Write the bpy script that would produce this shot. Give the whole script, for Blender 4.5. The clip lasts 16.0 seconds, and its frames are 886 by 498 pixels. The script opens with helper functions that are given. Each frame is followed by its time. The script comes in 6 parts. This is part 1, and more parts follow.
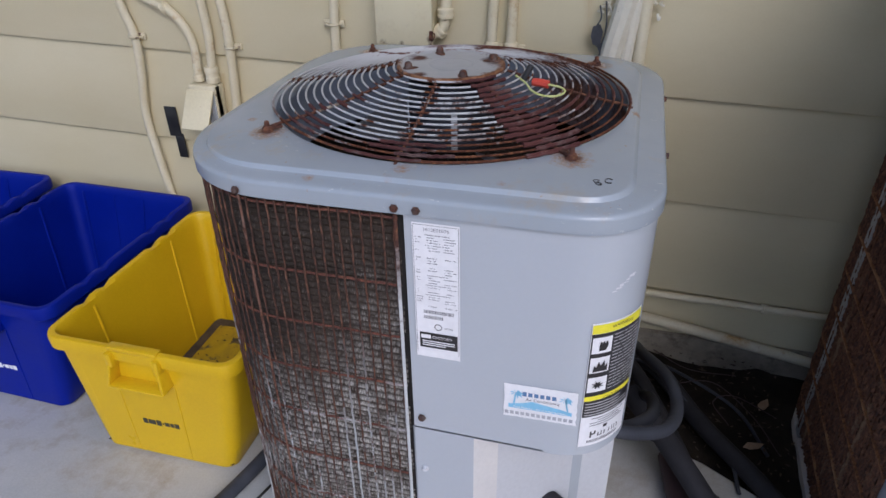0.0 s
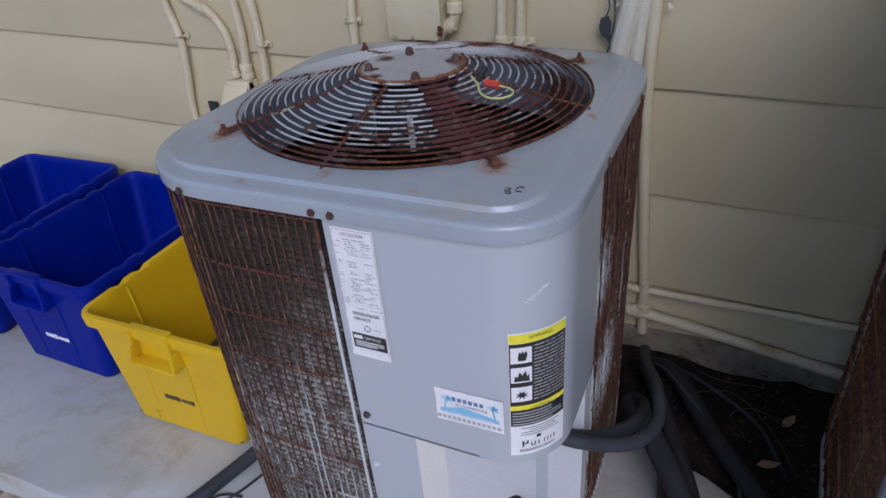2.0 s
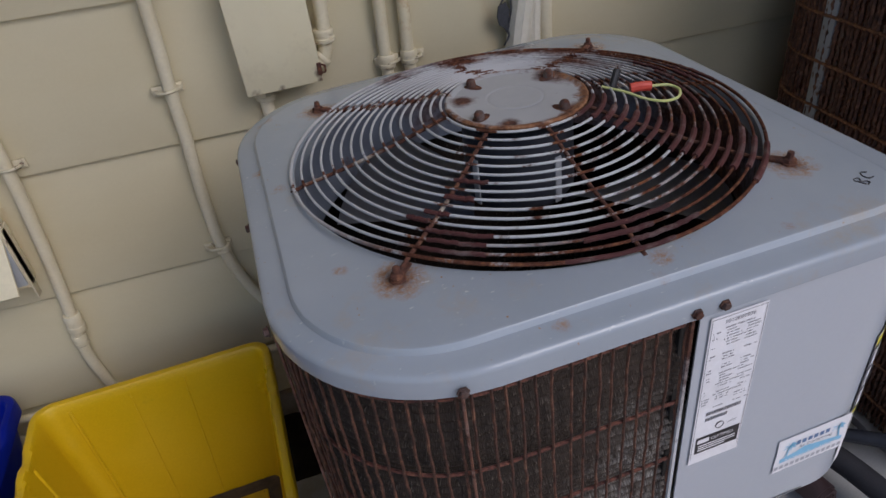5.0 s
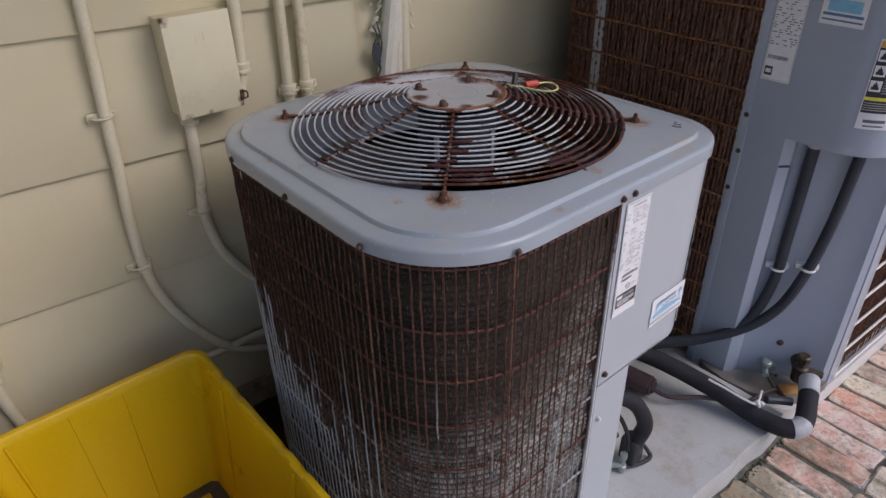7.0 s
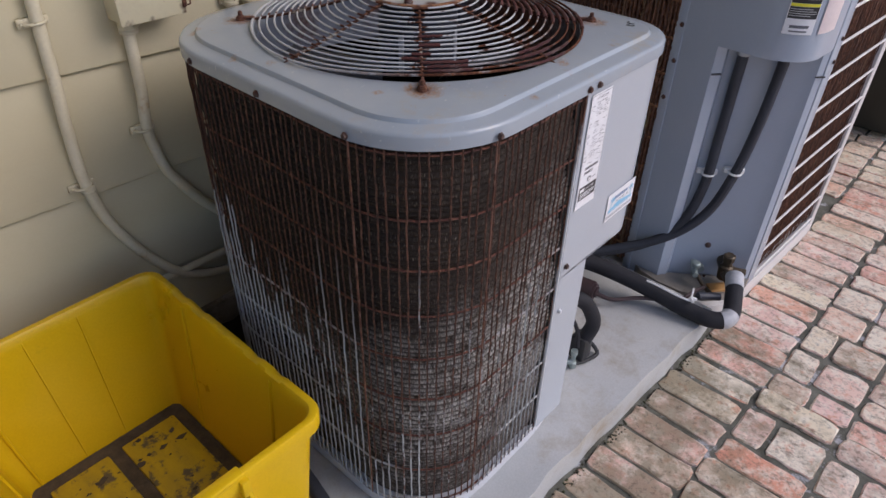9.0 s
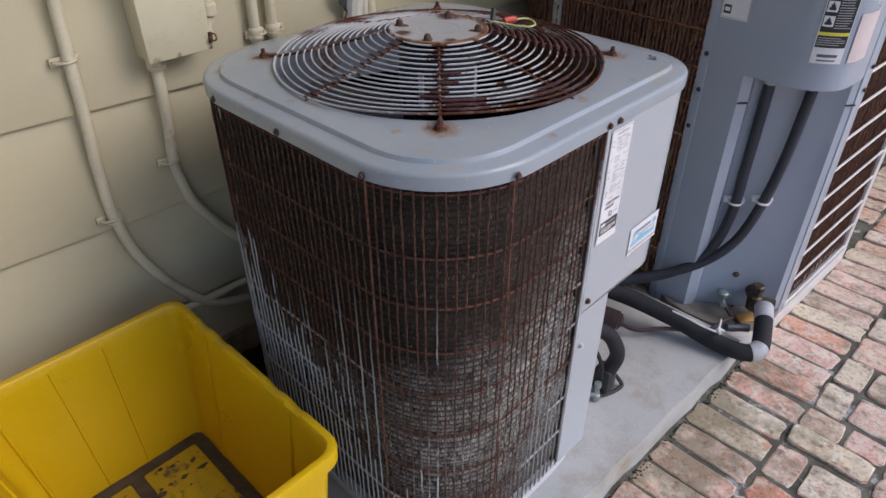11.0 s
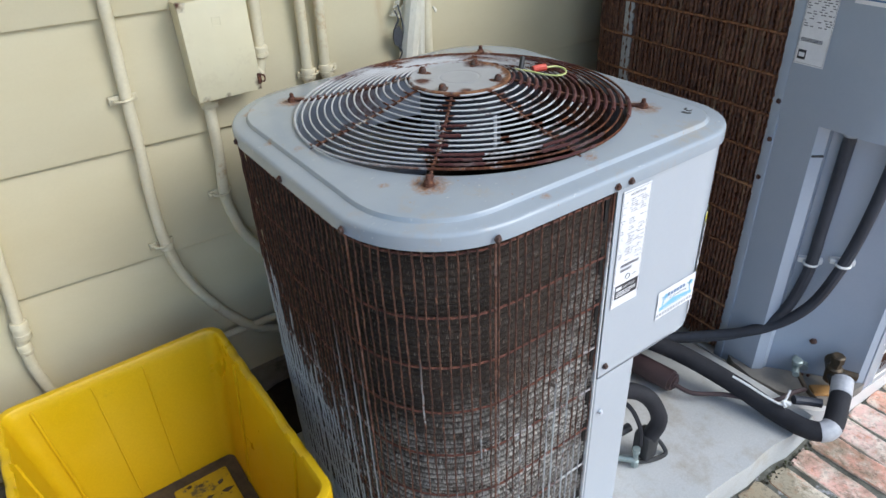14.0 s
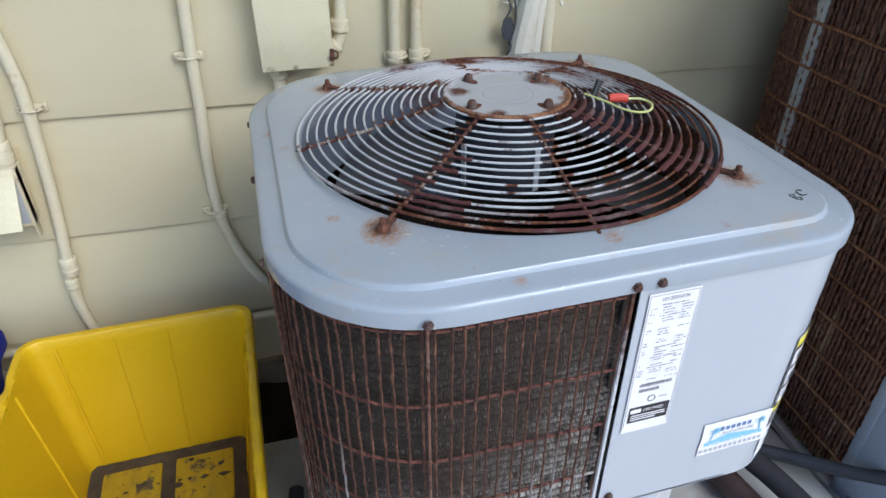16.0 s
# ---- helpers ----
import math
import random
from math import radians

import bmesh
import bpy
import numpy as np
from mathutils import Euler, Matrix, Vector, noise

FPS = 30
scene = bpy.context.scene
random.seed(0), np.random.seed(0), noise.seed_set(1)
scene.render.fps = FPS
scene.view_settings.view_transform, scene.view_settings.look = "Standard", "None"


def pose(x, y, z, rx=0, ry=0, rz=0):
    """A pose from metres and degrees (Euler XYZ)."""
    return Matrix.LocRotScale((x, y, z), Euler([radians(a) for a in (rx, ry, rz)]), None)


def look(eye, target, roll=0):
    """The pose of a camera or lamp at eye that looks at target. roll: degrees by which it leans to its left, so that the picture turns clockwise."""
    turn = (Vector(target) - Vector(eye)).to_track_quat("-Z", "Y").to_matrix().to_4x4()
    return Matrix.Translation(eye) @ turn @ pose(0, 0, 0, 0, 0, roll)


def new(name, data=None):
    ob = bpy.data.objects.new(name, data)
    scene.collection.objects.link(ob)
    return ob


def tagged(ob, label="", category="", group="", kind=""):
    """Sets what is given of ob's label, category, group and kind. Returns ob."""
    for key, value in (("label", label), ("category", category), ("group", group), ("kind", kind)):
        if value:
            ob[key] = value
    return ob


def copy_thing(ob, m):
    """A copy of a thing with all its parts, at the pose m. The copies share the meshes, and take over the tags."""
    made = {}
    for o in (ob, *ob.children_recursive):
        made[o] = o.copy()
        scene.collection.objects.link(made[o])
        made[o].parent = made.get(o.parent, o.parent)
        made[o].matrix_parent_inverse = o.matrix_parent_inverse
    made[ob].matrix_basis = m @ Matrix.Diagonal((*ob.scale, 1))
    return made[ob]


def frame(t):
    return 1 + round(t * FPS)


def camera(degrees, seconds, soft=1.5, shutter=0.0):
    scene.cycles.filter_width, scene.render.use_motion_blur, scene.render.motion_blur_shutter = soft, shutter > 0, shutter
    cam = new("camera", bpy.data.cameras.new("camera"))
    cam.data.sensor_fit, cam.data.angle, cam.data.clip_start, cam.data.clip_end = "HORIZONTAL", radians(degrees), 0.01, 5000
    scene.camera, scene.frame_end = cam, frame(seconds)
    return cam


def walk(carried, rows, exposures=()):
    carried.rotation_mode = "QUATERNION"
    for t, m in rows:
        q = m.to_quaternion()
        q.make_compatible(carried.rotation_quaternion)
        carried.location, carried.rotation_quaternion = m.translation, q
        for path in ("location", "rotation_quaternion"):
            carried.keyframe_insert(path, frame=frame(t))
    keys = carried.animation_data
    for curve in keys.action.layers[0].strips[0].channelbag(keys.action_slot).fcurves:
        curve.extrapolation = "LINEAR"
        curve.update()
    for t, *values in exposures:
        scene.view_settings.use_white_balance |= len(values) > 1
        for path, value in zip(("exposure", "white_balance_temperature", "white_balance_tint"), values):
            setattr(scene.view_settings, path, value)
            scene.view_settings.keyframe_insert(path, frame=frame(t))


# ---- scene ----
cam = camera(67.4, 16.0)
PATH = [
    (0, (0.307, -1.161, 1.461), (-0.158, 0.481, 0.417), -1.1),
    (0.5, (0.345, -1.139, 1.464), (-0.129, 0.512, 0.441), -1.3),
    (1, (0.453, -1.074, 1.48), (-0.114, 0.546, 0.453), -0.8),
    (1.5, (0.536, -1.043, 1.471), (-0.122, 0.52, 0.412), -1.8),
    (2, (0.558, -1.06, 1.477), (-0.198, 0.452, 0.408), -5.2),
    (2.5, (0.474, -1.079, 1.499), (-0.3, 0.44, 0.453), -7.0),
    (3, (0.31, -1.107, 1.506), (-0.258, 0.532, 0.51), -4.5),
    (3.2, (0.259, -1.12, 1.502), (-0.251, 0.541, 0.513), -5.2),
    (5.3, (-0.407, -0.779, 1.491), (0.166, 0.742, 0.326), -4.6),
    (5.5, (-0.448, -0.794, 1.502), (0.24, 0.696, 0.358), -2.0),
    (6, (-0.564, -0.898, 1.517), (0.316, 0.551, 0.456), 0.4),
    (6.5, (-0.707, -0.977, 1.532), (0.242, 0.421, 0.461), -0.1),
    (7, (-0.835, -0.945, 1.537), (0.259, 0.36, 0.49), -1.2),
    (7.5, (-0.925, -0.91, 1.525), (0.297, 0.273, 0.472), 0.2),
    (8, (-0.955, -0.912, 1.506), (0.32, 0.2, 0.44), 2.2),
    (8.5, (-0.963, -0.921, 1.479), (0.299, 0.142, 0.35), 2.7),
    (8.7, (-0.963, -0.924, 1.477), (0.268, 0.128, 0.303), 2.2),
    (10.8, (-0.93, -0.93, 1.506), (0.244, 0.209, 0.356), -0.2),
    (11, (-0.934, -0.922, 1.501), (0.244, 0.226, 0.364), -0.1),
    (11.5, (-0.93, -0.925, 1.505), (0.237, 0.243, 0.378), -0.1),
    (12, (-0.925, -0.934, 1.509), (0.242, 0.245, 0.391), -0.3),
    (12.5, (-0.915, -0.937, 1.509), (0.25, 0.254, 0.402), 0.2),
    (13, (-0.87, -0.95, 1.519), (0.257, 0.284, 0.421), -0.2),
    (13.5, (-0.803, -0.979, 1.528), (0.234, 0.341, 0.44), -2.1),
    (14, (-0.745, -1.011, 1.528), (0.202, 0.384, 0.452), -2.9),
    (14.5, (-0.705, -1.042, 1.518), (0.15, 0.413, 0.445), -3.2),
    (15, (-0.643, -1.033, 1.516), (0.073, 0.473, 0.412), -4.9),
    (15.5, (-0.503, -0.944, 1.5), (0.084, 0.622, 0.404), -2.6),
    (16, (-0.36, -0.914, 1.491), (0.09, 0.681, 0.371), -0.2),
]
walk(cam, [(t, look(eye, target, roll)) for t, eye, target, roll in PATH],
     [(0, -0.24, 5900, 17), (1, -0.37, 5850, 18), (1.5, -0.42, 5800, 19), (2.5, -0.57, 5600, 18), (3.2, -0.69, 5650, 18), (5.5, -0.50, 6250, 18), (7, -0.30, 6400, 20), (8.5, -0.17, 6400, 20), (11, -0.08, 6350, 17), (12.5, 0.29, 6150, 12), (14.5, 0.46, 5950, 7), (16, 0.36, 5750, 9)])

# world and light: bright overcast shade, light from the open side
world = bpy.data.worlds.new("sky")
scene.world = world
world.use_nodes = True
wn, wl = world.node_tree.nodes, world.node_tree.links
sky = wn.new("ShaderNodeTexSky")
sky.sky_type, sky.sun_disc = "NISHITA", False
sky.sun_elevation, sky.sun_rotation = radians(41), radians(150)
sky.air_density, sky.dust_density, sky.ozone_density = 1.0, 1.5, 1.5
wn["Background"].inputs["Strength"].default_value = 0.18
wl.new(sky.outputs[0], wn["Background"].inputs["Color"])
sun = new("sun", bpy.data.lights.new("sun", "SUN"))
sun.data.energy, sun.data.angle, sun.data.color = 1.65, radians(34), (1.0, 0.98, 0.95)
sun.matrix_basis = look((2.75, -4.8, 4.8), (0, 0, 0))


# ---------- materials ----------
def nodes_of(name):
    m = bpy.data.materials.new(name)
    m.use_nodes = True
    t = m.node_tree
    return m, t.nodes, t.links, t.nodes["Principled BSDF"]


def ramp(n, stops):
    r = n.new("ShaderNodeValToRGB")
    e = r.color_ramp.elements
    while len(e) < len(stops):
        e.new(0.5)
    for el, (p, c) in zip(e, stops):
        el.position = p
        el.color = (*c, 1) if len(c) == 3 else c
    return r


def gray(a, b):
    return [(a, (0, 0, 0)), (b, (1, 1, 1))]


def noise_of(n, l, coord, scale, detail=5, rough=0.6, stretch=None):
    t = n.new("ShaderNodeTexNoise")
    t.inputs["Scale"].default_value, t.inputs["Detail"].default_value, t.inputs["Roughness"].default_value = scale, detail, rough
    if stretch:
        mp = n.new("ShaderNodeMapping")
        mp.inputs["Scale"].default_value = stretch
        l.new(coord, mp.inputs["Vector"])
        coord = mp.outputs["Vector"]
    l.new(coord, t.inputs["Vector"])
    return t


def mix_of(n, l, fac, a, b, blend="MIX"):
    x = n.new("ShaderNodeMix")
    x.data_type, x.blend_type = "RGBA", blend
    for src, i in ((fac, 0), (a, 6), (b, 7)):
        if isinstance(src, (int, float)):
            x.inputs[i].default_value = src
        elif isinstance(src, tuple):
            x.inputs[i].default_value = (*src, 1)
        else:
            l.new(src, x.inputs[i])
    return x.outputs[2]


def math_of(n, l, op, a, b=0.0, clamp=False):
    x = n.new("ShaderNodeMath")
    x.operation, x.use_clamp = op, clamp
    for src, i in ((a, 0), (b, 1)):
        if isinstance(src, (int, float)):
            x.inputs[i].default_value = src
        else:
            l.new(src, x.inputs[i])
    return x.outputs[0]


def bump_of(n, l, bsdf, height, strength, dist=0.002):
    b = n.new("ShaderNodeBump")
    b.inputs["Strength"].default_value, b.inputs["Distance"].default_value = strength, dist
    l.new(height, b.inputs["Height"])
    l.new(b.outputs[0], bsdf.inputs["Normal"])


def coords(n, which="Object"):
    return n.new("ShaderNodeTexCoord").outputs[which]


def surface(name, a, b, rough=0.5, scale=6.0, metal=0.0, fine=120.0, bump=0.1, spots=None, spot_scale=30.0, spot_at=(0.66, 0.72), stretch=None, per_object=0.0, rough_var=0.12, grain_by=(0.95, 1.03), gloss=0.5):
    """A painted or plain surface: two tones over a broad noise, a fine grain, and flecks or stains of a third tone."""
    m, n, l, s = nodes_of(name)
    co = coords(n)
    broad = noise_of(n, l, co, scale, 6, 0.62, stretch)
    grain = noise_of(n, l, co, fine, 4, 0.6)
    col = mix_of(n, l, ramp_out(n, l, broad.outputs[0], gray(0.35, 0.68)), a, b)
    g = ramp_out(n, l, grain.outputs[0], [(0.3, (grain_by[0],) * 3), (0.7, (grain_by[1],) * 3)])
    col = mix_of(n, l, 1.0, col, g, "MULTIPLY")
    if spots:
        sp = noise_of(n, l, co, spot_scale, 7, 0.7)
        col = mix_of(n, l, ramp_out(n, l, sp.outputs[0], gray(*spot_at)), col, spots)
    if per_object:
        info = n.new("ShaderNodeObjectInfo")
        v = ramp_out(n, l, info.outputs["Random"], [(0, (1 - per_object,) * 3), (1, (1 + per_object,) * 3)])
        col = mix_of(n, l, 1.0, col, v, "MULTIPLY")
    l.new(col, s.inputs["Base Color"])
    r = ramp_out(n, l, broad.outputs[0], [(0.3, (max(0.02, rough - rough_var),) * 3), (0.7, (min(1, rough + rough_var),) * 3)])
    l.new(r, s.inputs["Roughness"])
    s.inputs["Metallic"].default_value = metal
    s.inputs["Specular IOR Level"].default_value = gloss
    if bump:
        bump_of(n, l, s, grain.outputs[0], bump)
    return m


def ramp_out(n, l, fac, stops):
    r = ramp(n, stops)
    l.new(fac, r.inputs[0])
    return r.outputs[0]


RUST_A, RUST_B, RUST_C = (0.028, 0.011, 0.008), (0.100, 0.038, 0.022), (0.27, 0.12, 0.052)


def rust_colour(n, l, co):
    t = noise_of(n, l, co, 90, 6, 0.7)
    return ramp_out(n, l, t.outputs[0], [(0.30, RUST_A), (0.52, RUST_B), (0.76, RUST_C)])


def near(n, l, co, place, radius, soft):
    """1 near a place, falling to 0, with a ragged rim."""
    d = n.new("ShaderNodeVectorMath")
    d.operation = "DISTANCE"
    d.inputs[1].default_value = place
    l.new(co, d.inputs[0])
    rag = noise_of(n, l, co, 45, 5, 0.7)
    wob = math_of(n, l, "MULTIPLY", math_of(n, l, "SUBTRACT", rag.outputs[0], 0.5), soft * 2.2)
    return math_of(n, l, "DIVIDE", math_of(n, l, "SUBTRACT", radius, math_of(n, l, "ADD", d.outputs["Value"], wob)), soft, True)


def rusted(name, paint_a, paint_b, amount, scale, patches=(), rough=0.42, metal=0.0, bias=None, fleck=True, dusty=0.35, rough_by=(0.08, 0.12), stain=0.0, halo=(), nicks=0.0):
    """Grey enamel with rust breaking through: amount 0..1 by noise, and patches (place, radius, softness)."""
    m, n, l, s = nodes_of(name)
    co = coords(n)
    broad = noise_of(n, l, co, 5, 6, 0.6)
    paint = mix_of(n, l, ramp_out(n, l, broad.outputs[0], gray(0.35, 0.66)), paint_a, paint_b)
    dust = noise_of(n, l, co, 22, 8, 0.72)
    paint = mix_of(n, l, ramp_out(n, l, dust.outputs[0], [(0.52, (0, 0, 0)), (0.78, (dusty,) * 3)]), paint, (0.42, 0.40, 0.36))
    if stain:
        st = noise_of(n, l, co, 9, 7, 0.72)
        paint = mix_of(n, l, ramp_out(n, l, st.outputs[0], [(0.56, (0, 0, 0)), (0.74, (stain,) * 3)]), paint, (0.40, 0.31, 0.18))
    for place, radius, soft in halo:
        bite = ramp_out(n, l, noise_of(n, l, co, 170, 5, 0.75).outputs[0], [(0.40, (0.15,) * 3), (0.58, (0.95,) * 3)])
        paint = mix_of(n, l, math_of(n, l, "MULTIPLY", near(n, l, co, place, radius, soft), bite), paint, (0.33, 0.17, 0.07))
    where = noise_of(n, l, co, scale, 7, 0.68)
    spread = where.outputs[0]
    if bias:
        sep = n.new("ShaderNodeSeparateXYZ")
        l.new(co, sep.inputs[0])
        for i in (0, 1):
            spread = math_of(n, l, "ADD", spread, math_of(n, l, "MULTIPLY", sep.outputs[i], bias[i]))
    mask = ramp_out(n, l, spread, gray(1 - amount - 0.05, 1 - amount + 0.03))
    for place, radius, soft in patches:
        mask = math_of(n, l, "MAXIMUM", mask, near(n, l, co, place, radius, soft))
    if fleck:
        fl = noise_of(n, l, co, 160, 3, 0.5)
        paint = mix_of(n, l, ramp_out(n, l, fl.outputs[0], gray(0.73, 0.76)), paint, (0.33, 0.20, 0.11))
    if nicks:
        nk = noise_of(n, l, co, 1.0, 4, 0.6, (70, 210, 120))
        few = noise_of(n, l, co, 7, 3, 0.5)
        paint = mix_of(n, l, math_of(n, l, "MULTIPLY", ramp_out(n, l, nk.outputs[0], gray(0.66, 0.70)), ramp_out(n, l, few.outputs[0], [(0.45, (0, 0, 0)), (0.62, (nicks,) * 3)])), paint, (0.62, 0.62, 0.60))
    rust = rust_colour(n, l, co)
    l.new(mix_of(n, l, mask, paint, rust), s.inputs["Base Color"])
    rr = ramp_out(n, l, dust.outputs[0], [(0.35, (rough - rough_by[0],) * 3), (0.7, (rough + rough_by[1],) * 3)])
    l.new(mix_of(n, l, mask, rr, (0.9, 0.9, 0.9)), s.inputs["Roughness"])
    s.inputs["Metallic"].default_value = metal
    fine = noise_of(n, l, co, 260, 3, 0.6)
    h = math_of(n, l, "MULTIPLY", fine.outputs[0], mask)
    bump_of(n, l, s, h, 0.5, 0.003)
    return m


def coil_material(name, grey_below, brown, black, pale, speck=(0.17, 0.145, 0.125), bottom=0.125, pitch=0.905 / 76):
    """Spiny coil in level rows: sooty brown spines above, pale corroded tufts lower down with a ragged limit, each row its own pattern."""
    m, n, l, s = nodes_of(name)
    uv = coords(n, "UV")
    sep = n.new("ShaderNodeSeparateXYZ")
    l.new(uv, sep.inputs[0])
    level_in_rows = math_of(n, l, "DIVIDE", math_of(n, l, "SUBTRACT", sep.outputs[1], bottom), pitch)
    row = math_of(n, l, "FLOOR", level_in_rows)
    turn = math_of(n, l, "FRACT", level_in_rows)

    def by_row(across, up, detail, rough):
        c = n.new("ShaderNodeCombineXYZ")
        l.new(math_of(n, l, "MULTIPLY", sep.outputs[0], across), c.inputs[0])
        l.new(math_of(n, l, "MULTIPLY", row, 7.31), c.inputs[1])
        l.new(math_of(n, l, "MULTIPLY", turn, up), c.inputs[2])
        return noise_of(n, l, c.outputs[0], 1.0, detail, rough).outputs[0]

    spine = by_row(620.0, 1.4, 2, 0.6)
    tuft = by_row(95.0, 0.7, 3, 0.6)
    broad = noise_of(n, l, uv, 6.0, 5, 0.62)
    patch = noise_of(n, l, uv, 1.0, 4, 0.6, (16, 24, 1))
    crest = ramp_out(n, l, math_of(n, l, "ABSOLUTE", math_of(n, l, "SUBTRACT", turn, 0.5)), [(0.10, (1, 1, 1)), (0.30, (0.7,) * 3), (0.46, (0.12,) * 3)])
    rise = ramp_out(n, l, math_of(n, l, "DIVIDE", sep.outputs[0], 3.2), [(0.67, (0, 0, 0)), (0.70, (0.15,) * 3), (0.775, (0.52,) * 3), (0.85, (1.0,) * 3)])
    dark = mix_of(n, l, ramp_out(n, l, broad.outputs[0], gray(0.38, 0.62)), black, brown)
    dark = mix_of(n, l, math_of(n, l, "MULTIPLY", rise, 0.6), dark, tuple(c * 2.1 for c in brown))
    some = math_of(n, l, "MULTIPLY", ramp_out(n, l, spine, gray(0.56, 0.72)), ramp_out(n, l, tuft, gray(0.40, 0.62)))
    dark = mix_of(n, l, math_of(n, l, "MULTIPLY", some, crest), dark, speck)
    light = mix_of(n, l, ramp_out(n, l, spine, gray(0.36, 0.66)), tuple(c * 0.22 for c in pale), pale)
    level = math_of(n, l, "SUBTRACT", sep.outputs[1], math_of(n, l, "MULTIPLY", rise, 0.34))
    level = math_of(n, l, "ADD", level, math_of(n, l, "MULTIPLY", math_of(n, l, "SUBTRACT", broad.outputs[0], 0.5), 0.45))
    zone = ramp_out(n, l, math_of(n, l, "SUBTRACT", grey_below + 0.5, level), [(0.38, (0, 0, 0)), (0.62, (1, 1, 1))])
    foot = ramp_out(n, l, sep.outputs[1], [(0.14, (0.22,) * 3), (0.46, (1, 1, 1))])
    cover = math_of(n, l, "MULTIPLY", ramp_out(n, l, tuft, gray(0.32, 0.52)), ramp_out(n, l, patch.outputs[0], [(0.34, (0.35,) * 3), (0.54, (1, 1, 1))]))
    mask = math_of(n, l, "MULTIPLY", math_of(n, l, "MULTIPLY", zone, foot), math_of(n, l, "MULTIPLY", crest, cover))
    l.new(mix_of(n, l, mask, dark, light), s.inputs["Base Color"])
    s.inputs["Roughness"].default_value = 0.75
    s.inputs["Specular IOR Level"].default_value = 0.25
    bump_of(n, l, s, math_of(n, l, "ADD", spine, tuft), 0.9, 0.004)
    return m


def wire_material(name, paint, bare, top_rust=1.0, clean=(), left_bare=False, rust=((0.022, 0.010, 0.007), (0.060, 0.024, 0.014), (0.125, 0.051, 0.028), (0.27, 0.155, 0.095))):
    """Guard wire: rust over old grey enamel, more or less of it from wire to wire; bare clean patches."""
    m, n, l, s = nodes_of(name)
    geo = n.new("ShaderNodeNewGeometry")
    pos = geo.outputs["Position"]
    own = math_of(n, l, "SUBTRACT", n.new("ShaderNodeObjectInfo").outputs["Random"], 0.5)
    t = noise_of(n, l, pos, 1.0, 5, 0.6, (9, 9, 2.6))
    fine = noise_of(n, l, pos, 1.0, 5, 0.75, (120, 120, 60))
    mask = math_of(n, l, "ADD", math_of(n, l, "MULTIPLY", t.outputs[0], 0.75), math_of(n, l, "MULTIPLY", fine.outputs[0], 0.35))
    mask = math_of(n, l, "ADD", mask, math_of(n, l, "MULTIPLY", own, 0.22))
    mask = ramp_out(n, l, mask, gray(0.53 - bare, 0.59 - bare))
    sep = n.new("ShaderNodeSeparateXYZ")
    l.new(pos, sep.inputs[0])
    low = ramp_out(n, l, math_of(n, l, "ADD", sep.outputs[2], math_of(n, l, "MULTIPLY", own, 0.30)), [(0.44, (0.0,) * 3), (0.68, (1.0,) * 3)])
    mask = math_of(n, l, "MAXIMUM", mask, math_of(n, l, "MULTIPLY", low, top_rust))
    for place, radius, soft in clean:
        mask = math_of(n, l, "MULTIPLY", mask, math_of(n, l, "SUBTRACT", 1.0, near(n, l, pos, place, radius, soft)))
    if left_bare:
        # clean wires low on the face towards the bins, the limit falling towards the front
        drop = math_of(n, l, "MULTIPLY", math_of(n, l, "MAXIMUM", math_of(n, l, "SUBTRACT", 0.12, sep.outputs[1]), 0.0), 0.95)
        edge = math_of(n, l, "ADD", math_of(n, l, "MULTIPLY", own, 0.22), math_of(n, l, "MULTIPLY", math_of(n, l, "SUBTRACT", t.outputs[0], 0.5), 0.9))
        free = math_of(n, l, "SUBTRACT", math_of(n, l, "ADD", math_of(n, l, "SUBTRACT", 0.64, drop), edge), sep.outputs[2])
        free = math_of(n, l, "MULTIPLY", ramp_out(n, l, free, gray(0.0, 0.02)), ramp_out(n, l, math_of(n, l, "MULTIPLY", sep.outputs[0], -1.0), gray(0.352, 0.374)))
        mask = math_of(n, l, "MULTIPLY", mask, math_of(n, l, "SUBTRACT", 1.0, free))
    col = ramp_out(n, l, fine.outputs[0], list(zip((0.34, 0.48, 0.60, 0.74), rust)))
    l.new(mix_of(n, l, mask, paint, col), s.inputs["Base Color"])
    s.inputs["Roughness"].default_value = 0.7
    bump_of(n, l, s, fine.outputs[0], 0.5, 0.002)
    return m

M_SIDING = surface("cream_siding_paint", (0.612, 0.537, 0.338), (0.664, 0.597, 0.402), 0.5, 2.2, fine=180, bump=0.03, grain_by=(0.985, 1.01), spots=(0.42, 0.33, 0.19), spot_scale=9, spot_at=(0.72, 0.80), stretch=(0.6, 1, 1.4))
M_CONDUIT = surface("cream_conduit_paint", (0.66, 0.585, 0.395), (0.72, 0.655, 0.475), 0.5, 8, fine=140, bump=0.1, spots=(0.46, 0.28, 0.10), spot_scale=11, spot_at=(0.58, 0.74))
M_BOX = surface("cream_box_paint", (0.67, 0.60, 0.40), (0.72, 0.655, 0.455), 0.42, 5, fine=120, bump=0.05, spots=(0.40, 0.20, 0.08), spot_scale=22, spot_at=(0.68, 0.74))
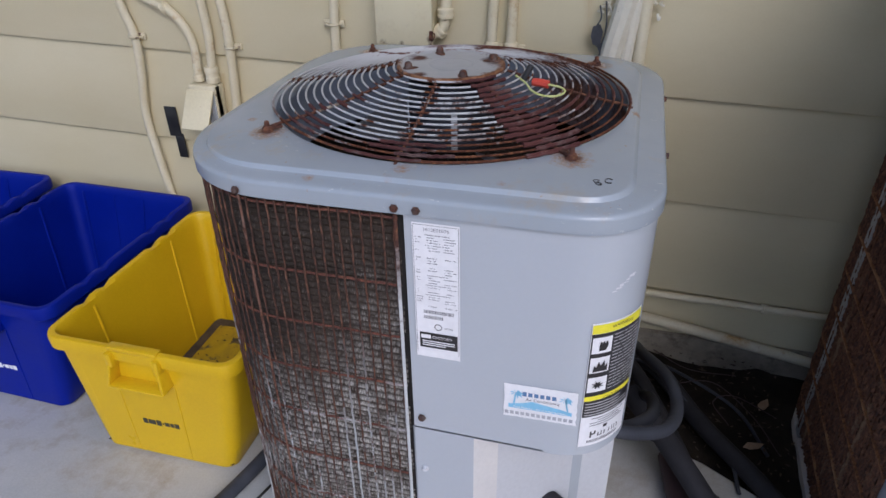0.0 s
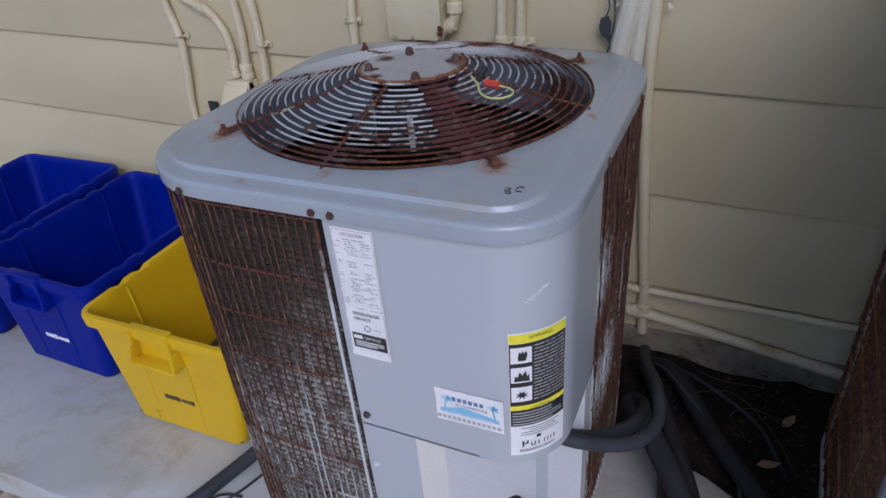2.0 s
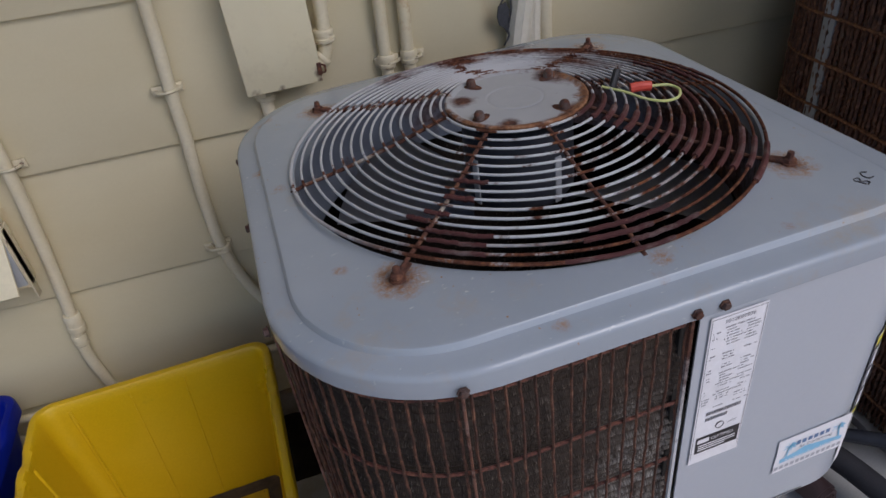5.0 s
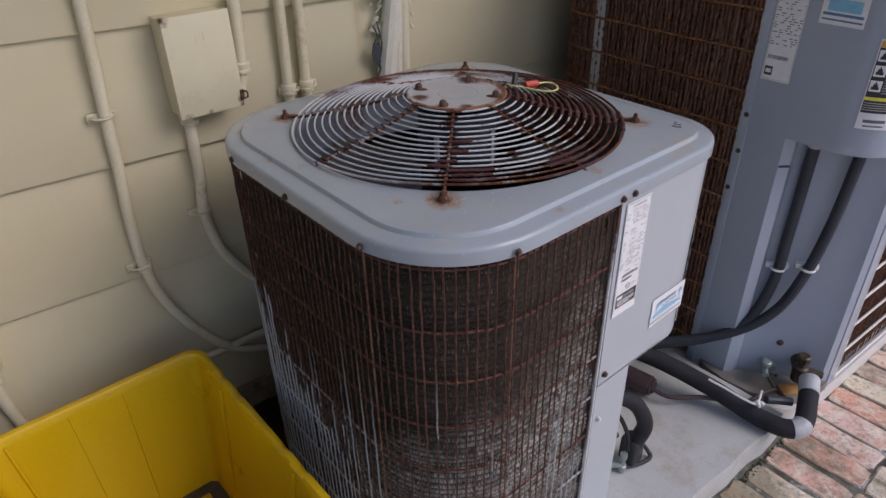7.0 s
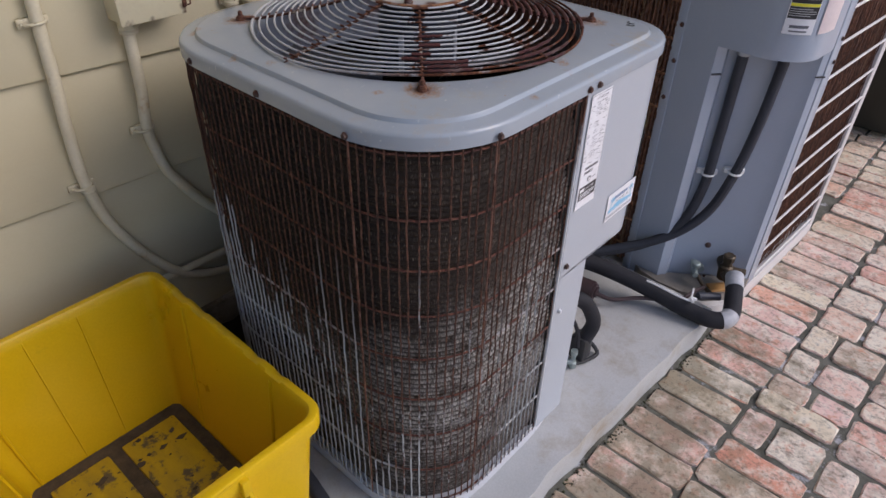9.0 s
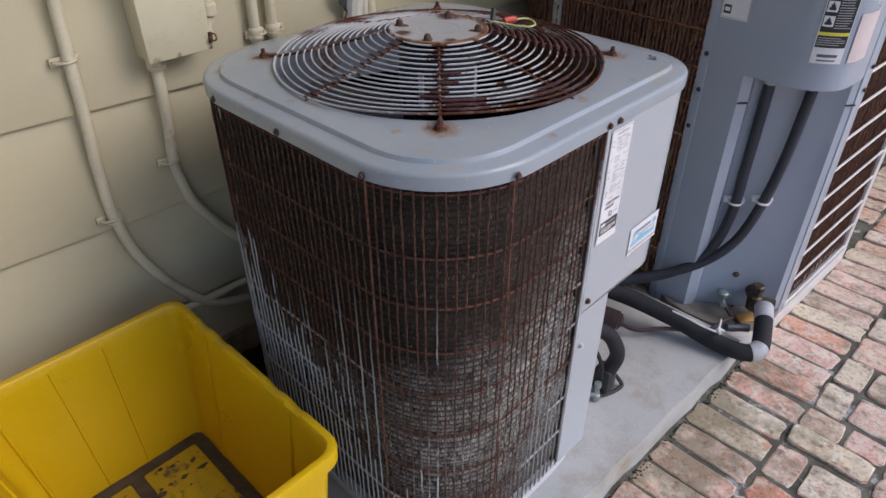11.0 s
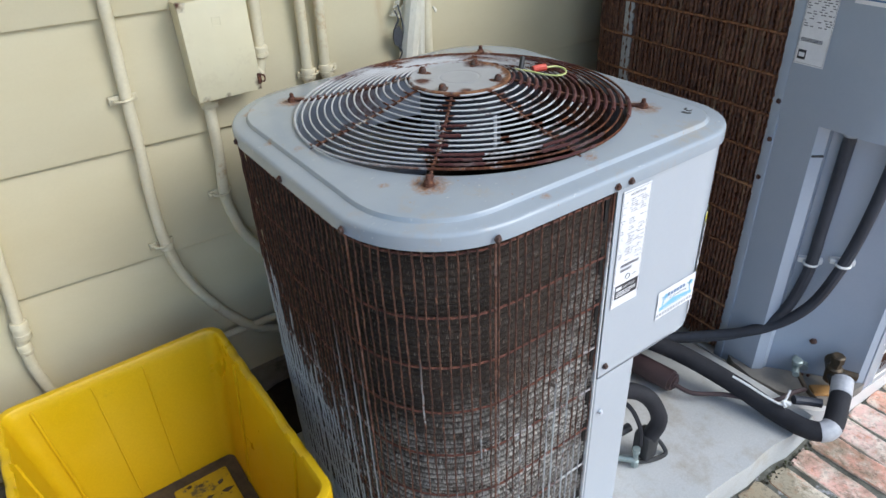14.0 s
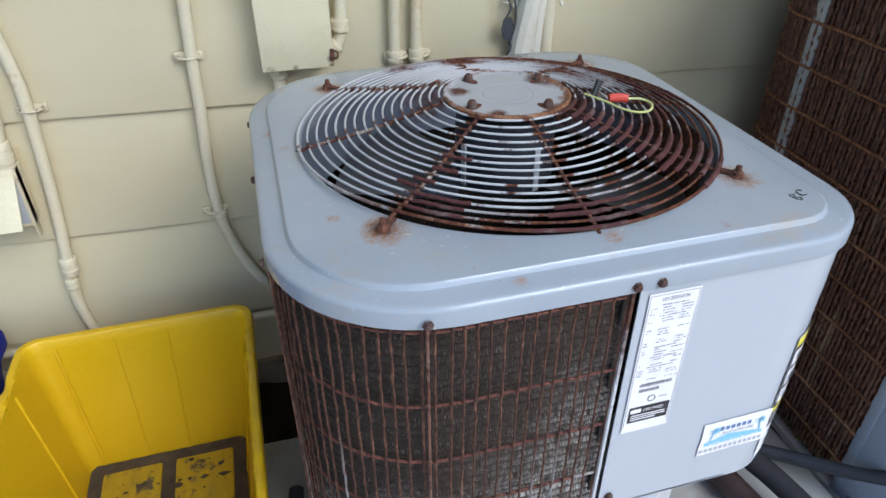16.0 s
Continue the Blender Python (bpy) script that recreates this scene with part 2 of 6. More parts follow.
M_DISBOX = rusted("cream_disconnect_paint", (0.67, 0.605, 0.40), (0.71, 0.65, 0.45), 0.235, 24, [((-0.350, 0.55, 1.222), 0.020, 0.02), ((-0.335, 0.55, 1.002), 0.012, 0.014), ((-0.28, 0.55, 1.0), 0.010, 0.012), ((-0.20, 0.55, 1.02), 0.016, 0.014), ((-0.200, 0.55, 1.005), 0.010, 0.012)], rough=0.42, dusty=0.1, stain=0.35)
M_RUSTBOX = rusted("rusted_cream_box", (0.74, 0.69, 0.54), (0.78, 0.74, 0.60), 0.42, 14)
M_STRAPRUST = rusted("rusted_strap", (0.62, 0.54, 0.36), (0.66, 0.60, 0.42), 0.40, 40)
MOUNTS = [(-0.246, -0.246, 1.06), (0.246, -0.246, 1.06), (0.246, 0.246, 1.06), (-0.246, 0.246, 1.06)]
M_CAP = rusted("grey_cap_enamel", (0.300, 0.340, 0.374), (0.340, 0.377, 0.408), 0.235, 26,
               [(p, 0.023, 0.017) for p in MOUNTS] + [((0.03, 0.345, 1.055), 0.05, 0.05), ((0.14, 0.335, 1.055), 0.045, 0.05), ((-0.09, 0.345, 1.055), 0.03, 0.03)], rough=0.15, dusty=0.04, rough_by=(0.0, 0.05), stain=0.5, nicks=0.7, halo=[(p, 0.037, 0.020) for p in MOUNTS] + [((0.0, -0.352, 1.05), 0.013, 0.010), ((0.012, -0.335, 1.058), 0.016, 0.012), ((-0.12, -0.37, 1.05), 0.010, 0.009), ((-0.30, -0.20, 1.058), 0.012, 0.010),
                ((-0.36, 0.1, 1.05), 0.012, 0.016), ((-0.33, 0.27, 1.05), 0.018, 0.018), ((-0.34, 0.02, 1.055), 0.014, 0.014), ((0.335, -0.02, 1.058), 0.012, 0.010), ((0.16, -0.345, 1.055), 0.009, 0.008)])
M_PANEL = surface("grey_panel_enamel", (0.432, 0.464, 0.498), (0.444, 0.476, 0.508), 0.22, 1.3, fine=150, bump=0.02, grain_by=(0.99, 1.01), rough_var=0.015)
M_PANEL_LOW = surface("grey_lower_panel_enamel", (0.54, 0.55, 0.57), (0.58, 0.59, 0.605), 0.45, 4, fine=120, bump=0.04, spots=(0.30, 0.28, 0.26), spot_scale=24, spot_at=(0.7, 0.76))
M_PANEL2 = surface("blue_grey_panel_enamel", (0.352, 0.400, 0.468), (0.385, 0.432, 0.497), 0.24, 3, fine=150, bump=0.03, grain_by=(0.985, 1.01), rough_var=0.05, spots=(0.50, 0.52, 0.55), spot_scale=55, spot_at=(0.74, 0.78))
M_POST2 = surface("pale_post_enamel", (0.62, 0.60, 0.58), (0.68, 0.66, 0.63), 0.45, 5, fine=130, bump=0.05)
M_GRILLE = rusted("rusting_grille_wire", (0.42, 0.427, 0.43), (0.48, 0.487, 0.49), 0.34, 22,
                  [((0.16, -0.09, 1.08), 0.075, 0.07), ((0.10, -0.26, 1.07), 0.06, 0.06), ((0.17, 0.14, 1.08), 0.08, 0.07), ((-0.03, -0.29, 1.07), 0.035, 0.05), ((0.165, -0.20, 1.08), 0.055, 0.06), ((0.20, -0.12, 1.08), 0.07, 0.06), ((0.25, 0.0, 1.08), 0.06, 0.06), ((0.27, 0.09, 1.07), 0.06, 0.06), ((0.12, 0.28, 1.07), 0.06, 0.06), ((0.02, 0.295, 1.07), 0.07, 0.05), ((0.19, 0.23, 1.07), 0.07, 0.06), ((-0.10, 0.29, 1.07), 0.05, 0.05), ((-0.20, -0.235, 1.07), 0.05, 0.05), ((0.02, -0.30, 1.07), 0.06, 0.05)], rough=0.6, bias=(0.55, -0.38), dusty=0.15)


def rib_rust(m):
    """Rust spreads from the ribs along the rings, and round the outer ring."""
    n, l = m.node_tree.nodes, m.node_tree.links
    s = n["Principled BSDF"]
    co = coords(n)
    sep = n.new("ShaderNodeSeparateXYZ")
    l.new(co, sep.inputs[0])
    ang = math_of(n, l, "DIVIDE", math_of(n, l, "ARCTAN2", sep.outputs[1], sep.outputs[0]), math.pi / 4)
    r = math_of(n, l, "SQRT", math_of(n, l, "ADD", math_of(n, l, "POWER", sep.outputs[0], 2.0), math_of(n, l, "POWER", sep.outputs[1], 2.0)))
    off = math_of(n, l, "ABSOLUTE", math_of(n, l, "SUBTRACT", ang, math_of(n, l, "ROUND", ang)))
    dist = math_of(n, l, "MULTIPLY", math_of(n, l, "MULTIPLY", off, math.pi / 4), r)
    t = noise_of(n, l, co, 40, 6, 0.75)
    reach = math_of(n, l, "ADD", 0.005, math_of(n, l, "MULTIPLY", math_of(n, l, "SUBTRACT", t.outputs[0], 0.46), 0.14))
    mask = math_of(n, l, "DIVIDE", math_of(n, l, "SUBTRACT", reach, dist), 0.006, True)
    rim = math_of(n, l, "MULTIPLY", ramp_out(n, l, math_of(n, l, "SUBTRACT", math_of(n, l, "ADD", r, math_of(n, l, "MULTIPLY", sep.outputs[0], 0.12)), math_of(n, l, "MULTIPLY", sep.outputs[1], 0.06)), gray(0.285, 0.308)), ramp_out(n, l, t.outputs[0], gray(0.32, 0.46)))
    mask = math_of(n, l, "MAXIMUM", mask, rim)
    # the worst rust lies like a blanket along the front right rib
    side = math_of(n, l, "MULTIPLY", math_of(n, l, "ABSOLUTE", math_of(n, l, "ADD", sep.outputs[0], sep.outputs[1])), 0.707)
    wide = math_of(n, l, "ADD", math_of(n, l, "MULTIPLY", r, 0.13), math_of(n, l, "MULTIPLY", math_of(n, l, "SUBTRACT", t.outputs[0], 0.5), 0.14))
    sheet = math_of(n, l, "MULTIPLY", math_of(n, l, "DIVIDE", math_of(n, l, "SUBTRACT", wide, side), 0.006, True), ramp_out(n, l, math_of(n, l, "SUBTRACT", sep.outputs[0], sep.outputs[1]), gray(0.10, 0.12)))
    mask = math_of(n, l, "MAXIMUM", mask, sheet)
    for sock, v in (("Base Color", None), ("Roughness", (0.9, 0.9, 0.9))):
        old = s.inputs[sock].links[0].from_socket
        l.new(mix_of(n, l, mask, old, v or rust_colour(n, l, co)), s.inputs[sock])
    return m


rib_rust(M_GRILLE)
M_GRILLE.node_tree.nodes["Principled BSDF"].inputs["Specular IOR Level"].default_value = 0.15
M_RIB = rusted("rusted_grille_rib", (0.34, 0.30, 0.24), (0.40, 0.36, 0.29), 0.60, 17, rough=0.65)
M_HUB = rusted("grey_hub_plate", (0.33, 0.345, 0.36), (0.39, 0.40, 0.41), 0.27, 34,
               [((0.085, 0.03, 1.119), 0.03, 0.03), ((0.052, -0.075, 1.119), 0.02, 0.014), ((-0.068, 0.026, 1.119), 0.022, 0.014), ((0.068, 0.045, 1.119), 0.024, 0.014), ((-0.04, -0.072, 1.119), 0.018, 0.012)], rough=0.4, dusty=0.2)


def rim_rust(m, start):
    """Rust that eats in from the plate's rim."""
    n, l = m.node_tree.nodes, m.node_tree.links
    s = n["Principled BSDF"]
    co = coords(n)
    sep = n.new("ShaderNodeSeparateXYZ")
    l.new(co, sep.inputs[0])
    r = math_of(n, l, "SQRT", math_of(n, l, "ADD", math_of(n, l, "POWER", sep.outputs[0], 2.0), math_of(n, l, "POWER", sep.outputs[1], 2.0)))
    t = noise_of(n, l, co, 45, 7, 0.75)
    wob = math_of(n, l, "MULTIPLY", math_of(n, l, "SUBTRACT", t.outputs[0], 0.5), 0.055)
    lean = math_of(n, l, "MULTIPLY", math_of(n, l, "SUBTRACT", sep.outputs[0], sep.outputs[1]), 0.05)
    mask = ramp_out(n, l, math_of(n, l, "ADD", math_of(n, l, "ADD", r, wob), lean), gray(start, start + 0.008))
    tone = noise_of(n, l, co, 70, 6, 0.7)
    rust = ramp_out(n, l, tone.outputs[0], [(0.34, (0.06, 0.022, 0.012)), (0.52, (0.20, 0.085, 0.035)), (0.72, (0.34, 0.19, 0.10))])
    for sock, v in (("Base Color", rust), ("Roughness", (0.9, 0.9, 0.9))):
        old = s.inputs[sock].links[0].from_socket
        l.new(mix_of(n, l, mask, old, v), s.inputs[sock])
    return m


rim_rust(M_HUB, 0.087)
M_RUST = rusted("heavy_rust", RUST_B, RUST_C, 0.7, 20, rough=0.85)
M_BOLT = rusted("dark_rusted_bolt", (0.05, 0.03, 0.025), (0.08, 0.04, 0.03), 0.45, 60, rough=0.7)
M_COIL = coil_material("dirty_coil_fins", 0.45, (0.032, 0.023, 0.017), (0.013, 0.011, 0.009), (0.66, 0.63, 0.57), (0.25, 0.21, 0.17))
M_COIL2 = coil_material("rusted_coil_fins", -1.0, (0.15, 0.064, 0.038), (0.045, 0.021, 0.015), (0.3, 0.28, 0.26), (0.28, 0.15, 0.09))
M_WIRE = wire_material("rusted_guard_wire", (0.43, 0.45, 0.45), 0.10, 1.0, [((0.0, -0.385, 0.60), 0.05, 0.10), ((-0.06, -0.385, 0.26), 0.17, 0.16), ((0.01, -0.385, 0.40), 0.09, 0.10), ((-0.30, -0.36, 0.40), 0.07, 0.12), ((0.38, -0.10, 0.78), 0.10, 0.10), ((0.38, 0.0, 0.50), 0.12, 0.12)], True)
M_STAY = rusted("pale_guard_stay", (0.52, 0.54, 0.54), (0.60, 0.61, 0.61), 0.36, 18, [((0.02, -0.387, 1.0), 0.14, 0.1)])
M_STAYRUST = rusted("rusted_guard_stay", (0.14, 0.062, 0.040), (0.20, 0.10, 0.065), 0.5, 40, [], rough=0.8)
M_CRUST = rusted("flaking_rust", (0.042, 0.011, 0.011), (0.085, 0.023, 0.019), 0.26, 90, [], rough=0.9)
M_CROSS = wire_material("rusted_cross_wire", (0.46, 0.46, 0.45), 0.12, 1.0, [((-0.03, -0.385, 0.13), 0.16, 0.05), ((-0.03, -0.385, 0.246), 0.13, 0.05), ((-0.01, -0.385, 0.361), 0.08, 0.06), ((0.01, -0.385, 0.581), 0.04, 0.05), ((0.02, -0.385, 0.688), 0.04, 0.04)], True, ((0.040, 0.013, 0.010), (0.10, 0.033, 0.021), (0.17, 0.060, 0.034), (0.33, 0.19, 0.11)))
M_WIRE2 = wire_material("brown_guard_wire", (0.22, 0.14, 0.08), 0.16, 0.55, (), False, ((0.022, 0.008, 0.005), (0.080, 0.030, 0.015), (0.175, 0.073, 0.036), (0.31, 0.17, 0.095)))
M_CROSS2 = wire_material("rusted_cross_wire_brown", (0.33, 0.17, 0.08), 0.10, 1.0, (), False, ((0.07, 0.027, 0.013), (0.17, 0.066, 0.028), (0.28, 0.122, 0.05), (0.40, 0.23, 0.11)))
M_WIREW = surface("pale_guard_bar", (0.66, 0.62, 0.58), (0.74, 0.71, 0.67), 0.5, 20, fine=120, bump=0.1)
M_BLADE = surface("grey_fan_blade_metal", (0.17, 0.175, 0.195), (0.23, 0.235, 0.255), 0.4, 8, fine=90, bump=0.05, spots=(0.16, 0.12, 0.09), spot_scale=18, spot_at=(0.64, 0.74), metal=0.2)
M_MOTORSTRAP = surface("pale_motor_strap", (0.36, 0.375, 0.39), (0.44, 0.455, 0.47), 0.45, 20, bump=0.05, spots=(0.20, 0.11, 0.06), spot_scale=60, spot_at=(0.62, 0.68))
# collar enamel darkened for shade inside the opening, with rust mostly on the right
M_COLLAR = rusted("shaded_rusty_collar", (0.135, 0.158, 0.20), (0.175, 0.20, 0.245), 0.30, 13, [((0.325, -0.02, 0.99), 0.20, 0.12), ((0.22, 0.24, 0.99), 0.13, 0.10), ((0.20, -0.25, 0.99), 0.14, 0.10), ((-0.05, 0.32, 1.0), 0.07, 0.08)], rough=0.36, dusty=0.1)
# near-black that puts the shade inside the units into the colour
M_DARK = surface("interior_shade_black", (0.012, 0.011, 0.010), (0.03, 0.026, 0.022), 0.8, 12)
M_YELLOW = surface("yellow_bin_plastic", (0.61, 0.385, 0.001), (0.66, 0.425, 0.002), 0.38, 6, fine=200, bump=0.06, spots=(0.46, 0.31, 0.005), spot_scale=14, spot_at=(0.66, 0.8))
M_DIRTY = surface("scuffed_yellow_plastic", (0.50, 0.34, 0.004), (0.40, 0.28, 0.02), 0.6, 14, fine=200, bump=0.2, spots=(0.11, 0.085, 0.05), spot_scale=20, spot_at=(0.55, 0.62), stretch=(2.2, 0.8, 1))
M_BLUE = surface("blue_bin_plastic", (0.0018, 0.010, 0.205), (0.0025, 0.013, 0.24), 0.42, 6, fine=200, bump=0.06, gloss=0.15)
M_DIRT = surface("dried_brown_dirt", (0.045, 0.033, 0.022), (0.11, 0.083, 0.052), 0.95, 30, fine=300, bump=0.8, grain_by=(0.8, 1.12))
M_CONCRETE = surface("pale_concrete", (0.415, 0.428, 0.42), (0.515, 0.51, 0.485), 0.7, 3.2, fine=220, bump=0.15, spots=(0.33, 0.27, 0.19), spot_scale=5.5, spot_at=(0.52, 0.76), grain_by=(0.92, 1.05))
M_SOIL = surface("dark_damp_soil", (0.014, 0.011, 0.009), (0.034, 0.027, 0.020), 0.95, 14, fine=160, bump=1.0, gloss=0.15, spots=(0.14, 0.115, 0.09), spot_scale=60, spot_at=(0.72, 0.76), grain_by=(0.8, 1.12))
M_JOINT = surface("mossy_joint_sand", (0.066, 0.064, 0.046), (0.19, 0.185, 0.15), 0.95, 16, fine=200, bump=0.8, spots=(0.44, 0.44, 0.45), spot_scale=9, spot_at=(0.57, 0.63), grain_by=(0.8, 1.12))
M_CRUMB = surface("soil_and_moss_crumbs", (0.035, 0.030, 0.020), (0.13, 0.12, 0.085), 0.95, 40, fine=200, bump=0.6, spots=(0.07, 0.09, 0.03), spot_scale=30, spot_at=(0.55, 0.62), gloss=0.2)
M_LABEL = surface("white_label", (0.78, 0.78, 0.79), (0.83, 0.83, 0.84), 0.4, 20, fine=100, bump=0.0)
M_INK = surface("black_ink", (0.02, 0.02, 0.022), (0.035, 0.035, 0.037), 0.4, 30, bump=0.0)
M_TEXTPALE = surface("pale_reversed_print", (0.42, 0.42, 0.42), (0.55, 0.55, 0.55), 0.5, 300, bump=0.0)
M_INKFADED = surface("faded_grey_ink", (0.36, 0.37, 0.40), (0.46, 0.47, 0.50), 0.5, 300, bump=0.0)
M_INKGREY = surface("grey_ink", (0.09, 0.09, 0.10), (0.17, 0.17, 0.19), 0.5, 300, bump=0.0)
M_SCUFF = surface("pale_scuff", (0.56, 0.57, 0.59), (0.66, 0.67, 0.68), 0.5, 200, bump=0.0)
M_LABYEL = surface("yellow_label_ink", (0.80, 0.72, 0.03), (0.84, 0.77, 0.06), 0.4, 20, bump=0.0)
M_LABORG = surface("orange_label_ink", (0.62, 0.33, 0.05), (0.66, 0.37, 0.07), 0.4, 20, bump=0.0)
M_LABBLUE = surface("sky_blue_ink", (0.20, 0.50, 0.70), (0.28, 0.57, 0.76), 0.4, 30, bump=0.0)
M_LABNAVY = surface("faded_navy_ink", (0.08, 0.17, 0.33), (0.13, 0.23, 0.40), 0.4, 30, bump=0.0)
M_PINK = surface("faded_pink_label", (0.66, 0.56, 0.55), (0.72, 0.62, 0.60), 0.5, 20, bump=0.0)
M_FLEX = surface("grey_flexible_conduit", (0.034, 0.037, 0.046), (0.056, 0.060, 0.072), 0.55, 12, gloss=0.3, fine=150, bump=0.1)
M_FOAM = surface("black_pipe_insulation", (0.018, 0.018, 0.021), (0.034, 0.033, 0.037), 0.75, 18, fine=200, bump=0.4, gloss=0.25)
M_TAPE = surface("silver_grey_tape", (0.36, 0.365, 0.38), (0.50, 0.50, 0.51), 0.45, 25, fine=120, bump=0.25)
M_BRASS = surface("tarnished_brass", (0.05, 0.042, 0.03), (0.12, 0.085, 0.05), 0.5, 40, metal=0.6, fine=150, bump=0.2)
M_COPPER = surface("orange_copper_stain", (0.40, 0.20, 0.06), (0.50, 0.28, 0.10), 0.5, 18, metal=0.3, fine=150, bump=0.1)
M_VERDI = surface("greenish_valve_metal", (0.22, 0.28, 0.27), (0.34, 0.38, 0.36), 0.5, 50, metal=0.5, fine=150, bump=0.2)
M_PANLIP = rusted("rust_brown_pan", (0.15, 0.135, 0.115), (0.24, 0.22, 0.19), 0.30, 16, rough=0.8)
M_OLDSTRIP = rusted("weathered_strip", (0.30, 0.315, 0.33), (0.36, 0.37, 0.38), 0.36, 30, rough=0.6)
M_FOOTING = surface("stained_footing", (0.20, 0.17, 0.125), (0.36, 0.32, 0.25), 0.9, 9, fine=160, bump=0.3, spots=(0.09, 0.07, 0.05), spot_scale=14, spot_at=(0.52, 0.68))
M_DRIER = surface("brown_filter_drier", (0.036, 0.020, 0.021), (0.062, 0.036, 0.036), 0.55, 14, fine=150, bump=0.3)
M_TORN = surface("torn_dark_wrap", (0.035, 0.037, 0.042), (0.075, 0.078, 0.085), 0.7, 30, fine=120, bump=0.3)
M_TIE = surface("white_plastic_tie", (0.72, 0.72, 0.70), (0.78, 0.78, 0.76), 0.4, 30, bump=0.0)
M_BLACKTAPE = surface("black_tape", (0.012, 0.012, 0.013), (0.03, 0.03, 0.03), 0.5, 20, bump=0.1)
M_RED = surface("red_wire_nut_plastic", (0.50, 0.05, 0.03), (0.58, 0.08, 0.05), 0.4, 40, bump=0.1)
M_GREENWIRE = surface("yellow_green_wire", (0.52, 0.56, 0.20), (0.62, 0.64, 0.30), 0.4, 40, bump=0.0)
M_RAG = surface("painted_tape_wrap", (0.66, 0.625, 0.50), (0.74, 0.71, 0.60), 0.6, 14, fine=90, bump=0.6, spots=(0.10, 0.085, 0.06), spot_scale=34, spot_at=(0.66, 0.70))
M_BINDARK = surface("dark_green_bin_plastic", (0.014, 0.017, 0.014), (0.024, 0.028, 0.023), 0.5, 6, fine=150, bump=0.1)
M_BINRIM = surface("grey_brown_bin_plastic", (0.11, 0.10, 0.085), (0.15, 0.135, 0.115), 0.5, 6, fine=150, bump=0.1)
M_LITTER = surface("leaf_fragment", (0.03, 0.021, 0.014), (0.10, 0.072, 0.048), 0.9, 60, bump=0.2)
M_GRILLE2 = rusted("painted_grille_wire", (0.40, 0.415, 0.43), (0.46, 0.475, 0.485), 0.36, 22, rough=0.4)
M_LEAF = surface("dry_leaf", (0.42, 0.30, 0.20), (0.55, 0.42, 0.30), 0.8, 30, bump=0.2)


def brick_material():
    """Old reclaimed brick: each its own tone, blotched with cream lime, orange body, dark weather stains and moss."""
    m, n, l, s = nodes_of("reclaimed_brick")
    info = n.new("ShaderNodeObjectInfo")
    geo = n.new("ShaderNodeNewGeometry")
    pick = math_of(n, l, "FRACT", math_of(n, l, "ADD", info.outputs["Random"], geo.outputs["Random Per Island"]))
    base = ramp_out(n, l, pick, [(0.0, (0.68, 0.30, 0.19)), (0.16, (0.74, 0.49, 0.41)), (0.34, (0.76, 0.65, 0.47)), (0.5, (0.53, 0.39, 0.29)), (0.66, (0.78, 0.53, 0.45)), (0.84, (0.78, 0.69, 0.54)), (1.0, (0.72, 0.39, 0.27))])
    pos = geo.outputs["Position"]
    shift = n.new("ShaderNodeCombineXYZ")
    for k, w in enumerate((31.0, 17.0, 9.0)):
        l.new(math_of(n, l, "MULTIPLY", pick, w), shift.inputs[k])
    own = n.new("ShaderNodeVectorMath")
    own.operation = "ADD"
    l.new(pos, own.inputs[0])
    l.new(shift.outputs[0], own.inputs[1])
    at = own.outputs[0]
    lime = noise_of(n, l, at, 24, 5, 0.66)
    col = mix_of(n, l, ramp_out(n, l, lime.outputs[0], [(0.46, (0, 0, 0)), (0.62, (0.7,) * 3)]), base, (0.80, 0.73, 0.60))
    body = noise_of(n, l, at, 33, 4, 0.6)
    col = mix_of(n, l, ramp_out(n, l, body.outputs[0], [(0.56, (0, 0, 0)), (0.68, (0.7,) * 3)]), col, (0.60, 0.27, 0.16))
    stain = noise_of(n, l, at, 21, 8, 0.76, (1.5, 0.75, 1))
    col = mix_of(n, l, ramp_out(n, l, stain.outputs[0], [(0.535, (0, 0, 0)), (0.64, (0.8,) * 3)]), col, (0.17, 0.12, 0.08))
    moss = noise_of(n, l, pos, 6.5, 7, 0.72)
    sep = n.new("ShaderNodeSeparateXYZ")
    l.new(pos, sep.inputs[0])
    damp = ramp_out(n, l, math_of(n, l, "ADD", sep.outputs[1], 1.2), [(0.26, (0.0,) * 3), (0.54, (0.19,) * 3)])
    damp = math_of(n, l, "MULTIPLY", damp, ramp_out(n, l, sep.outputs[0], [(0.62, (1, 1, 1)), (0.95, (0, 0, 0))]))
    moss_at = math_of(n, l, "ADD", moss.outputs[0], damp)
    col = mix_of(n, l, ramp_out(n, l, moss_at, [(0.53, (0, 0, 0)), (0.70, (0.75,) * 3)]), col, (0.19, 0.155, 0.085))
    pit = noise_of(n, l, at, 75, 6, 0.72)
    col = mix_of(n, l, 1.0, col, ramp_out(n, l, pit.outputs[0], [(0.34, (0.60,) * 3), (0.48, (1.06,) * 3)]), "MULTIPLY")
    l.new(col, s.inputs["Base Color"])
    s.inputs["Roughness"].default_value = 0.66
    bump_of(n, l, s, math_of(n, l, "ADD", pit.outputs[0], stain.outputs[0]), 0.6, 0.004)
    return m


M_BRICK = brick_material()


# ---------- building helpers ----------
def thing(name, loc=(0, 0, 0), label="", category="", group="", kind=""):
    ob = new(name)
    ob.empty_display_size = 0.05
    ob.location = loc
    return tagged(ob, label, category, group, kind)


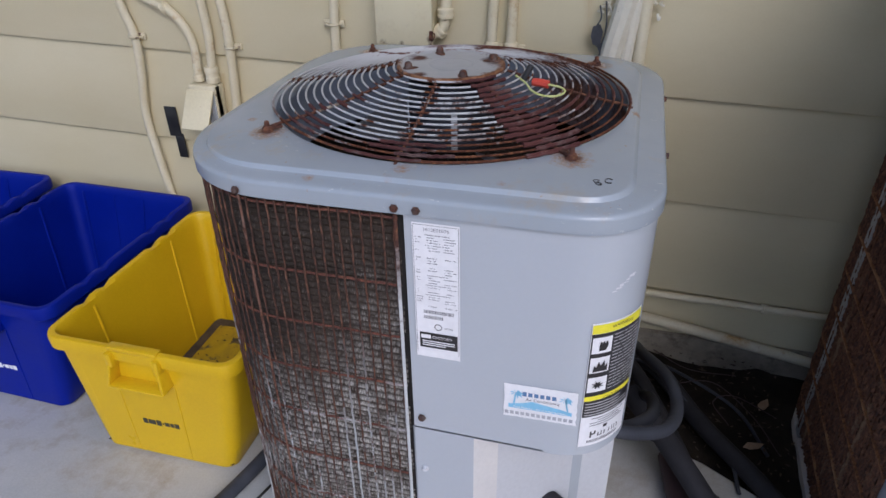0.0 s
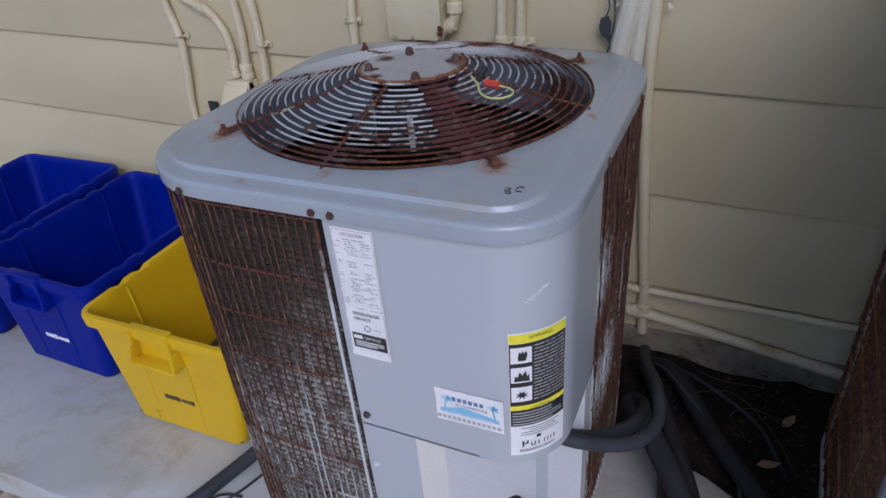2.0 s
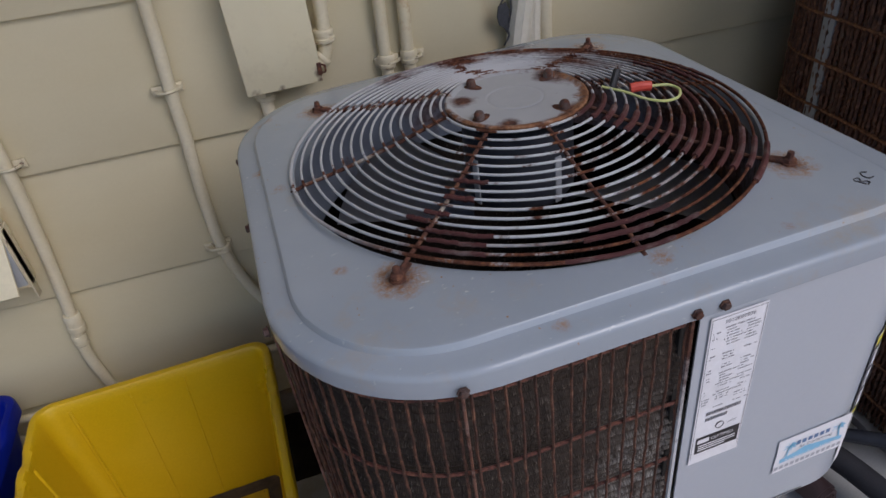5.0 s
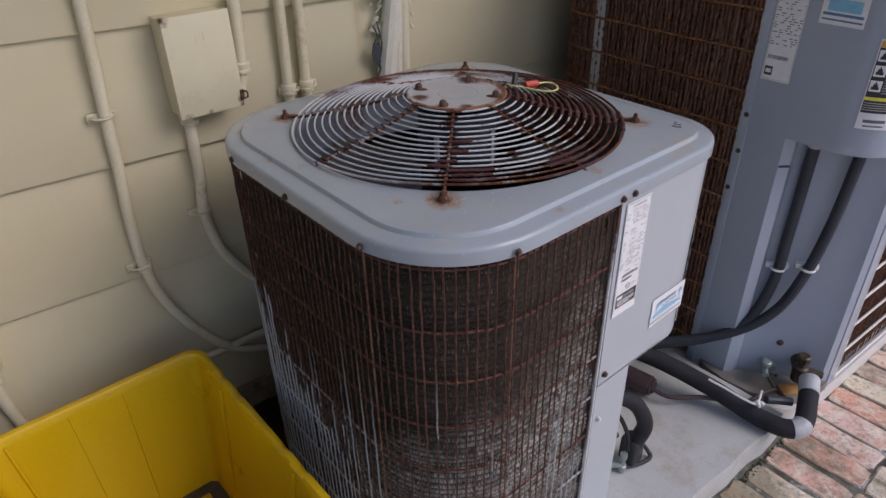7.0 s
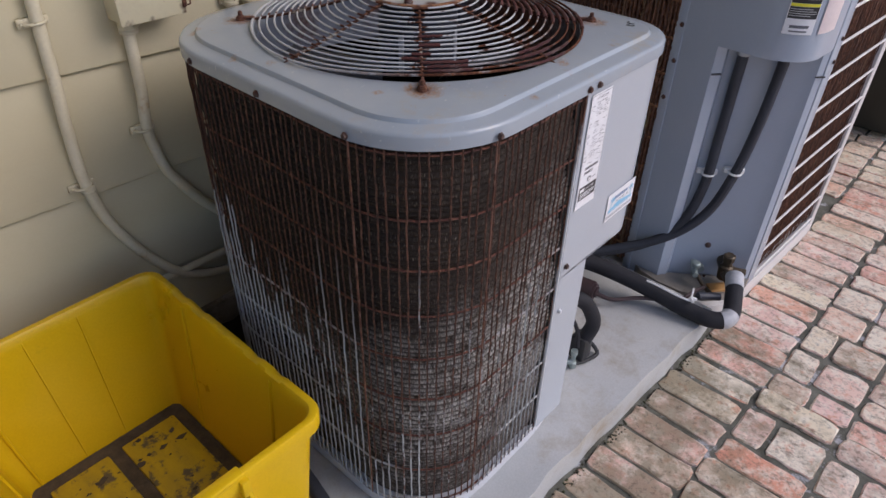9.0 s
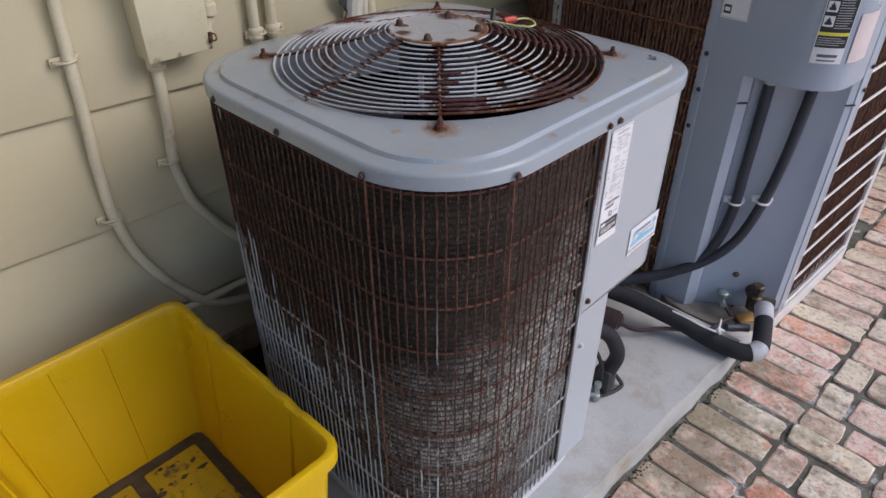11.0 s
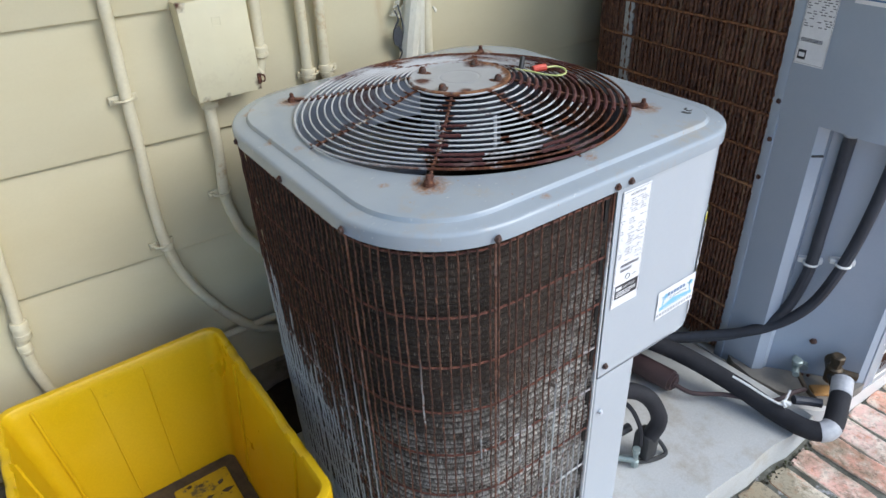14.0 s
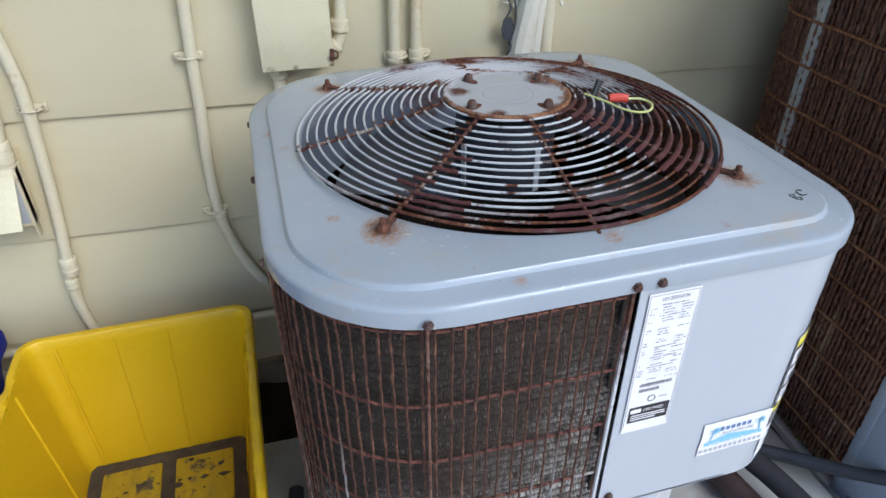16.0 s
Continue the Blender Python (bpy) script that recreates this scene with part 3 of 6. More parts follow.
def put(name, bm, material, parent=None, label="", smooth=35):
    me = bpy.data.meshes.new(name)
    bmesh.ops.recalc_face_normals(bm, faces=bm.faces)
    bm.to_mesh(me)
    bm.free()
    me.materials.append(material)
    if smooth:
        me.polygons.foreach_set("use_smooth", [True] * len(me.polygons))
        me.set_sharp_from_angle(angle=radians(smooth))
    ob = new(name, me)
    if parent is not None:
        ob.parent = parent
        if parent.data is None:
            ob.matrix_parent_inverse = Matrix.Translation(-parent.location)
    if label:
        ob["label"] = label
    return ob


part = put


def box(bm, x0, x1, y0, y1, z0, z1, bevel=0.0, m=None, seg=2):
    t = bmesh.new()
    bmesh.ops.create_cube(t, size=1)
    for v in t.verts:
        v.co = Vector((x0 + (x1 - x0) * (v.co.x + 0.5), y0 + (y1 - y0) * (v.co.y + 0.5), z0 + (z1 - z0) * (v.co.z + 0.5)))
    if bevel:
        bmesh.ops.bevel(t, geom=t.edges[:], offset=bevel, segments=seg, profile=0.5, affect="EDGES")
    if m is not None:
        t.transform(m)
    add(bm, t)
    return bm


def add(bm, t):
    at = {v: bm.verts.new(v.co) for v in t.verts}
    for f in t.faces:
        bm.faces.new([at[v] for v in f.verts])
    t.free()


def smooth_path(pts, steps=8):
    """A smooth line through the points (Catmull-Rom)."""
    p = [Vector(q) for q in pts]
    if len(p) < 3:
        return p
    p = [p[0] * 2 - p[1]] + p + [p[-1] * 2 - p[-2]]
    out = []
    for i in range(1, len(p) - 2):
        a, b, c, d = p[i - 1 : i + 3]
        for k in range(steps):
            t = k / steps
            out.append(0.5 * (2 * b + (c - a) * t + (2 * a - 5 * b + 4 * c - d) * t * t + (3 * b - a - 3 * c + d) * t**3))
    return out + [p[-2]]


def tube(bm, pts, r, n=10, steps=8, closed=False, caps=True, ridge=0.0, pitch=0.006):
    line = [Vector(q) for q in pts] if steps == 0 else smooth_path(pts, steps)
    if ridge:
        fine = [line[0]]
        for a, b in zip(line, line[1:]):
            k = max(1, round((b - a).length / (pitch / 2)))
            fine += [a.lerp(b, (i + 1) / k) for i in range(k)]
        line = fine
    rings, up = [], None
    for i, p in enumerate(line):
        a = line[i - 1] if i or closed else line[0]
        b = line[(i + 1) % len(line)] if i < len(line) - 1 or closed else line[-1]
        d = (b - a).normalized()
        if up is None:
            up = d.orthogonal().normalized()
        up = (up - d * up.dot(d)).normalized()
        side = d.cross(up)
        rr = r + (ridge if ridge and i % 2 else 0)
        rings.append([bm.verts.new(p + rr * (math.cos(k * math.tau / n) * up + math.sin(k * math.tau / n) * side)) for k in range(n)])
    for i in range(len(rings) - (0 if closed else 1)):
        a, b = rings[i], rings[(i + 1) % len(rings)]
        for k in range(n):
            bm.faces.new((a[k], a[(k + 1) % n], b[(k + 1) % n], b[k]))
    if caps and not closed:
        bm.faces.new(rings[0])
        bm.faces.new(rings[-1])
    return bm


def rod(bm, a, b, r, n=10):
    return tube(bm, [a, b], r, n, 0)


def lathe(bm, profile, centre=(0, 0, 0), n=32, axis="z", cap=True):
    """A turned form: profile of (radius, height)."""
    turn = {"z": Matrix(), "y": Matrix.Rotation(radians(90), 4, "X"), "x": Matrix.Rotation(radians(90), 4, "Y")}[axis]
    m = Matrix.Translation(centre) @ turn
    rings = [[bm.verts.new(m @ Vector((r * math.cos(k * math.tau / n), r * math.sin(k * math.tau / n), z))) for k in range(n)] for r, z in profile]
    for a, b in zip(rings, rings[1:]):
        for k in range(n):
            bm.faces.new((a[k], a[(k + 1) % n], b[(k + 1) % n], b[k]))
    if cap:
        bm.faces.new(rings[0])
        bm.faces.new(rings[-1])
    return bm


def loft(bm, loops, close=True, bottom=False, top=False):
    rings = [[bm.verts.new(p) for p in loop] for loop in loops]
    n = len(rings[0])
    for a, b in zip(rings, rings[1:]):
        for k in range(n if close else n - 1):
            bm.faces.new((a[k], a[(k + 1) % n], b[(k + 1) % n], b[k]))
    if bottom:
        bm.faces.new(rings[0])
    if top:
        bm.faces.new(rings[-1])
    return bm


def rounded_outline(x0, x1, y0, y1, radii, seg=10):
    """Counter-clockwise outline from the front-left corner; radii: front-left, front-right, back-right, back-left."""
    out = []
    for (cx, cy, start), r in zip(((x0, y0, 180), (x1, y0, 270), (x1, y1, 0), (x0, y1, 90)), radii):
        ox, oy = cx + (r if cx == x0 else -r), cy + (r if cy == y0 else -r)
        for k in range(seg + 1):
            a = radians(start + 90 * k / seg)
            out.append(Vector((ox + r * math.cos(a), oy + r * math.sin(a), 0)))
    return out


def by_angle(outline, centre, n):
    """The outline's points at n even angles round a centre."""
    out, m = [], len(outline)
    for k in range(n):
        a = k * math.tau / n
        d = Vector((math.cos(a), math.sin(a), 0))
        best = None
        for i in range(m):
            p, q = outline[i] - centre, outline[(i + 1) % m] - centre
            e = q - p
            den = d.x * e.y - d.y * e.x
            if abs(den) < 1e-12:
                continue
            t = (p.x * e.y - p.y * e.x) / den
            u = (p.x * d.y - p.y * d.x) / den
            if t > 0 and -1e-6 <= u <= 1 + 1e-6:
                best = t
        out.append(centre + d * best)
    return out


def along(line, s):
    """The point and direction at arc length s on an open line."""
    for a, b in zip(line, line[1:]):
        d = (b - a).length
        if s <= d or b is line[-1]:
            return a.lerp(b, s / d), (b - a).normalized()
        s -= d


def length_of(line):
    return sum((b - a).length for a, b in zip(line, line[1:]))


def cut_line(line, s0, s1, step=0.01):
    n = max(2, int((s1 - s0) / step) + 1)
    return [along(line, s0 + (s1 - s0) * i / (n - 1)) for i in range(n)]


def strip(bm, line, s0, s1, z0, z1, off, thick=0.0, step=0.008):
    """An upright sheet that follows a line seen from above, off metres outside it (right of its direction), thick metres deep."""
    pts = [p + Vector((d.y, -d.x, 0)) * off for p, d in cut_line(line, s0, s1, step)]
    if not thick:
        loft(bm, [[p + Vector((0, 0, z)) for p in pts] for z in (z0, z1)], close=False)
        return bm
    inner = [p + Vector((d.y, -d.x, 0)) * (off - thick) for p, d in cut_line(line, s0, s1, step)]
    ring = pts + inner[::-1]
    loft(bm, [[p + Vector((0, 0, z)) for p in ring] for z in (z0, z1)], True, True, True)
    return bm


def lettering(name, text, size, m, material, parent, stretch=1.0):
    cu = bpy.data.curves.new(name, "FONT")
    cu.body, cu.size, cu.align_x, cu.align_y = text, size, "CENTER", "CENTER"
    tmp = bpy.data.objects.new(name, cu)
    scene.collection.objects.link(tmp)
    me = bpy.data.meshes.new_from_object(tmp.evaluated_get(bpy.context.evaluated_depsgraph_get()))
    bpy.data.objects.remove(tmp)
    me.transform(m @ Matrix.Diagonal((stretch, 1, 1, 1)))
    me.materials.clear()
    me.materials.append(material)
    ob = new(name, me)
    ob.parent = parent
    if parent.data is None:
        ob.matrix_parent_inverse = Matrix.Translation(-parent.location)
    return ob


# ---------- setting ----------
SLOPE = -0.028  # the siding courses fall a little to the right
WALL_Y = 0.63


def siding_material():
    """The siding paint with rust runs below the brackets, boxes and straps."""
    m = M_SIDING.copy()
    m.name = "cream_siding_with_rust_runs"
    t = m.node_tree
    n, l = t.nodes, t.links
    s = n["Principled BSDF"]
    old = s.inputs["Base Color"].links[0].from_socket
    co = coords(n)
    sep = n.new("ShaderNodeSeparateXYZ")
    l.new(co, sep.inputs[0])
    wob = noise_of(n, l, co, 1.0, 4, 0.6, (14, 14, 3))
    rag = noise_of(n, l, co, 1.0, 5, 0.7, (60, 60, 12))
    for x, top, foot, strength in ((0.185, 1.3, 0.86, 0.55), (-0.925, 0.86, 0.56, 0.42), (-1.06, 1.22, 1.02, 0.3), (-0.355, 0.99, 0.80, 0.22), (0.275, 1.2, 0.95, 0.35)):
        off = math_of(n, l, "ABSOLUTE", math_of(n, l, "SUBTRACT", sep.outputs[0], math_of(n, l, "ADD", x, math_of(n, l, "MULTIPLY", wob.outputs[0], 0.04))))
        band = ramp_out(n, l, off, [(0.003, (strength,) * 3), (0.022, (0, 0, 0))])
        high = math_of(n, l, "DIVIDE", math_of(n, l, "SUBTRACT", sep.outputs[2], foot), top - foot, True)
        under = math_of(n, l, "LESS_THAN", sep.outputs[2], top)
        mask = math_of(n, l, "MULTIPLY", math_of(n, l, "MULTIPLY", band, under), math_of(n, l, "MULTIPLY", high, ramp_out(n, l, rag.outputs[0], gray(0.30, 0.60))))
        old = mix_of(n, l, mask, old, (0.42, 0.24, 0.06))
    l.new(old, s.inputs["Base Color"])
    return m


M_WALL = siding_material()
wall = thing("wall_north", (0, 0.66, 0), "cream painted lap siding wall with horizontal board courses", "wall", kind="structure")
bm = bmesh.new()
box(bm, -6, 6, 0.656, 0.80, 0.0, 3.2)
put("sheathing", bm, M_SIDING, wall)
for i in range(-1, 7):
    z0 = 0.006 + 0.2975 * i if i >= 0 else None
    if z0 is None:
        continue
    bm = bmesh.new()
    prof = [(0.6195, z0 + 0.0015), (0.6355, z0 + 0.31), (0.645, z0 + 0.312), (0.652, z0 + 0.31), (0.640, z0), (0.637, z0 - 0.002), (0.621, z0 - 0.002)]
    loft(bm, [[Vector((x, y, z + SLOPE * x)) for y, z in prof] for x in (-6, -3, 0, 3, 6)], True, True, True)
    put("siding_board", bm, M_WALL, wall)
bm = bmesh.new()
box(bm, -6, 6, 0.606, 0.70, -0.06, 0.125, 0.008)
footing = tagged(put("wall_footing", bm, M_FOOTING, None), "stained concrete footing below the siding", "footing", kind="structure")

# overhang added out of sight above, to keep sky light off wall and cap
bm = bmesh.new()
box(bm, -6, 6, -0.56, 0.90, 2.45, 2.57, 0.01)
tagged(put("eave", bm, M_SIDING, None), "unseen overhang added above the wall to shade it", "eave", kind="structure")

# ground sheet to the horizon, with the paving on it
bm = bmesh.new()
bmesh.ops.create_grid(bm, x_segments=2, y_segments=2, size=1500)
for v in bm.verts:
    v.co.z = -0.0065
ground = tagged(put("ground", bm, M_JOINT, None), "dark sandy ground under old brick paving", "ground", kind="structure")

def pad_front(x):
    return -0.480 - (0.045 * x if x > 0 else -0.010 * x)


# concrete pad under the machines and bins: front edge slightly worn
bm = bmesh.new()
N = 60
front = [Vector((-2.6 + 3.42 * k / N, pad_front(-2.6 + 3.42 * k / N) + 0.003 * math.sin(k * 1.7) + 0.002 * math.sin(k * 4.1), 0)) for k in range(N + 1)]
back = [Vector((0.82, 0.02, 0)), Vector((0.62, 0.14, 0)), Vector((0.45, 0.20, 0)), Vector((-0.35, 0.33, 0)), Vector((-2.6, 0.40, 0))]
ring = front + back
cen = sum(ring, Vector()) / len(ring)
loft(bm, [[p + Vector((0, 0, z)) + (cen - p).normalized() * d for p in ring] for z, d in ((-0.04, -0.012), (0.076, -0.006), (0.085, -0.001), (0.09, 0.009))], True, True, True)
pad = tagged(put("concrete_pad", bm, M_CONCRETE, None, smooth=50), "pale worn concrete pad with a rounded front edge", "pad", kind="structure")

# soil between the pad and the wall
bm = bmesh.new()
nx, ny = 120, 16
grid = [[bm.verts.new((-2.6 + 5.0 * i / nx, -0.05 + 0.71 * j / ny, 0.035 + 0.03 * noise.noise((i * 0.3, j * 0.5, 0)) + 0.015 * noise.noise((i * 1.3, j * 1.7, 3)))) for j in range(ny + 1)] for i in range(nx + 1)]
for i in range(nx):
    for j in range(ny):
        bm.faces.new((grid[i][j], grid[i + 1][j], grid[i + 1][j + 1], grid[i][j + 1]))
soil = tagged(put("soil", bm, M_SOIL, None, smooth=60), "dark damp soil and leaf litter along the wall", "soil", kind="stuff")


# ---------- condensing units ----------
def screw(parent, p, way, r=0.0050, material=None):
    """A hexagon washer-head screw that points along way."""
    bm = bmesh.new()
    lathe(bm, [(r * 1.35, 0), (r * 1.35, r * 0.25), (r, r * 0.3), (r, r * 0.95), (r * 0.75, r * 1.15)], n=6)
    q = Vector(way).to_track_quat("Z", "Y").to_matrix().to_4x4()
    bm.transform(Matrix.Translation(p) @ q)
    return put("screw", bm, material or M_BOLT, parent)


def guard_wire_mesh(z0, z1, r, material, seed, lump=0.0):
    """One upright wire, a little crooked with crusted rust; lump makes it swell and thin like matted spines."""
    bm = bmesh.new()
    w = random.Random(seed)
    k = int((z1 - z0) / (0.0075 if lump else 0.015))
    tube(bm, [(w.uniform(-0.0008, 0.0008), w.uniform(-0.0008, 0.0008), z0 + (z1 - z0) * i / k) for i in range(k + 1)], r, 5, 0)
    if lump:
        bm.verts.ensure_lookup_table()
        for i in range(k + 1):
            ring = bm.verts[5 * i : 5 * i + 5]
            mid = sum((v.co for v in ring), Vector()) / 5
            by, dx = 1 + w.uniform(-lump, lump), Vector((w.uniform(-1, 1), w.uniform(-1, 1), 0)) * r * lump * 0.6
            for v in ring:
                v.co = mid + (v.co - mid) * by + dx
    me = bpy.data.meshes.new("guard_wire")
    bm.to_mesh(me)
    bm.free()
    me.materials.append(material)
    return me


def guard(parent, line, s0, s1, z0, z1, pitch, levels, r, upright, across, off=0.0, cross=1.3, sunk=1.5, past=0.0, lump=0.0):
    """Wire guard over a coil: upright wires as parts, level wires bent round the corners."""
    forms = [guard_wire_mesh(z0, z1, r, upright, k, lump) for k in range(10)]
    n = int((s1 - s0) / pitch)
    rnd = random.Random(5)
    for i in range(n + 1):
        p, d = along(line, s0 + (s1 - s0) * i / n)
        ob = new("guard_wire", rnd.choice(forms))
        ob.parent = parent
        ob.matrix_parent_inverse = Matrix.Translation(-parent.location)
        ob.matrix_basis = Matrix.Translation(p + Vector((d.y, -d.x, 0)) * (off + rnd.uniform(-0.0012, 0.0012))) @ Matrix.Rotation(rnd.uniform(-0.0022, 0.0022), 4, (-d.y, d.x, 0))
    for z in levels:
        bm = bmesh.new()
        tube(bm, [p + Vector((d.y, -d.x, 0)) * (off - sunk * r) + Vector((0, 0, z + rnd.uniform(-0.0009, 0.0009))) for p, d in cut_line(line, s0, s1 + past, 0.012)], r * cross, 6, 0)
        put("cross_wire", bm, across, parent)


def coil(parent, line, s0, s1, z0, z1, off, thick, material, pitch=0.0118, swell=0.0, beat=0.106, start=0.13):
    """Coil of stacked level tubes, each a rounded ridge of spines."""
    n = int((s1 - s0) / 0.02)
    rows = int((z1 - z0) / pitch)
    prof = [(off - thick, z0)]
    for k in range(rows):
        for a, b in ((0.0, -0.0034), (0.25, -0.0006), (0.5, 0.0), (0.75, -0.0006)):
            z = z0 + (z1 - z0) * (k + a) / rows
            prof.append((off + b + swell * (abs(math.sin(math.pi * (z - start) / beat)) - 0.5), z))
    prof += [(off - 0.0045, z1), (off - thick, z1)]
    v, f, uvs = [], [], []
    m = len(prof)
    for i in range(n + 1):
        s = s0 + (s1 - s0) * i / n
        p, d = along(line, s)
        for k, z in prof:
            v.append((p.x + d.y * k, p.y - d.x * k, z))
            uvs.append((s, z))
    for i in range(n):
        for k in range(m):
            f.append((i * m + k, (i + 1) * m + k, (i + 1) * m + (k + 1) % m, i * m + (k + 1) % m))
    f += [tuple(range(m)), tuple(n * m + k for k in range(m))]
    me = bpy.data.meshes.new("coil")
    me.from_pydata(v, [], f)
    layer = me.uv_layers.new(name="UVMap")
    layer.data.foreach_set("uv", [c for lp in me.loops for c in uvs[lp.vertex_index]])
    me.materials.append(material)
    me.polygons.foreach_set("use_smooth", [True] * len(me.polygons))
    me.set_sharp_from_angle(angle=radians(60))
    ob = new("coil", me)
    ob.parent = parent
    ob.matrix_parent_inverse = Matrix.Translation(-parent.location)
    ob["label"] = "dirty finned heat exchanger coil"
    return ob


def cap_form(parent, x0, x1, y0, y1, radii, centre, hole, zb, material, front=0.58):
    """Pressed-steel top: skirt, rounded shoulder, raised deck step and a round fan opening with a turned-down lip."""
    n = 180
    c = Vector((*centre, 0))

    def loop(inset, z):
        front_inset = inset if inset < 0.012 else 0.010 + (inset - 0.010) * front
        o = rounded_outline(x0 + front_inset, x1 - inset, y0 + front_inset, y1 - inset, [max(0.02, r - inset) for r in radii])
        return [p + Vector((0, 0, z)) for p in by_angle(o, c, n)]

    def ring(r, z):
        return [c + Vector((r * math.cos(k * math.tau / n), r * math.sin(k * math.tau / n), z)) for k in range(n)]

    bm = bmesh.new()
    steps = [(0.006, zb), (0.0, zb), (0.0, zb + 0.0205), (0.0008, zb + 0.0235), (0.003, zb + 0.0262), (0.006, zb + 0.0277), (0.010, zb + 0.0285), (0.028, zb + 0.0310), (0.042, zb + 0.0322), (0.0435, zb + 0.0326), (0.0480, zb + 0.0378), (0.0500, zb + 0.0392), (0.0520, zb + 0.0396), (0.056, zb + 0.0398)]
    loops = [loop(*s) for s in steps]
    loops += [ring(hole + 0.004, zb + 0.0455), ring(hole + 0.001, zb + 0.0452), ring(hole, zb + 0.040), ring(hole, zb + 0.022)]
    loft(bm, loops)
    collar = bmesh.new()
    loft(collar, [ring(hole, zb + 0.0219), ring(hole - 0.002, zb - 0.02), ring(hole, zb - 0.09), ring(hole + 0.003, zb - 0.09), ring(hole + 0.003, zb + 0.02)])
    put("fan_collar", collar, M_COLLAR, parent, "blue-grey enamelled collar round the fan")
    return put("cap", bm, material, parent, "dull blue-grey enamelled top with rust spots", smooth=28)


def fan_grille(parent, centre, r_in, r_out, count, z_out, rise, wire, rib_mat, rings_mat, rib_ends, warp=0.0):
    """Wire rings that fall from the hub, steep at first and flatter outside, bent up a little at one corner."""
    cx, cy = centre

    def height(r, a):
        u = min(max((r - r_in) / (r_out - r_in), 0.0), 1.0)
        return z_out + rise * (1 - 1.365 * u + 0.365 * u * u) + warp * max(0.0, math.cos(a - radians(228))) ** 5 * u * u

    for i in range(count):
        r = r_in + (r_out - r_in) * i / (count - 1)
        rr = wire * (1.25 if i == count - 1 else 1)
        bm = bmesh.new()
        tube(bm, [(cx + r * math.cos(a), cy + r * math.sin(a), height(r, a) + 0.0006 * math.sin(3 * a + i)) for a in [k * math.tau / 96 for k in range(96)]], rr, 8, 0, True)
        put("grille_ring", bm, rings_mat, parent)
    for k in range(8):
        a = radians(45 * k)
        end = rib_ends[k % 2]
        bm = bmesh.new()
        radii_ = [0.088 + (end - 0.088) * j / 12 for j in range(13)]
        pts = [(cx + r * math.cos(a), cy + r * math.sin(a), height(min(r, r_out), a) - 2.0 * wire) for r in radii_]
        x, y, z = pts[-1]
        pts[-1] = (x, y, z - 0.004)
        tube(bm, pts, wire * 1.45, 8, 2)
        put("grille_rib", bm, rib_mat, parent)
    return height


ac = thing("condensing_unit", (0, 0, 0.09), "square grey outdoor air conditioner with rusted fan grille on concrete pad", "air conditioner")
H1 = 0.385
out = rounded_outline(-0.384, 0.378, -H1, 0.380, (0.195, 0.112, 0.165, 0.195), 14)
# the line round the machine begins at the coil's edge on the front
k0 = 15
line1 = [Vector((0.03, -H1, 0))] + out[k0:] + out[:k0] + [Vector((0.03, -H1, 0))]
L1 = length_of(line1)
S1 = 0.236 + 0.112 * math.pi / 2 + 0.153  # where the panel ends on the right side
cap_form(ac, -0.390, 0.384, -0.391, 0.386, (0.20, 0.118, 0.17, 0.20), (0, 0), 0.3170, 1.0190, M_CAP)
coil(ac, line1, S1, L1 - 0.010, 0.125, 1.03, -0.0125, 0.022, M_COIL, swell=0.009)
guard(ac, line1, S1 + 0.004, L1 - 0.0155, 0.118, 1.016, 0.0166, (1.008, 0.891, 0.790, 0.688, 0.581, 0.471, 0.361, 0.246, 0.13), 0.00175, M_WIRE, M_CROSS, past=0.006)
bm = bmesh.new()
strip(bm, line1, 0.0, S1, 0.597, 1.022, 0.0, 0.002)
pts = [p for p, d in cut_line(line1, 0.0, S1, 0.02)]
lid = [p * 1.0 + Vector((0, 0, 0.5985)) for p in pts] + [Vector((0.30, -0.12, 0.5985)), Vector((0.03, -0.30, 0.5985))]
loft(bm, [lid, [p + Vector((0, 0, 0.003)) for p in lid]], True, True, True)
panel = put("service_panel", bm, M_PANEL, ac, "smooth grey painted service panel wrapped round the corner")
# below the panel: a front strip, the recessed valve panel and a strip at the side
low_line = [Vector((x, y, 0)) for x, y in ((0.03, -0.3847), (0.135, -0.3847), (0.172, -0.352), (0.300, -0.225), (0.318, -0.205), (0.3765, -0.165), (0.3765, -0.12))]
for name_, a, b, mat_, text_ in (("front_strip", 0, 1, M_PANEL, ""), ("bent_edge", 1, 2, M_POST2, "pale bent edge of the recess"), ("valve_panel", 2, 3, M_PANEL_LOW, "pale grey recessed valve panel"), ("recess_groove", 3, 4, M_PANEL, ""), ("side_strip", 4, 6, M_PANEL_LOW, "")):
    seg = low_line[a : b + 1]
    bm = bmesh.new()
    ring = seg + [p + Vector((-0.004, 0.004, 0)) for p in seg[::-1]]
    loft(bm, [[p + Vector((0, 0, z)) for p in ring] for z in (0.115, 0.5969)], True, True, True)
    put(name_, bm, mat_, ac, text_)
# set-back strip in the interior shade black
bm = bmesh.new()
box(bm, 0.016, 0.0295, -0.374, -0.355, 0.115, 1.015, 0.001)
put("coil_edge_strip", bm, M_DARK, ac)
bm = bmesh.new()
loft(bm, [[p + Vector((0, 0, z)) for p in by_angle(rounded_outline(-a, a - 0.006, -a, a - 0.005, (0.195, 0.38, 0.165, 0.195)), Vector(), 90)] for a, z in ((0.38, 0.09), (0.386, 0.095), (0.386, 0.122), (0.36, 0.122))], True, True, True)
put("base_pan", bm, M_PANEL_LOW, ac)
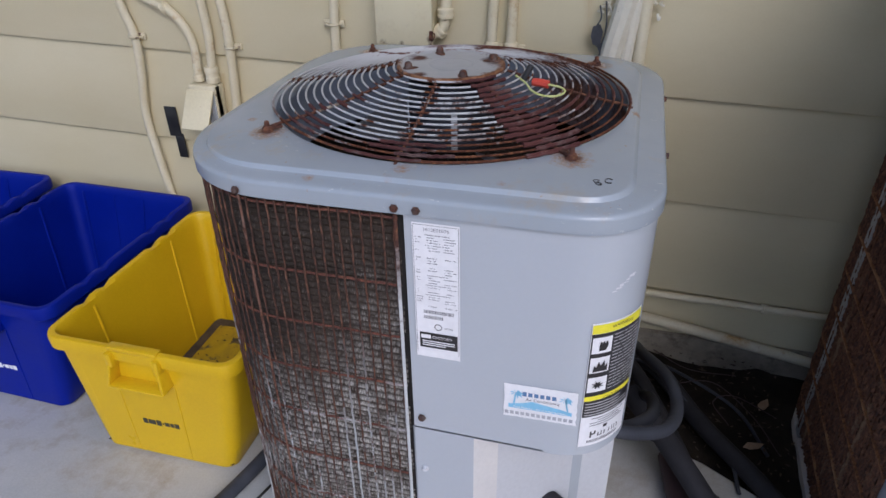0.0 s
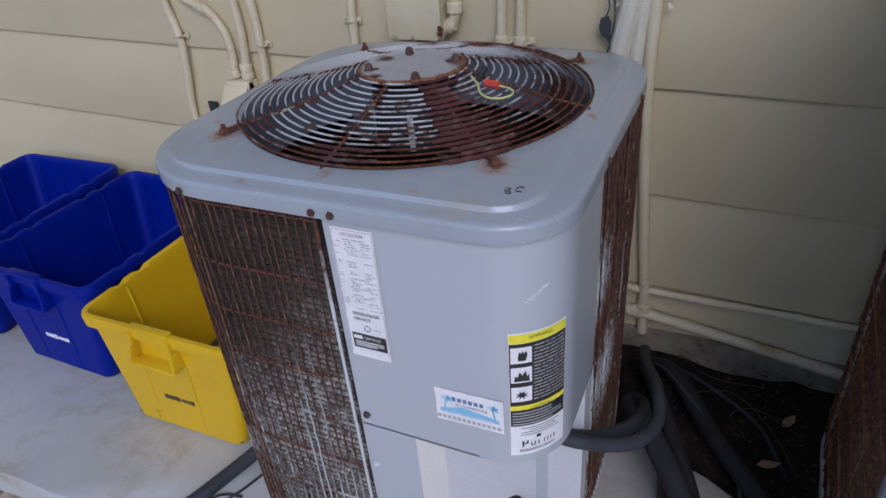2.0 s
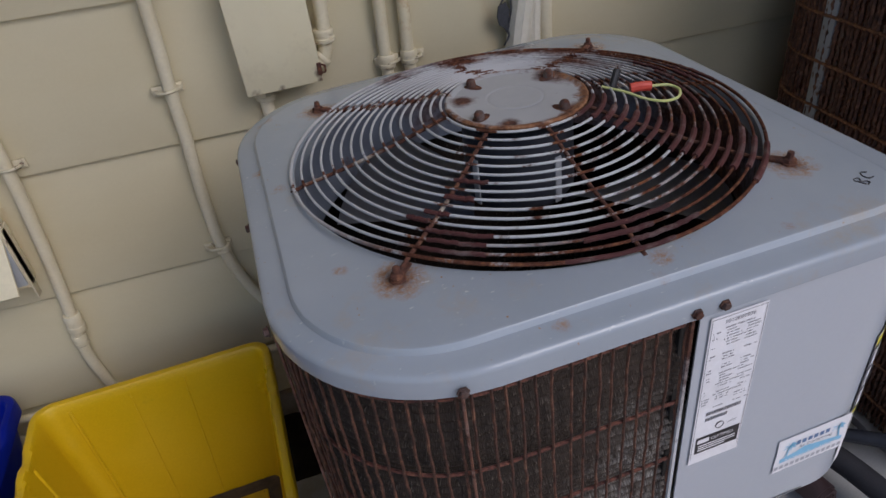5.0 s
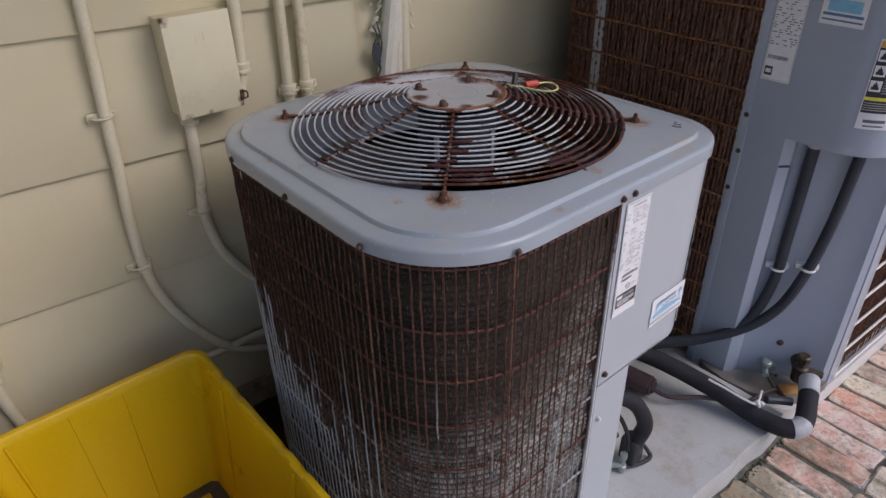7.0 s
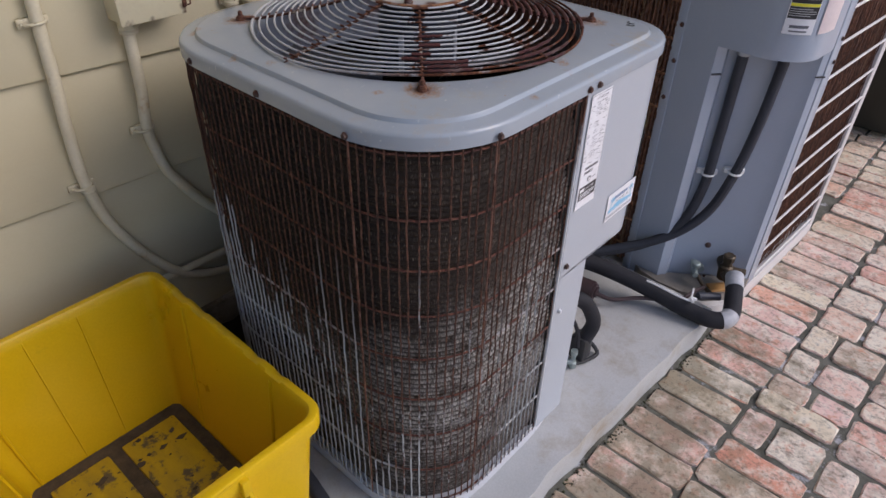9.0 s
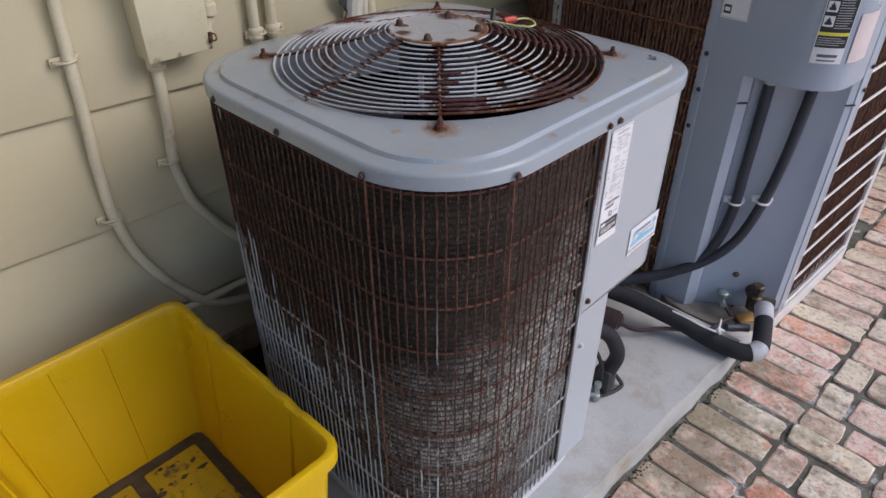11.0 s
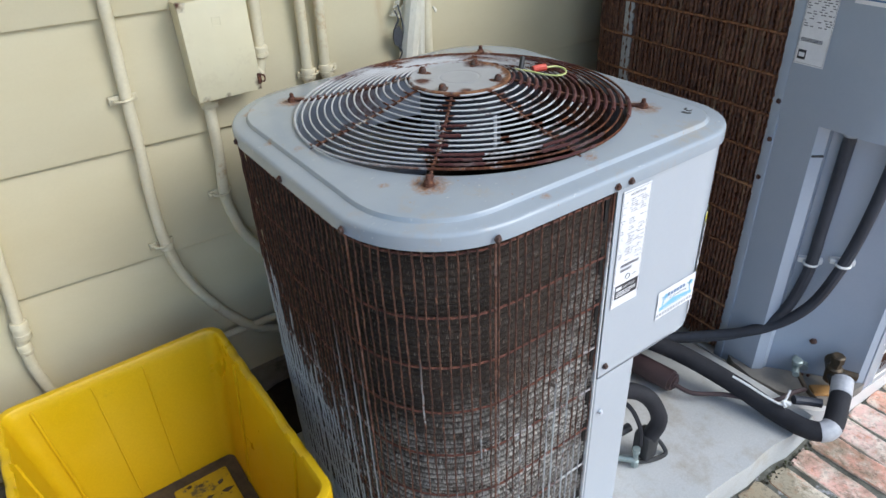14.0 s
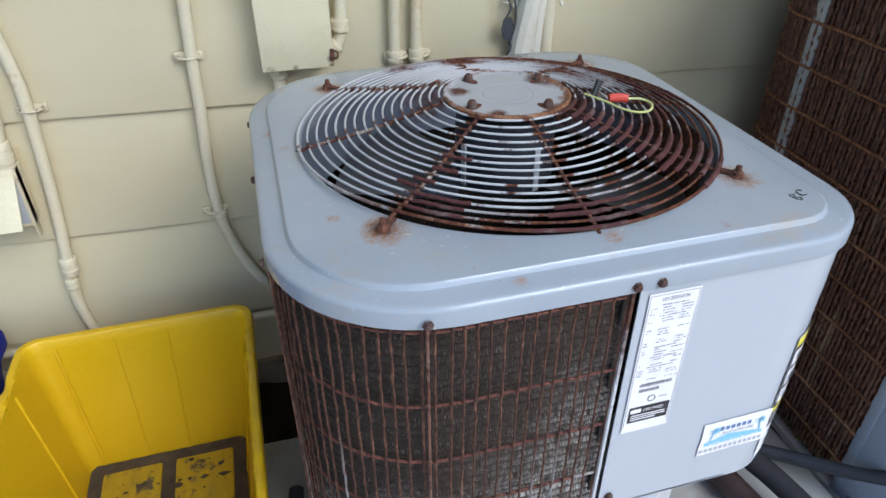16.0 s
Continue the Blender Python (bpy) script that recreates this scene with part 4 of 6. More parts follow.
ring_height = fan_grille(ac, (0, 0), 0.104, 0.322, 16, 1.0685, 0.0490, 0.00185, M_RIB, M_GRILLE, (0.326, 0.345), 0.0085)
rnd = random.Random(21)
for i in range(16):
    r = 0.104 + (0.322 - 0.104) * i / 15
    spans = [(-45 + rnd.uniform(-3, 3), 0.016 + 0.10 * r + rnd.uniform(-0.008, 0.014))]
    if i > 8:
        spans.append((rnd.uniform(-20, 20), rnd.uniform(0.01, 0.05)))
    if i in (6, 8, 10, 11, 12, 13, 14):
        spans.append((-134 + rnd.uniform(-5, 5) + (8 if i > 11 else 0), rnd.uniform(0.006, 0.022) + (0.022 if i > 11 else 0)))
    if i > 11:
        spans.append((-92 + rnd.uniform(-10, 10), rnd.uniform(0.03, 0.07)))
    for mid, half in spans:
        a0, a1 = radians(mid) - half / r, radians(mid) + half / r
        bm = bmesh.new()
        k = 14
        tube(bm, [(r * math.cos(a0 + (a1 - a0) * j / k), r * math.sin(a0 + (a1 - a0) * j / k), ring_height(r, a0 + (a1 - a0) * j / k) + rnd.uniform(-0.0008, 0.0012)) for j in range(k + 1)], rnd.uniform(0.0031, 0.0044) if -60 < mid < -30 else rnd.uniform(0.0026, 0.0034), 7, 0)
        put("rust_crust", bm, M_CRUST, ac, "thick flaking rust on the rings")
bm = bmesh.new()
lathe(bm, [(0.0, 1.1183), (0.034, 1.1183), (0.036, 1.1183), (0.0375, 1.1176), (0.0395, 1.1176), (0.041, 1.1183), (0.043, 1.1183), (0.086, 1.1183), (0.088, 1.1183), (0.092, 1.1208), (0.096, 1.1208), (0.0985, 1.1188), (0.0985, 1.1138), (0.092, 1.1098), (0.0, 1.1098)], n=48, cap=False)
put("hub_plate", bm, M_HUB, ac, "round grey hub plate with rusting rim")
for k in range(4):
    a = radians(-60 + 90 * k)
    bm = bmesh.new()
    lathe(bm, [(0.0072, 1.1183), (0.0072, 1.1238), (0.0064, 1.1273), (0.0042, 1.1298), (0.001, 1.1308)], (0.079 * math.cos(a), 0.079 * math.sin(a), 0), 12)
    put("hub_bolt", bm, M_BOLT, ac, "rusted acorn bolt")
    bm = bmesh.new()
    rim = [(0.015 * math.cos(q) * (1.25 if math.cos(q) < 0 else 0.75), 0.0088 * math.sin(q)) for q in [j * math.tau / 16 for j in range(16)]]
    turn = Matrix.Translation((0.079 * math.cos(a), 0.079 * math.sin(a), 0)) @ Matrix.Rotation(a, 4, "Z")
    loft(bm, [[turn @ Vector((x, y, z)) for x, y in rim] for z in (1.1163, 1.1188)], True, True, True)
    put("bolt_dimple", bm, M_RUST, ac, "rusted dimple round the bolt")
for (x, y, z) in MOUNTS:
    bm = bmesh.new()
    d = Vector((x, y, 0)).normalized()
    lathe(bm, [(0.0095, 1.0600), (0.0095, 1.0655), (0.0072, 1.0662), (0.0072, 1.0710), (0.0045, 1.0725), (0.0040, 1.0795), (0.001, 1.081)], (x, y, 0), 8)
    t = bmesh.new()
    box(t, -0.024, 0.008, -0.005, 0.005, 1.0660, 1.0700, 0.0012)
    t.transform(Matrix.Translation((x, y, 0)) @ Matrix.Rotation(math.atan2(d.y, d.x), 4, "Z"))
    add(bm, t)
    put("grille_clip", bm, M_RUST, ac, "heavily rusted grille clip and stud")
for x, y in ((-0.229, -0.3905), (0.019, -0.3915), (0.051, -0.3915), (-0.390, -0.224), (-0.3905, -0.003), (-0.388, 0.205), (0.3845, -0.12), (0.3845, 0.16)):
    screw(ac, Vector((x, y, 1.0282)), (x if abs(x) > 0.38 else 0, y if abs(y) > 0.39 else 0, 0))
screw(ac, Vector((0.045, -0.3865, 0.626)), (0, -1, 0), 0.0055)
screw(ac, Vector((0.047, -0.3865, 0.50)), (0, -1, 0), 0.005, M_PANEL_LOW)
# straps below the corner screws
for x, y in ((-0.229, -0.386), (-0.386, -0.224), (0.0185, -0.387)):
    bm = bmesh.new()
    rod(bm, (x, y, 1.018), (x, y, 0.13), 0.0030 if x > 0 else 0.0019, 6)
    put("guard_stay", bm, M_STAY if x > 0 else M_STAYRUST, ac)
# fan, motor
bm = bmesh.new()
lathe(bm, [(0.0, 1.103), (0.055, 1.103), (0.078, 1.095), (0.08, 0.99), (0.07, 0.975), (0.0, 0.975)], n=32, cap=False)
put("fan_motor", bm, M_FLEX, ac, "dark grey fan motor under the hub")
for a in (200, 288):
    bm = bmesh.new()
    box(bm, 0.0795, 0.0825, -0.0055, 0.0055, 0.985, 1.055, 0.001, Matrix.Rotation(radians(a), 4, "Z"))
    put("motor_strap", bm, M_MOTORSTRAP, ac, "pale grey motor strap")
for turn_, wide_ in ((-18, 50), (133, 34)):
    bm = bmesh.new()
    a0 = radians(turn_)
    rows = []
    for i in range(9):
        r = 0.075 + 0.222 * i / 8
        w = radians(wide_ + 10 * (i / 8))
        rows.append([Vector((r * math.cos(a0 + w * (j / 8 - 0.5)), r * math.sin(a0 + w * (j / 8 - 0.5)), 0.945 - 0.055 * (j / 8 - 0.5) + 0.012 * math.sin(j / 8 * math.pi))) for j in range(9)])
    loft(bm, rows, close=False)
    bmesh.ops.solidify(bm, geom=bm.faces[:], thickness=0.002)
    put("fan_blade", bm, M_BLADE, ac, "dull grey fan blade below the grille")
# pan floor and compressor, coloured near-black for the shade inside the housing
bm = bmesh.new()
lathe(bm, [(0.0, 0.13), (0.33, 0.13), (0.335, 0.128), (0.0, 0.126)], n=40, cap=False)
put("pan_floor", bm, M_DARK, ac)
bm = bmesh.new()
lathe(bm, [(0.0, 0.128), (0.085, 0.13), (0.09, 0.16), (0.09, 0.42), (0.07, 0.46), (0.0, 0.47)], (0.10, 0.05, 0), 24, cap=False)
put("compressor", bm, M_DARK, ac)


# labels on the panel
def on_line(bm, line, s0, s1, z0, z1, off, shear=0.0):
    """A thin printed patch that follows the panel."""
    pts = cut_line(line, s0, s1, 0.008)
    lower = [p + Vector((d.y, -d.x, 0)) * off + Vector((0, 0, z0 + shear * i / (len(pts) - 1))) for i, (p, d) in enumerate(pts)]
    upper = [q + Vector((0, 0, z1 - z0)) for q in lower]
    loft(bm, [lower, upper], close=False)


def printed(name, parent, line, rects, off, material, shear_of=None):
    bm = bmesh.new()
    for s0, s1, z0, z1 in rects:
        on_line(bm, line, s0, s1, z0, z1, off)
    return put(name, bm, material, parent, smooth=0)


# rating plate, 70 x 243 mm, on the flat front beside the coil; s = x - 0.03
bm = bmesh.new()
on_line(bm, line1, 0.012, 0.0825, 0.765, 1.008, 0.0022)
rating = put("rating_label", bm, M_LABEL, ac, "white rating plate with grey print and black certification block")
rnd = random.Random(3)
rows = []
for i in range(30):
    z = 0.989 - 0.0043 * i
    cols = ((0.015, 0.026), (0.033, 0.053), (0.058, 0.078)) if i % 4 else ((0.030, 0.070),)
    for a, b in cols:
        if rnd.random() < 0.25 and i > 3:
            continue
        s, end = a + rnd.uniform(0, 0.003), b - rnd.uniform(0, 0.008)
        while s < end:
            w = rnd.uniform(0.0007, 0.0013)
            if rnd.random() < 0.85:
                rows.append((s, s + w, z - rnd.uniform(0.0006, 0.0011), z + rnd.uniform(0.0006, 0.0011)))
            s += w + 0.0006
tagged(printed("rating_text", rating, line1, rows, 0.0027, M_INKGREY), kind="stuff")
bars = []
s = 0.026
while s < 0.072:
    w = rnd.choice((0.0006, 0.0009, 0.0014))
    bars.append((s, s + w, 0.851, 0.857))
    if s < 0.056:
        bars.append((s, s + w, 0.841, 0.847))
    s += w + rnd.choice((0.0006, 0.0009))
printed("barcode", rating, line1, bars, 0.0027, M_INKGREY)
printed("border", rating, line1, [(0.0135, 0.0141, 0.775, 1.005), (0.0804, 0.081, 0.775, 1.005), (0.0135, 0.081, 1.0045, 1.0052)], 0.0027, M_INKGREY)
printed("certification_block", rating, line1, [(0.018, 0.0785, 0.784, 0.814)], 0.0027, M_INK)
FRONT = Matrix.Rotation(radians(90), 4, "X")
lettering("serial_number", "1012E01036", 0.0074, Matrix.Translation((0.078, -0.3882, 0.998)) @ FRONT, M_INKGREY, rating, 1.05)
lettering("certified_word", "CERTIFIED", 0.0075, Matrix.Translation((0.084, -0.3885, 0.806)) @ FRONT, M_LABEL, rating, 0.9)
printed("certification_lines", rating, line1, [(0.020, 0.036, 0.8025, 0.810), (0.022, 0.074, 0.7965, 0.7985), (0.022, 0.074, 0.7925, 0.7945), (0.022, 0.060, 0.7885, 0.7905)], 0.0031, M_LABEL)
bm = bmesh.new()
tube(bm, [(0.078 + 0.0055 * math.cos(a), -0.388, 0.8265 + 0.0055 * math.sin(a)) for a in [k * math.tau / 20 for k in range(20)]], 0.0005, 4, 0, True)
put("listing_mark", bm, M_INK, rating)
lettering("listed_word", "LISTED", 0.0045, Matrix.Translation((0.095, -0.3882, 0.8265)) @ FRONT, M_INKGREY, rating)

# warning label wrapped round the corner
W0, W1 = 0.2765, 0.371
bm = bmesh.new()
on_line(bm, line1, W0, W1, 0.627, 0.879, 0.0022)
warn = put("warning_label", bm, M_LABEL, ac, "white, black and yellow warning label with pictograms")
for q in ((0.860, 0.8765), (0.7275, 0.737)):
    printed("yellow_band", warn, line1, [(W0 + 0.001, W1 - 0.001, *q)], 0.0027, M_LABYEL)
for q in ((0.737, 0.8595), (0.693, 0.7272)):
    printed("black_field", warn, line1, [(W0 + 0.001, W1 - 0.001, *q)], 0.0027, M_INK)
for z in (0.823, 0.785, 0.746):
    printed("pictogram_ground", warn, line1, [(W0 + 0.003, W0 + 0.034, z, z + 0.030)], 0.0032, M_LABEL)
for z, form in ((0.823, 0), (0.785, 1), (0.746, 2)):
    turn = (W0 + 0.0185 - 0.236) / 0.112
    spot = Matrix.Translation((0.266 + 0.112 * math.sin(turn), -0.273 - 0.112 * math.cos(turn), z + 0.015)) @ Matrix.Rotation(turn, 4, "Z")
    if form == 0:
        outl = [(-0.005, -0.009), (0.006, -0.009), (0.009, 0.002), (0.007, 0.009), (0.003, 0.004), (0.002, 0.010), (-0.001, 0.004), (-0.003, 0.009), (-0.005, 0.0)]
    elif form == 1:
        outl = [(-0.012, -0.011), (0.012, -0.011), (0.011, 0.004), (0.008, -0.002), (0.006, 0.010), (0.001, 0.0), (-0.003, 0.008), (-0.006, -0.003), (-0.010, 0.001)]
    else:
        outl = [(0.011 * (1 if k % 2 else 0.45) * math.cos(k * math.pi / 8), 0.009 * (1 if k % 2 else 0.45) * math.sin(k * math.pi / 8)) for k in range(16)]
    pic = bmesh.new()
    pic.faces.new([pic.verts.new(spot @ Vector((a, -0.0036 - 0.0009, b_))) for a, b_ in outl])
    put("pictogram", pic, M_INK, warn, smooth=0)
rows = []
for i in range(17):
    z = 0.853 - 0.0066 * i
    s = W0 + 0.037
    while s < W1 - 0.006:
        w = rnd.uniform(0.006, 0.02)
        rows.append((s, min(s + w, W1 - 0.004), z - 0.0009, z + 0.0009))
        s += w + 0.002
for i in range(5):
    rows.append((W0 + 0.004, W1 - rnd.uniform(0.004, 0.03), 0.7215 - 0.006 * i - 0.001, 0.7215 - 0.006 * i + 0.001))
tagged(printed("warning_text", warn, line1, rows, 0.0032, M_TEXTPALE), kind="stuff")
printed("small_print", warn, line1, [(W0 + rnd.uniform(0.01, 0.03), W1 - rnd.uniform(0.01, 0.03), z - 0.0008, z + 0.0008) for z in (0.687, 0.682, 0.677, 0.672)], 0.0027, M_INKGREY)
printed("maker_mark", warn, line1, [(W0 + 0.018, W0 + 0.021, 0.645, 0.659), (W0 + 0.021, W0 + 0.027, 0.651, 0.654), (W0 + 0.025, W0 + 0.028, 0.652, 0.659), (W0 + 0.032, W0 + 0.034, 0.645, 0.654), (W0 + 0.038, W0 + 0.040, 0.645, 0.654), (W0 + 0.034, W0 + 0.038, 0.645, 0.647), (W0 + 0.044, W0 + 0.046, 0.645, 0.654), (W0 + 0.054, W0 + 0.056, 0.645, 0.654), (W0 + 0.060, W0 + 0.062, 0.645, 0.654), (W0 + 0.066, W0 + 0.068, 0.645, 0.654), (W0 + 0.072, W0 + 0.074, 0.645, 0.654), (W0 + 0.041, W0 + 0.048, 0.661, 0.668)], 0.0027, M_INK)
printed("maker_barcode", warn, line1, [(W0 + 0.014 + 0.0022 * k, W0 + 0.014 + 0.0022 * k + 0.0012, 0.634, 0.640) for k in range(28)], 0.0027, M_INKGREY)
for txt, z, mt in (("WARNING", 0.8715, M_INK), ("CAUTION", 0.7322, M_INK)):
    lettering(txt.lower() + "_word", txt, 0.0072, Matrix.Translation((0.3452, -0.3522, z)) @ Matrix.Rotation(radians(45), 4, "Z") @ FRONT @ Matrix.Translation((0, 0, 0.0045)), mt, warn, 1.1)

# the label hangs a little lower on the curve
for ob in [warn] + list(warn.children):
    ob.data.transform(Matrix.Translation((0, 0, -0.009)))

# torn dealer sticker, slightly askew
TILT = Matrix.Translation((0.2415, -H1, 0.7045)) @ Matrix.Rotation(radians(-1.5), 4, "Y")
bm = bmesh.new()
edge = []
for a, b, m_ in ((Vector((-0.0585, 0, -0.035)), Vector((0.0585, 0, -0.035)), 16), (Vector((0.0585, 0, -0.035)), Vector((0.0585, 0, 0.035)), 8), (Vector((0.0585, 0, 0.035)), Vector((-0.0585, 0, 0.035)), 16), (Vector((-0.0585, 0, 0.035)), Vector((-0.0585, 0, -0.035)), 8)):
    for k in range(m_):
        p = a.lerp(b, k / m_)
        edge.append(p * (1 - 0.035 * rnd.random()))
bm.faces.new([bm.verts.new(TILT @ (p + Vector((0, -0.0022, 0)))) for p in edge])
dealer = put("dealer_sticker", bm, M_LABEL, ac, "torn white dealer sticker with blue palm trees", smooth=0)


def flat(name, shapes, off, material, parent, m=TILT):
    bm = bmesh.new()
    for sh in shapes:
        bm.faces.new([bm.verts.new(m @ Vector((x, -off, z))) for x, z in sh])
    return put(name, bm, material, parent, smooth=0)


def bar(x0, x1, z0, z1):
    return [(x0, z0), (x1, z0), (x1, z1), (x0, z1)]


wave = [(-0.050, -0.015), (0.050, -0.015), (0.050, -0.008), (0.03, -0.004), (0.01, -0.001), (-0.012, 0.003), (-0.026, -0.002), (-0.042, -0.006), (-0.050, -0.007)]
flat("blue_wave", [wave], 0.0027, M_LABBLUE, dealer)
for cx, lean in ((-0.043, 0.004), (0.042, -0.004)):
    palms = []
    palms.append([(cx, -0.006), (cx + 0.003, -0.006), (cx + 0.002 + lean, 0.018), (cx + lean, 0.018)])
    for k in range(8):
        a = math.tau * k / 8 + 0.2
        px, pz = cx + 0.001 + lean, 0.019
        qx, qz = 0.012 * math.cos(a), 0.009 * math.sin(a) - 0.002
        palms.append([(px, pz - 0.0012), (px + qx * 0.6 - qz * 0.25, pz + qz * 0.6 + qx * 0.15), (px + qx, pz + qz - 0.003), (px + qx * 0.5, pz + qz * 0.5 - 0.0035)])
    flat("palm_tree_print", palms, 0.0030, M_LABBLUE, dealer)
flat("dealer_name_bars", [bar(-0.028 + 0.0093 * k, -0.0215 + 0.0093 * k, 0.0125, 0.0215 - (0.001 if k else 0)) for k in range(6)], 0.0027, M_LABNAVY, dealer)
flat("number_bars", [bar(-0.056 + w, -0.056 + w + 0.006, -0.029, -0.022) for w in [0.0085 * k for k in range(13)]], 0.0027, M_INKFADED, dealer)
TXT = TILT @ FRONT
lettering("trade_words", "Air Conditioning", 0.0078, TXT @ Matrix.Translation((0.004, 0.0065, 0.0031)), M_INKGREY, dealer)
lettering("service_words", "Pool Heating • Service Agreements", 0.0062, TXT @ Matrix.Translation((0.0, -0.0115, 0.0035)), M_LABEL, dealer, 0.95)

# marker scrawl on the deck
bm = bmesh.new()
for stroke in ([(0.276, -0.311), (0.282, -0.323)], [(0.277, -0.309), (0.284, -0.309), (0.282, -0.315), (0.279, -0.316), (0.287, -0.318), (0.288, -0.322), (0.283, -0.324)], [(0.302, -0.303), (0.296, -0.301), (0.292, -0.307), (0.294, -0.314), (0.301, -0.314)]):
    tube(bm, [(x + 0.006, y + 0.004, 1.0604) for x, y in stroke], 0.0009, 5, 4)
put("marker_scrawl", bm, M_INK, ac, "black marker initials")
# scuffs on the panel corner
printed("scuff", ac, line1, [(0.300 + 0.0052 * k, 0.307 + 0.0052 * k + 0.003 * (k % 2), 0.921 + 0.0036 * k, 0.9225 + 0.0036 * k + 0.0012 * (k % 3)) for k in range(7)], 0.0012, M_SCUFF)

# wire nut and loop of wire left on the grille
nut = thing("wire_nut", (0.20, -0.02, 1.09), "red wire nut with yellow-green wire loop resting on the fan grille", "wire connector")
bm = bmesh.new()
tube(bm, [(0.186, -0.010, 1.096), (0.199, -0.014, 1.097), (0.213, -0.018, 1.096)], 0.007, 10, 4)
put("cap_shell", bm, M_RED, nut, "red ribbed plastic shell")
bm = bmesh.new()
tube(bm, [(0.212, -0.018, 1.096), (0.235, -0.026, 1.095), (0.243, -0.041, 1.092), (0.230, -0.058, 1.090), (0.207, -0.061, 1.091), (0.188, -0.045, 1.093), (0.174, -0.018, 1.096), (0.152, 0.008, 1.100)], 0.0019, 8, 8)
put("wire_loop", bm, M_GREENWIRE, nut)
bm = bmesh.new()
tube(bm, [(0.165, 0.004, 1.094), (0.172, 0.008, 1.107), (0.178, 0.012, 1.118)], 0.0055, 8, 3)
put("taped_end", bm, M_BLACKTAPE, nut)
nut.location = (0.17, -0.047, 1.101)

# taller second unit: built square to itself, then set down turned by three degrees
ac2 = thing("condensing_unit", (0, 0, 0), "tall blue-grey outdoor air conditioner with brown rusted coil and grey conduits", "air conditioner")
X2, Y0, Y2, ZT = 0.93, -0.33, 0.72, 1.42
out2 = rounded_outline(0, X2, Y0, Y2, (0.11, 0.14, 0.14, 0.14), 12)
line2 = [Vector((0, 0.01, 0))] + out2 + [Vector((0, 0.01, 0))]
L2 = length_of(line2)
S2 = 0.23 + 0.11 * math.pi / 2 + 0.10 + 0.06  # front end of the corner panel, x = 0.27
cap_form(ac2, -0.006, X2 + 0.006, Y0 - 0.006, Y2 + 0.006, (0.115, 0.145, 0.145, 0.145), (X2 / 2, (Y0 + Y2) / 2), 0.36, ZT - 0.03, M_CAP)
fan_grille(ac2, (X2 / 2, (Y0 + Y2) / 2), 0.11, 0.352, 16, ZT + 0.012, 0.05, 0.002, M_RIB, M_GRILLE2, (0.364, 0.372))
bm = bmesh.new()
lathe(bm, [(0.0, ZT + 0.060), (0.10, ZT + 0.060), (0.103, ZT + 0.057), (0.0, ZT + 0.052)], (X2 / 2, (Y0 + Y2) / 2, 0), 40, cap=False)
put("hub_plate", bm, M_PANEL2, ac2)
# black disc added to stand for the darkness below the grille
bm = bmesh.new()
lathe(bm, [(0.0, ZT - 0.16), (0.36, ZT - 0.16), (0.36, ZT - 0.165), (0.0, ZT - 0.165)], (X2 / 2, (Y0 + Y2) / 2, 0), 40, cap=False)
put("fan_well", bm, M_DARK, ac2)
coil(ac2, line2, S2, L2 - 0.006, 0.09, ZT - 0.02, -0.014, 0.022, M_COIL2, 0.0125)
S_FRONT = S2 + (X2 - 0.14 - 0.27) + 0.11
guard(ac2, line2, S_FRONT, L2 - 0.01, 0.085, ZT - 0.03, 0.0126, [0.149 + 0.1022 * k for k in range(13)], 0.0046, M_WIRE2, M_CROSS2, cross=0.85, sunk=-0.75, lump=0.38)
guard(ac2, line2, S2 + 0.012, S_FRONT - 0.012, 0.085, ZT - 0.03, 0.0168, [], 0.0016, M_WIRE2, M_WIREW, -0.006)
for k in range(14):
    bm = bmesh.new()
    tube(bm, [p + Vector((d.y, -d.x, 0)) * 0.001 + Vector((0, 0, 0.077 + 0.1 * k)) for p, d in cut_line(line2, S2 - 0.004, S_FRONT + 0.004, 0.02)], 0.0042, 6, 0)
    put("guard_bar", bm, M_WIREW, ac2, "pale painted guard bar")
bm = bmesh.new()
strip(bm, line2, 0.0, S2 - 0.062, 0.877, ZT - 0.02, 0.003, 0.003)
pts = [p for p, d in cut_line(line2, 0.0, S2 - 0.062, 0.02)]
lid = [p + Vector((0, 0, 0.8785)) for p in pts] + [Vector((0.21, -0.28, 0.8785)), Vector((0.06, 0.01, 0.8785))]
loft(bm, [lid, [p + Vector((0, 0, 0.003)) for p in lid]], True, True, True)
put("service_panel", bm, M_PANEL2, ac2, "smooth grey service panel wrapped round the corner")
bm = bmesh.new()
low = [Vector((x, y, 0)) for x, y in ((0, 0.01), (0, -0.109), (0.026, -0.126), (0.056, -0.120), (0.188, -0.290), (0.192, -0.320), (0.212, Y0))]
ring = low + [p + Vector((0.004, 0.004, 0)) for p in low[::-1]]
loft(bm, [[p + Vector((0, 0, z)) for p in ring] for z in (0.06, 0.878)], True, True, True)
put("lower_panel", bm, M_PANEL2, ac2, "blue-grey recessed valve panel")
bm = bmesh.new()
box(bm, 0.213, 0.272, Y0 - 0.004, Y0 + 0.02, 0.05, ZT - 0.03, 0.003)
put("corner_post", bm, M_PANEL2, ac2, "blue-grey painted corner post")
bm = bmesh.new()
box(bm, X2 - 0.16, X2 - 0.115, Y0 - 0.004, Y0 + 0.012, 0.05, ZT - 0.03, 0.003)
put("far_post", bm, M_POST2, ac2, "pale painted corner post")
bm = bmesh.new()
box(bm, -0.004, 0.012, 0.510, 0.545, 0.06, ZT - 0.03, 0.002)
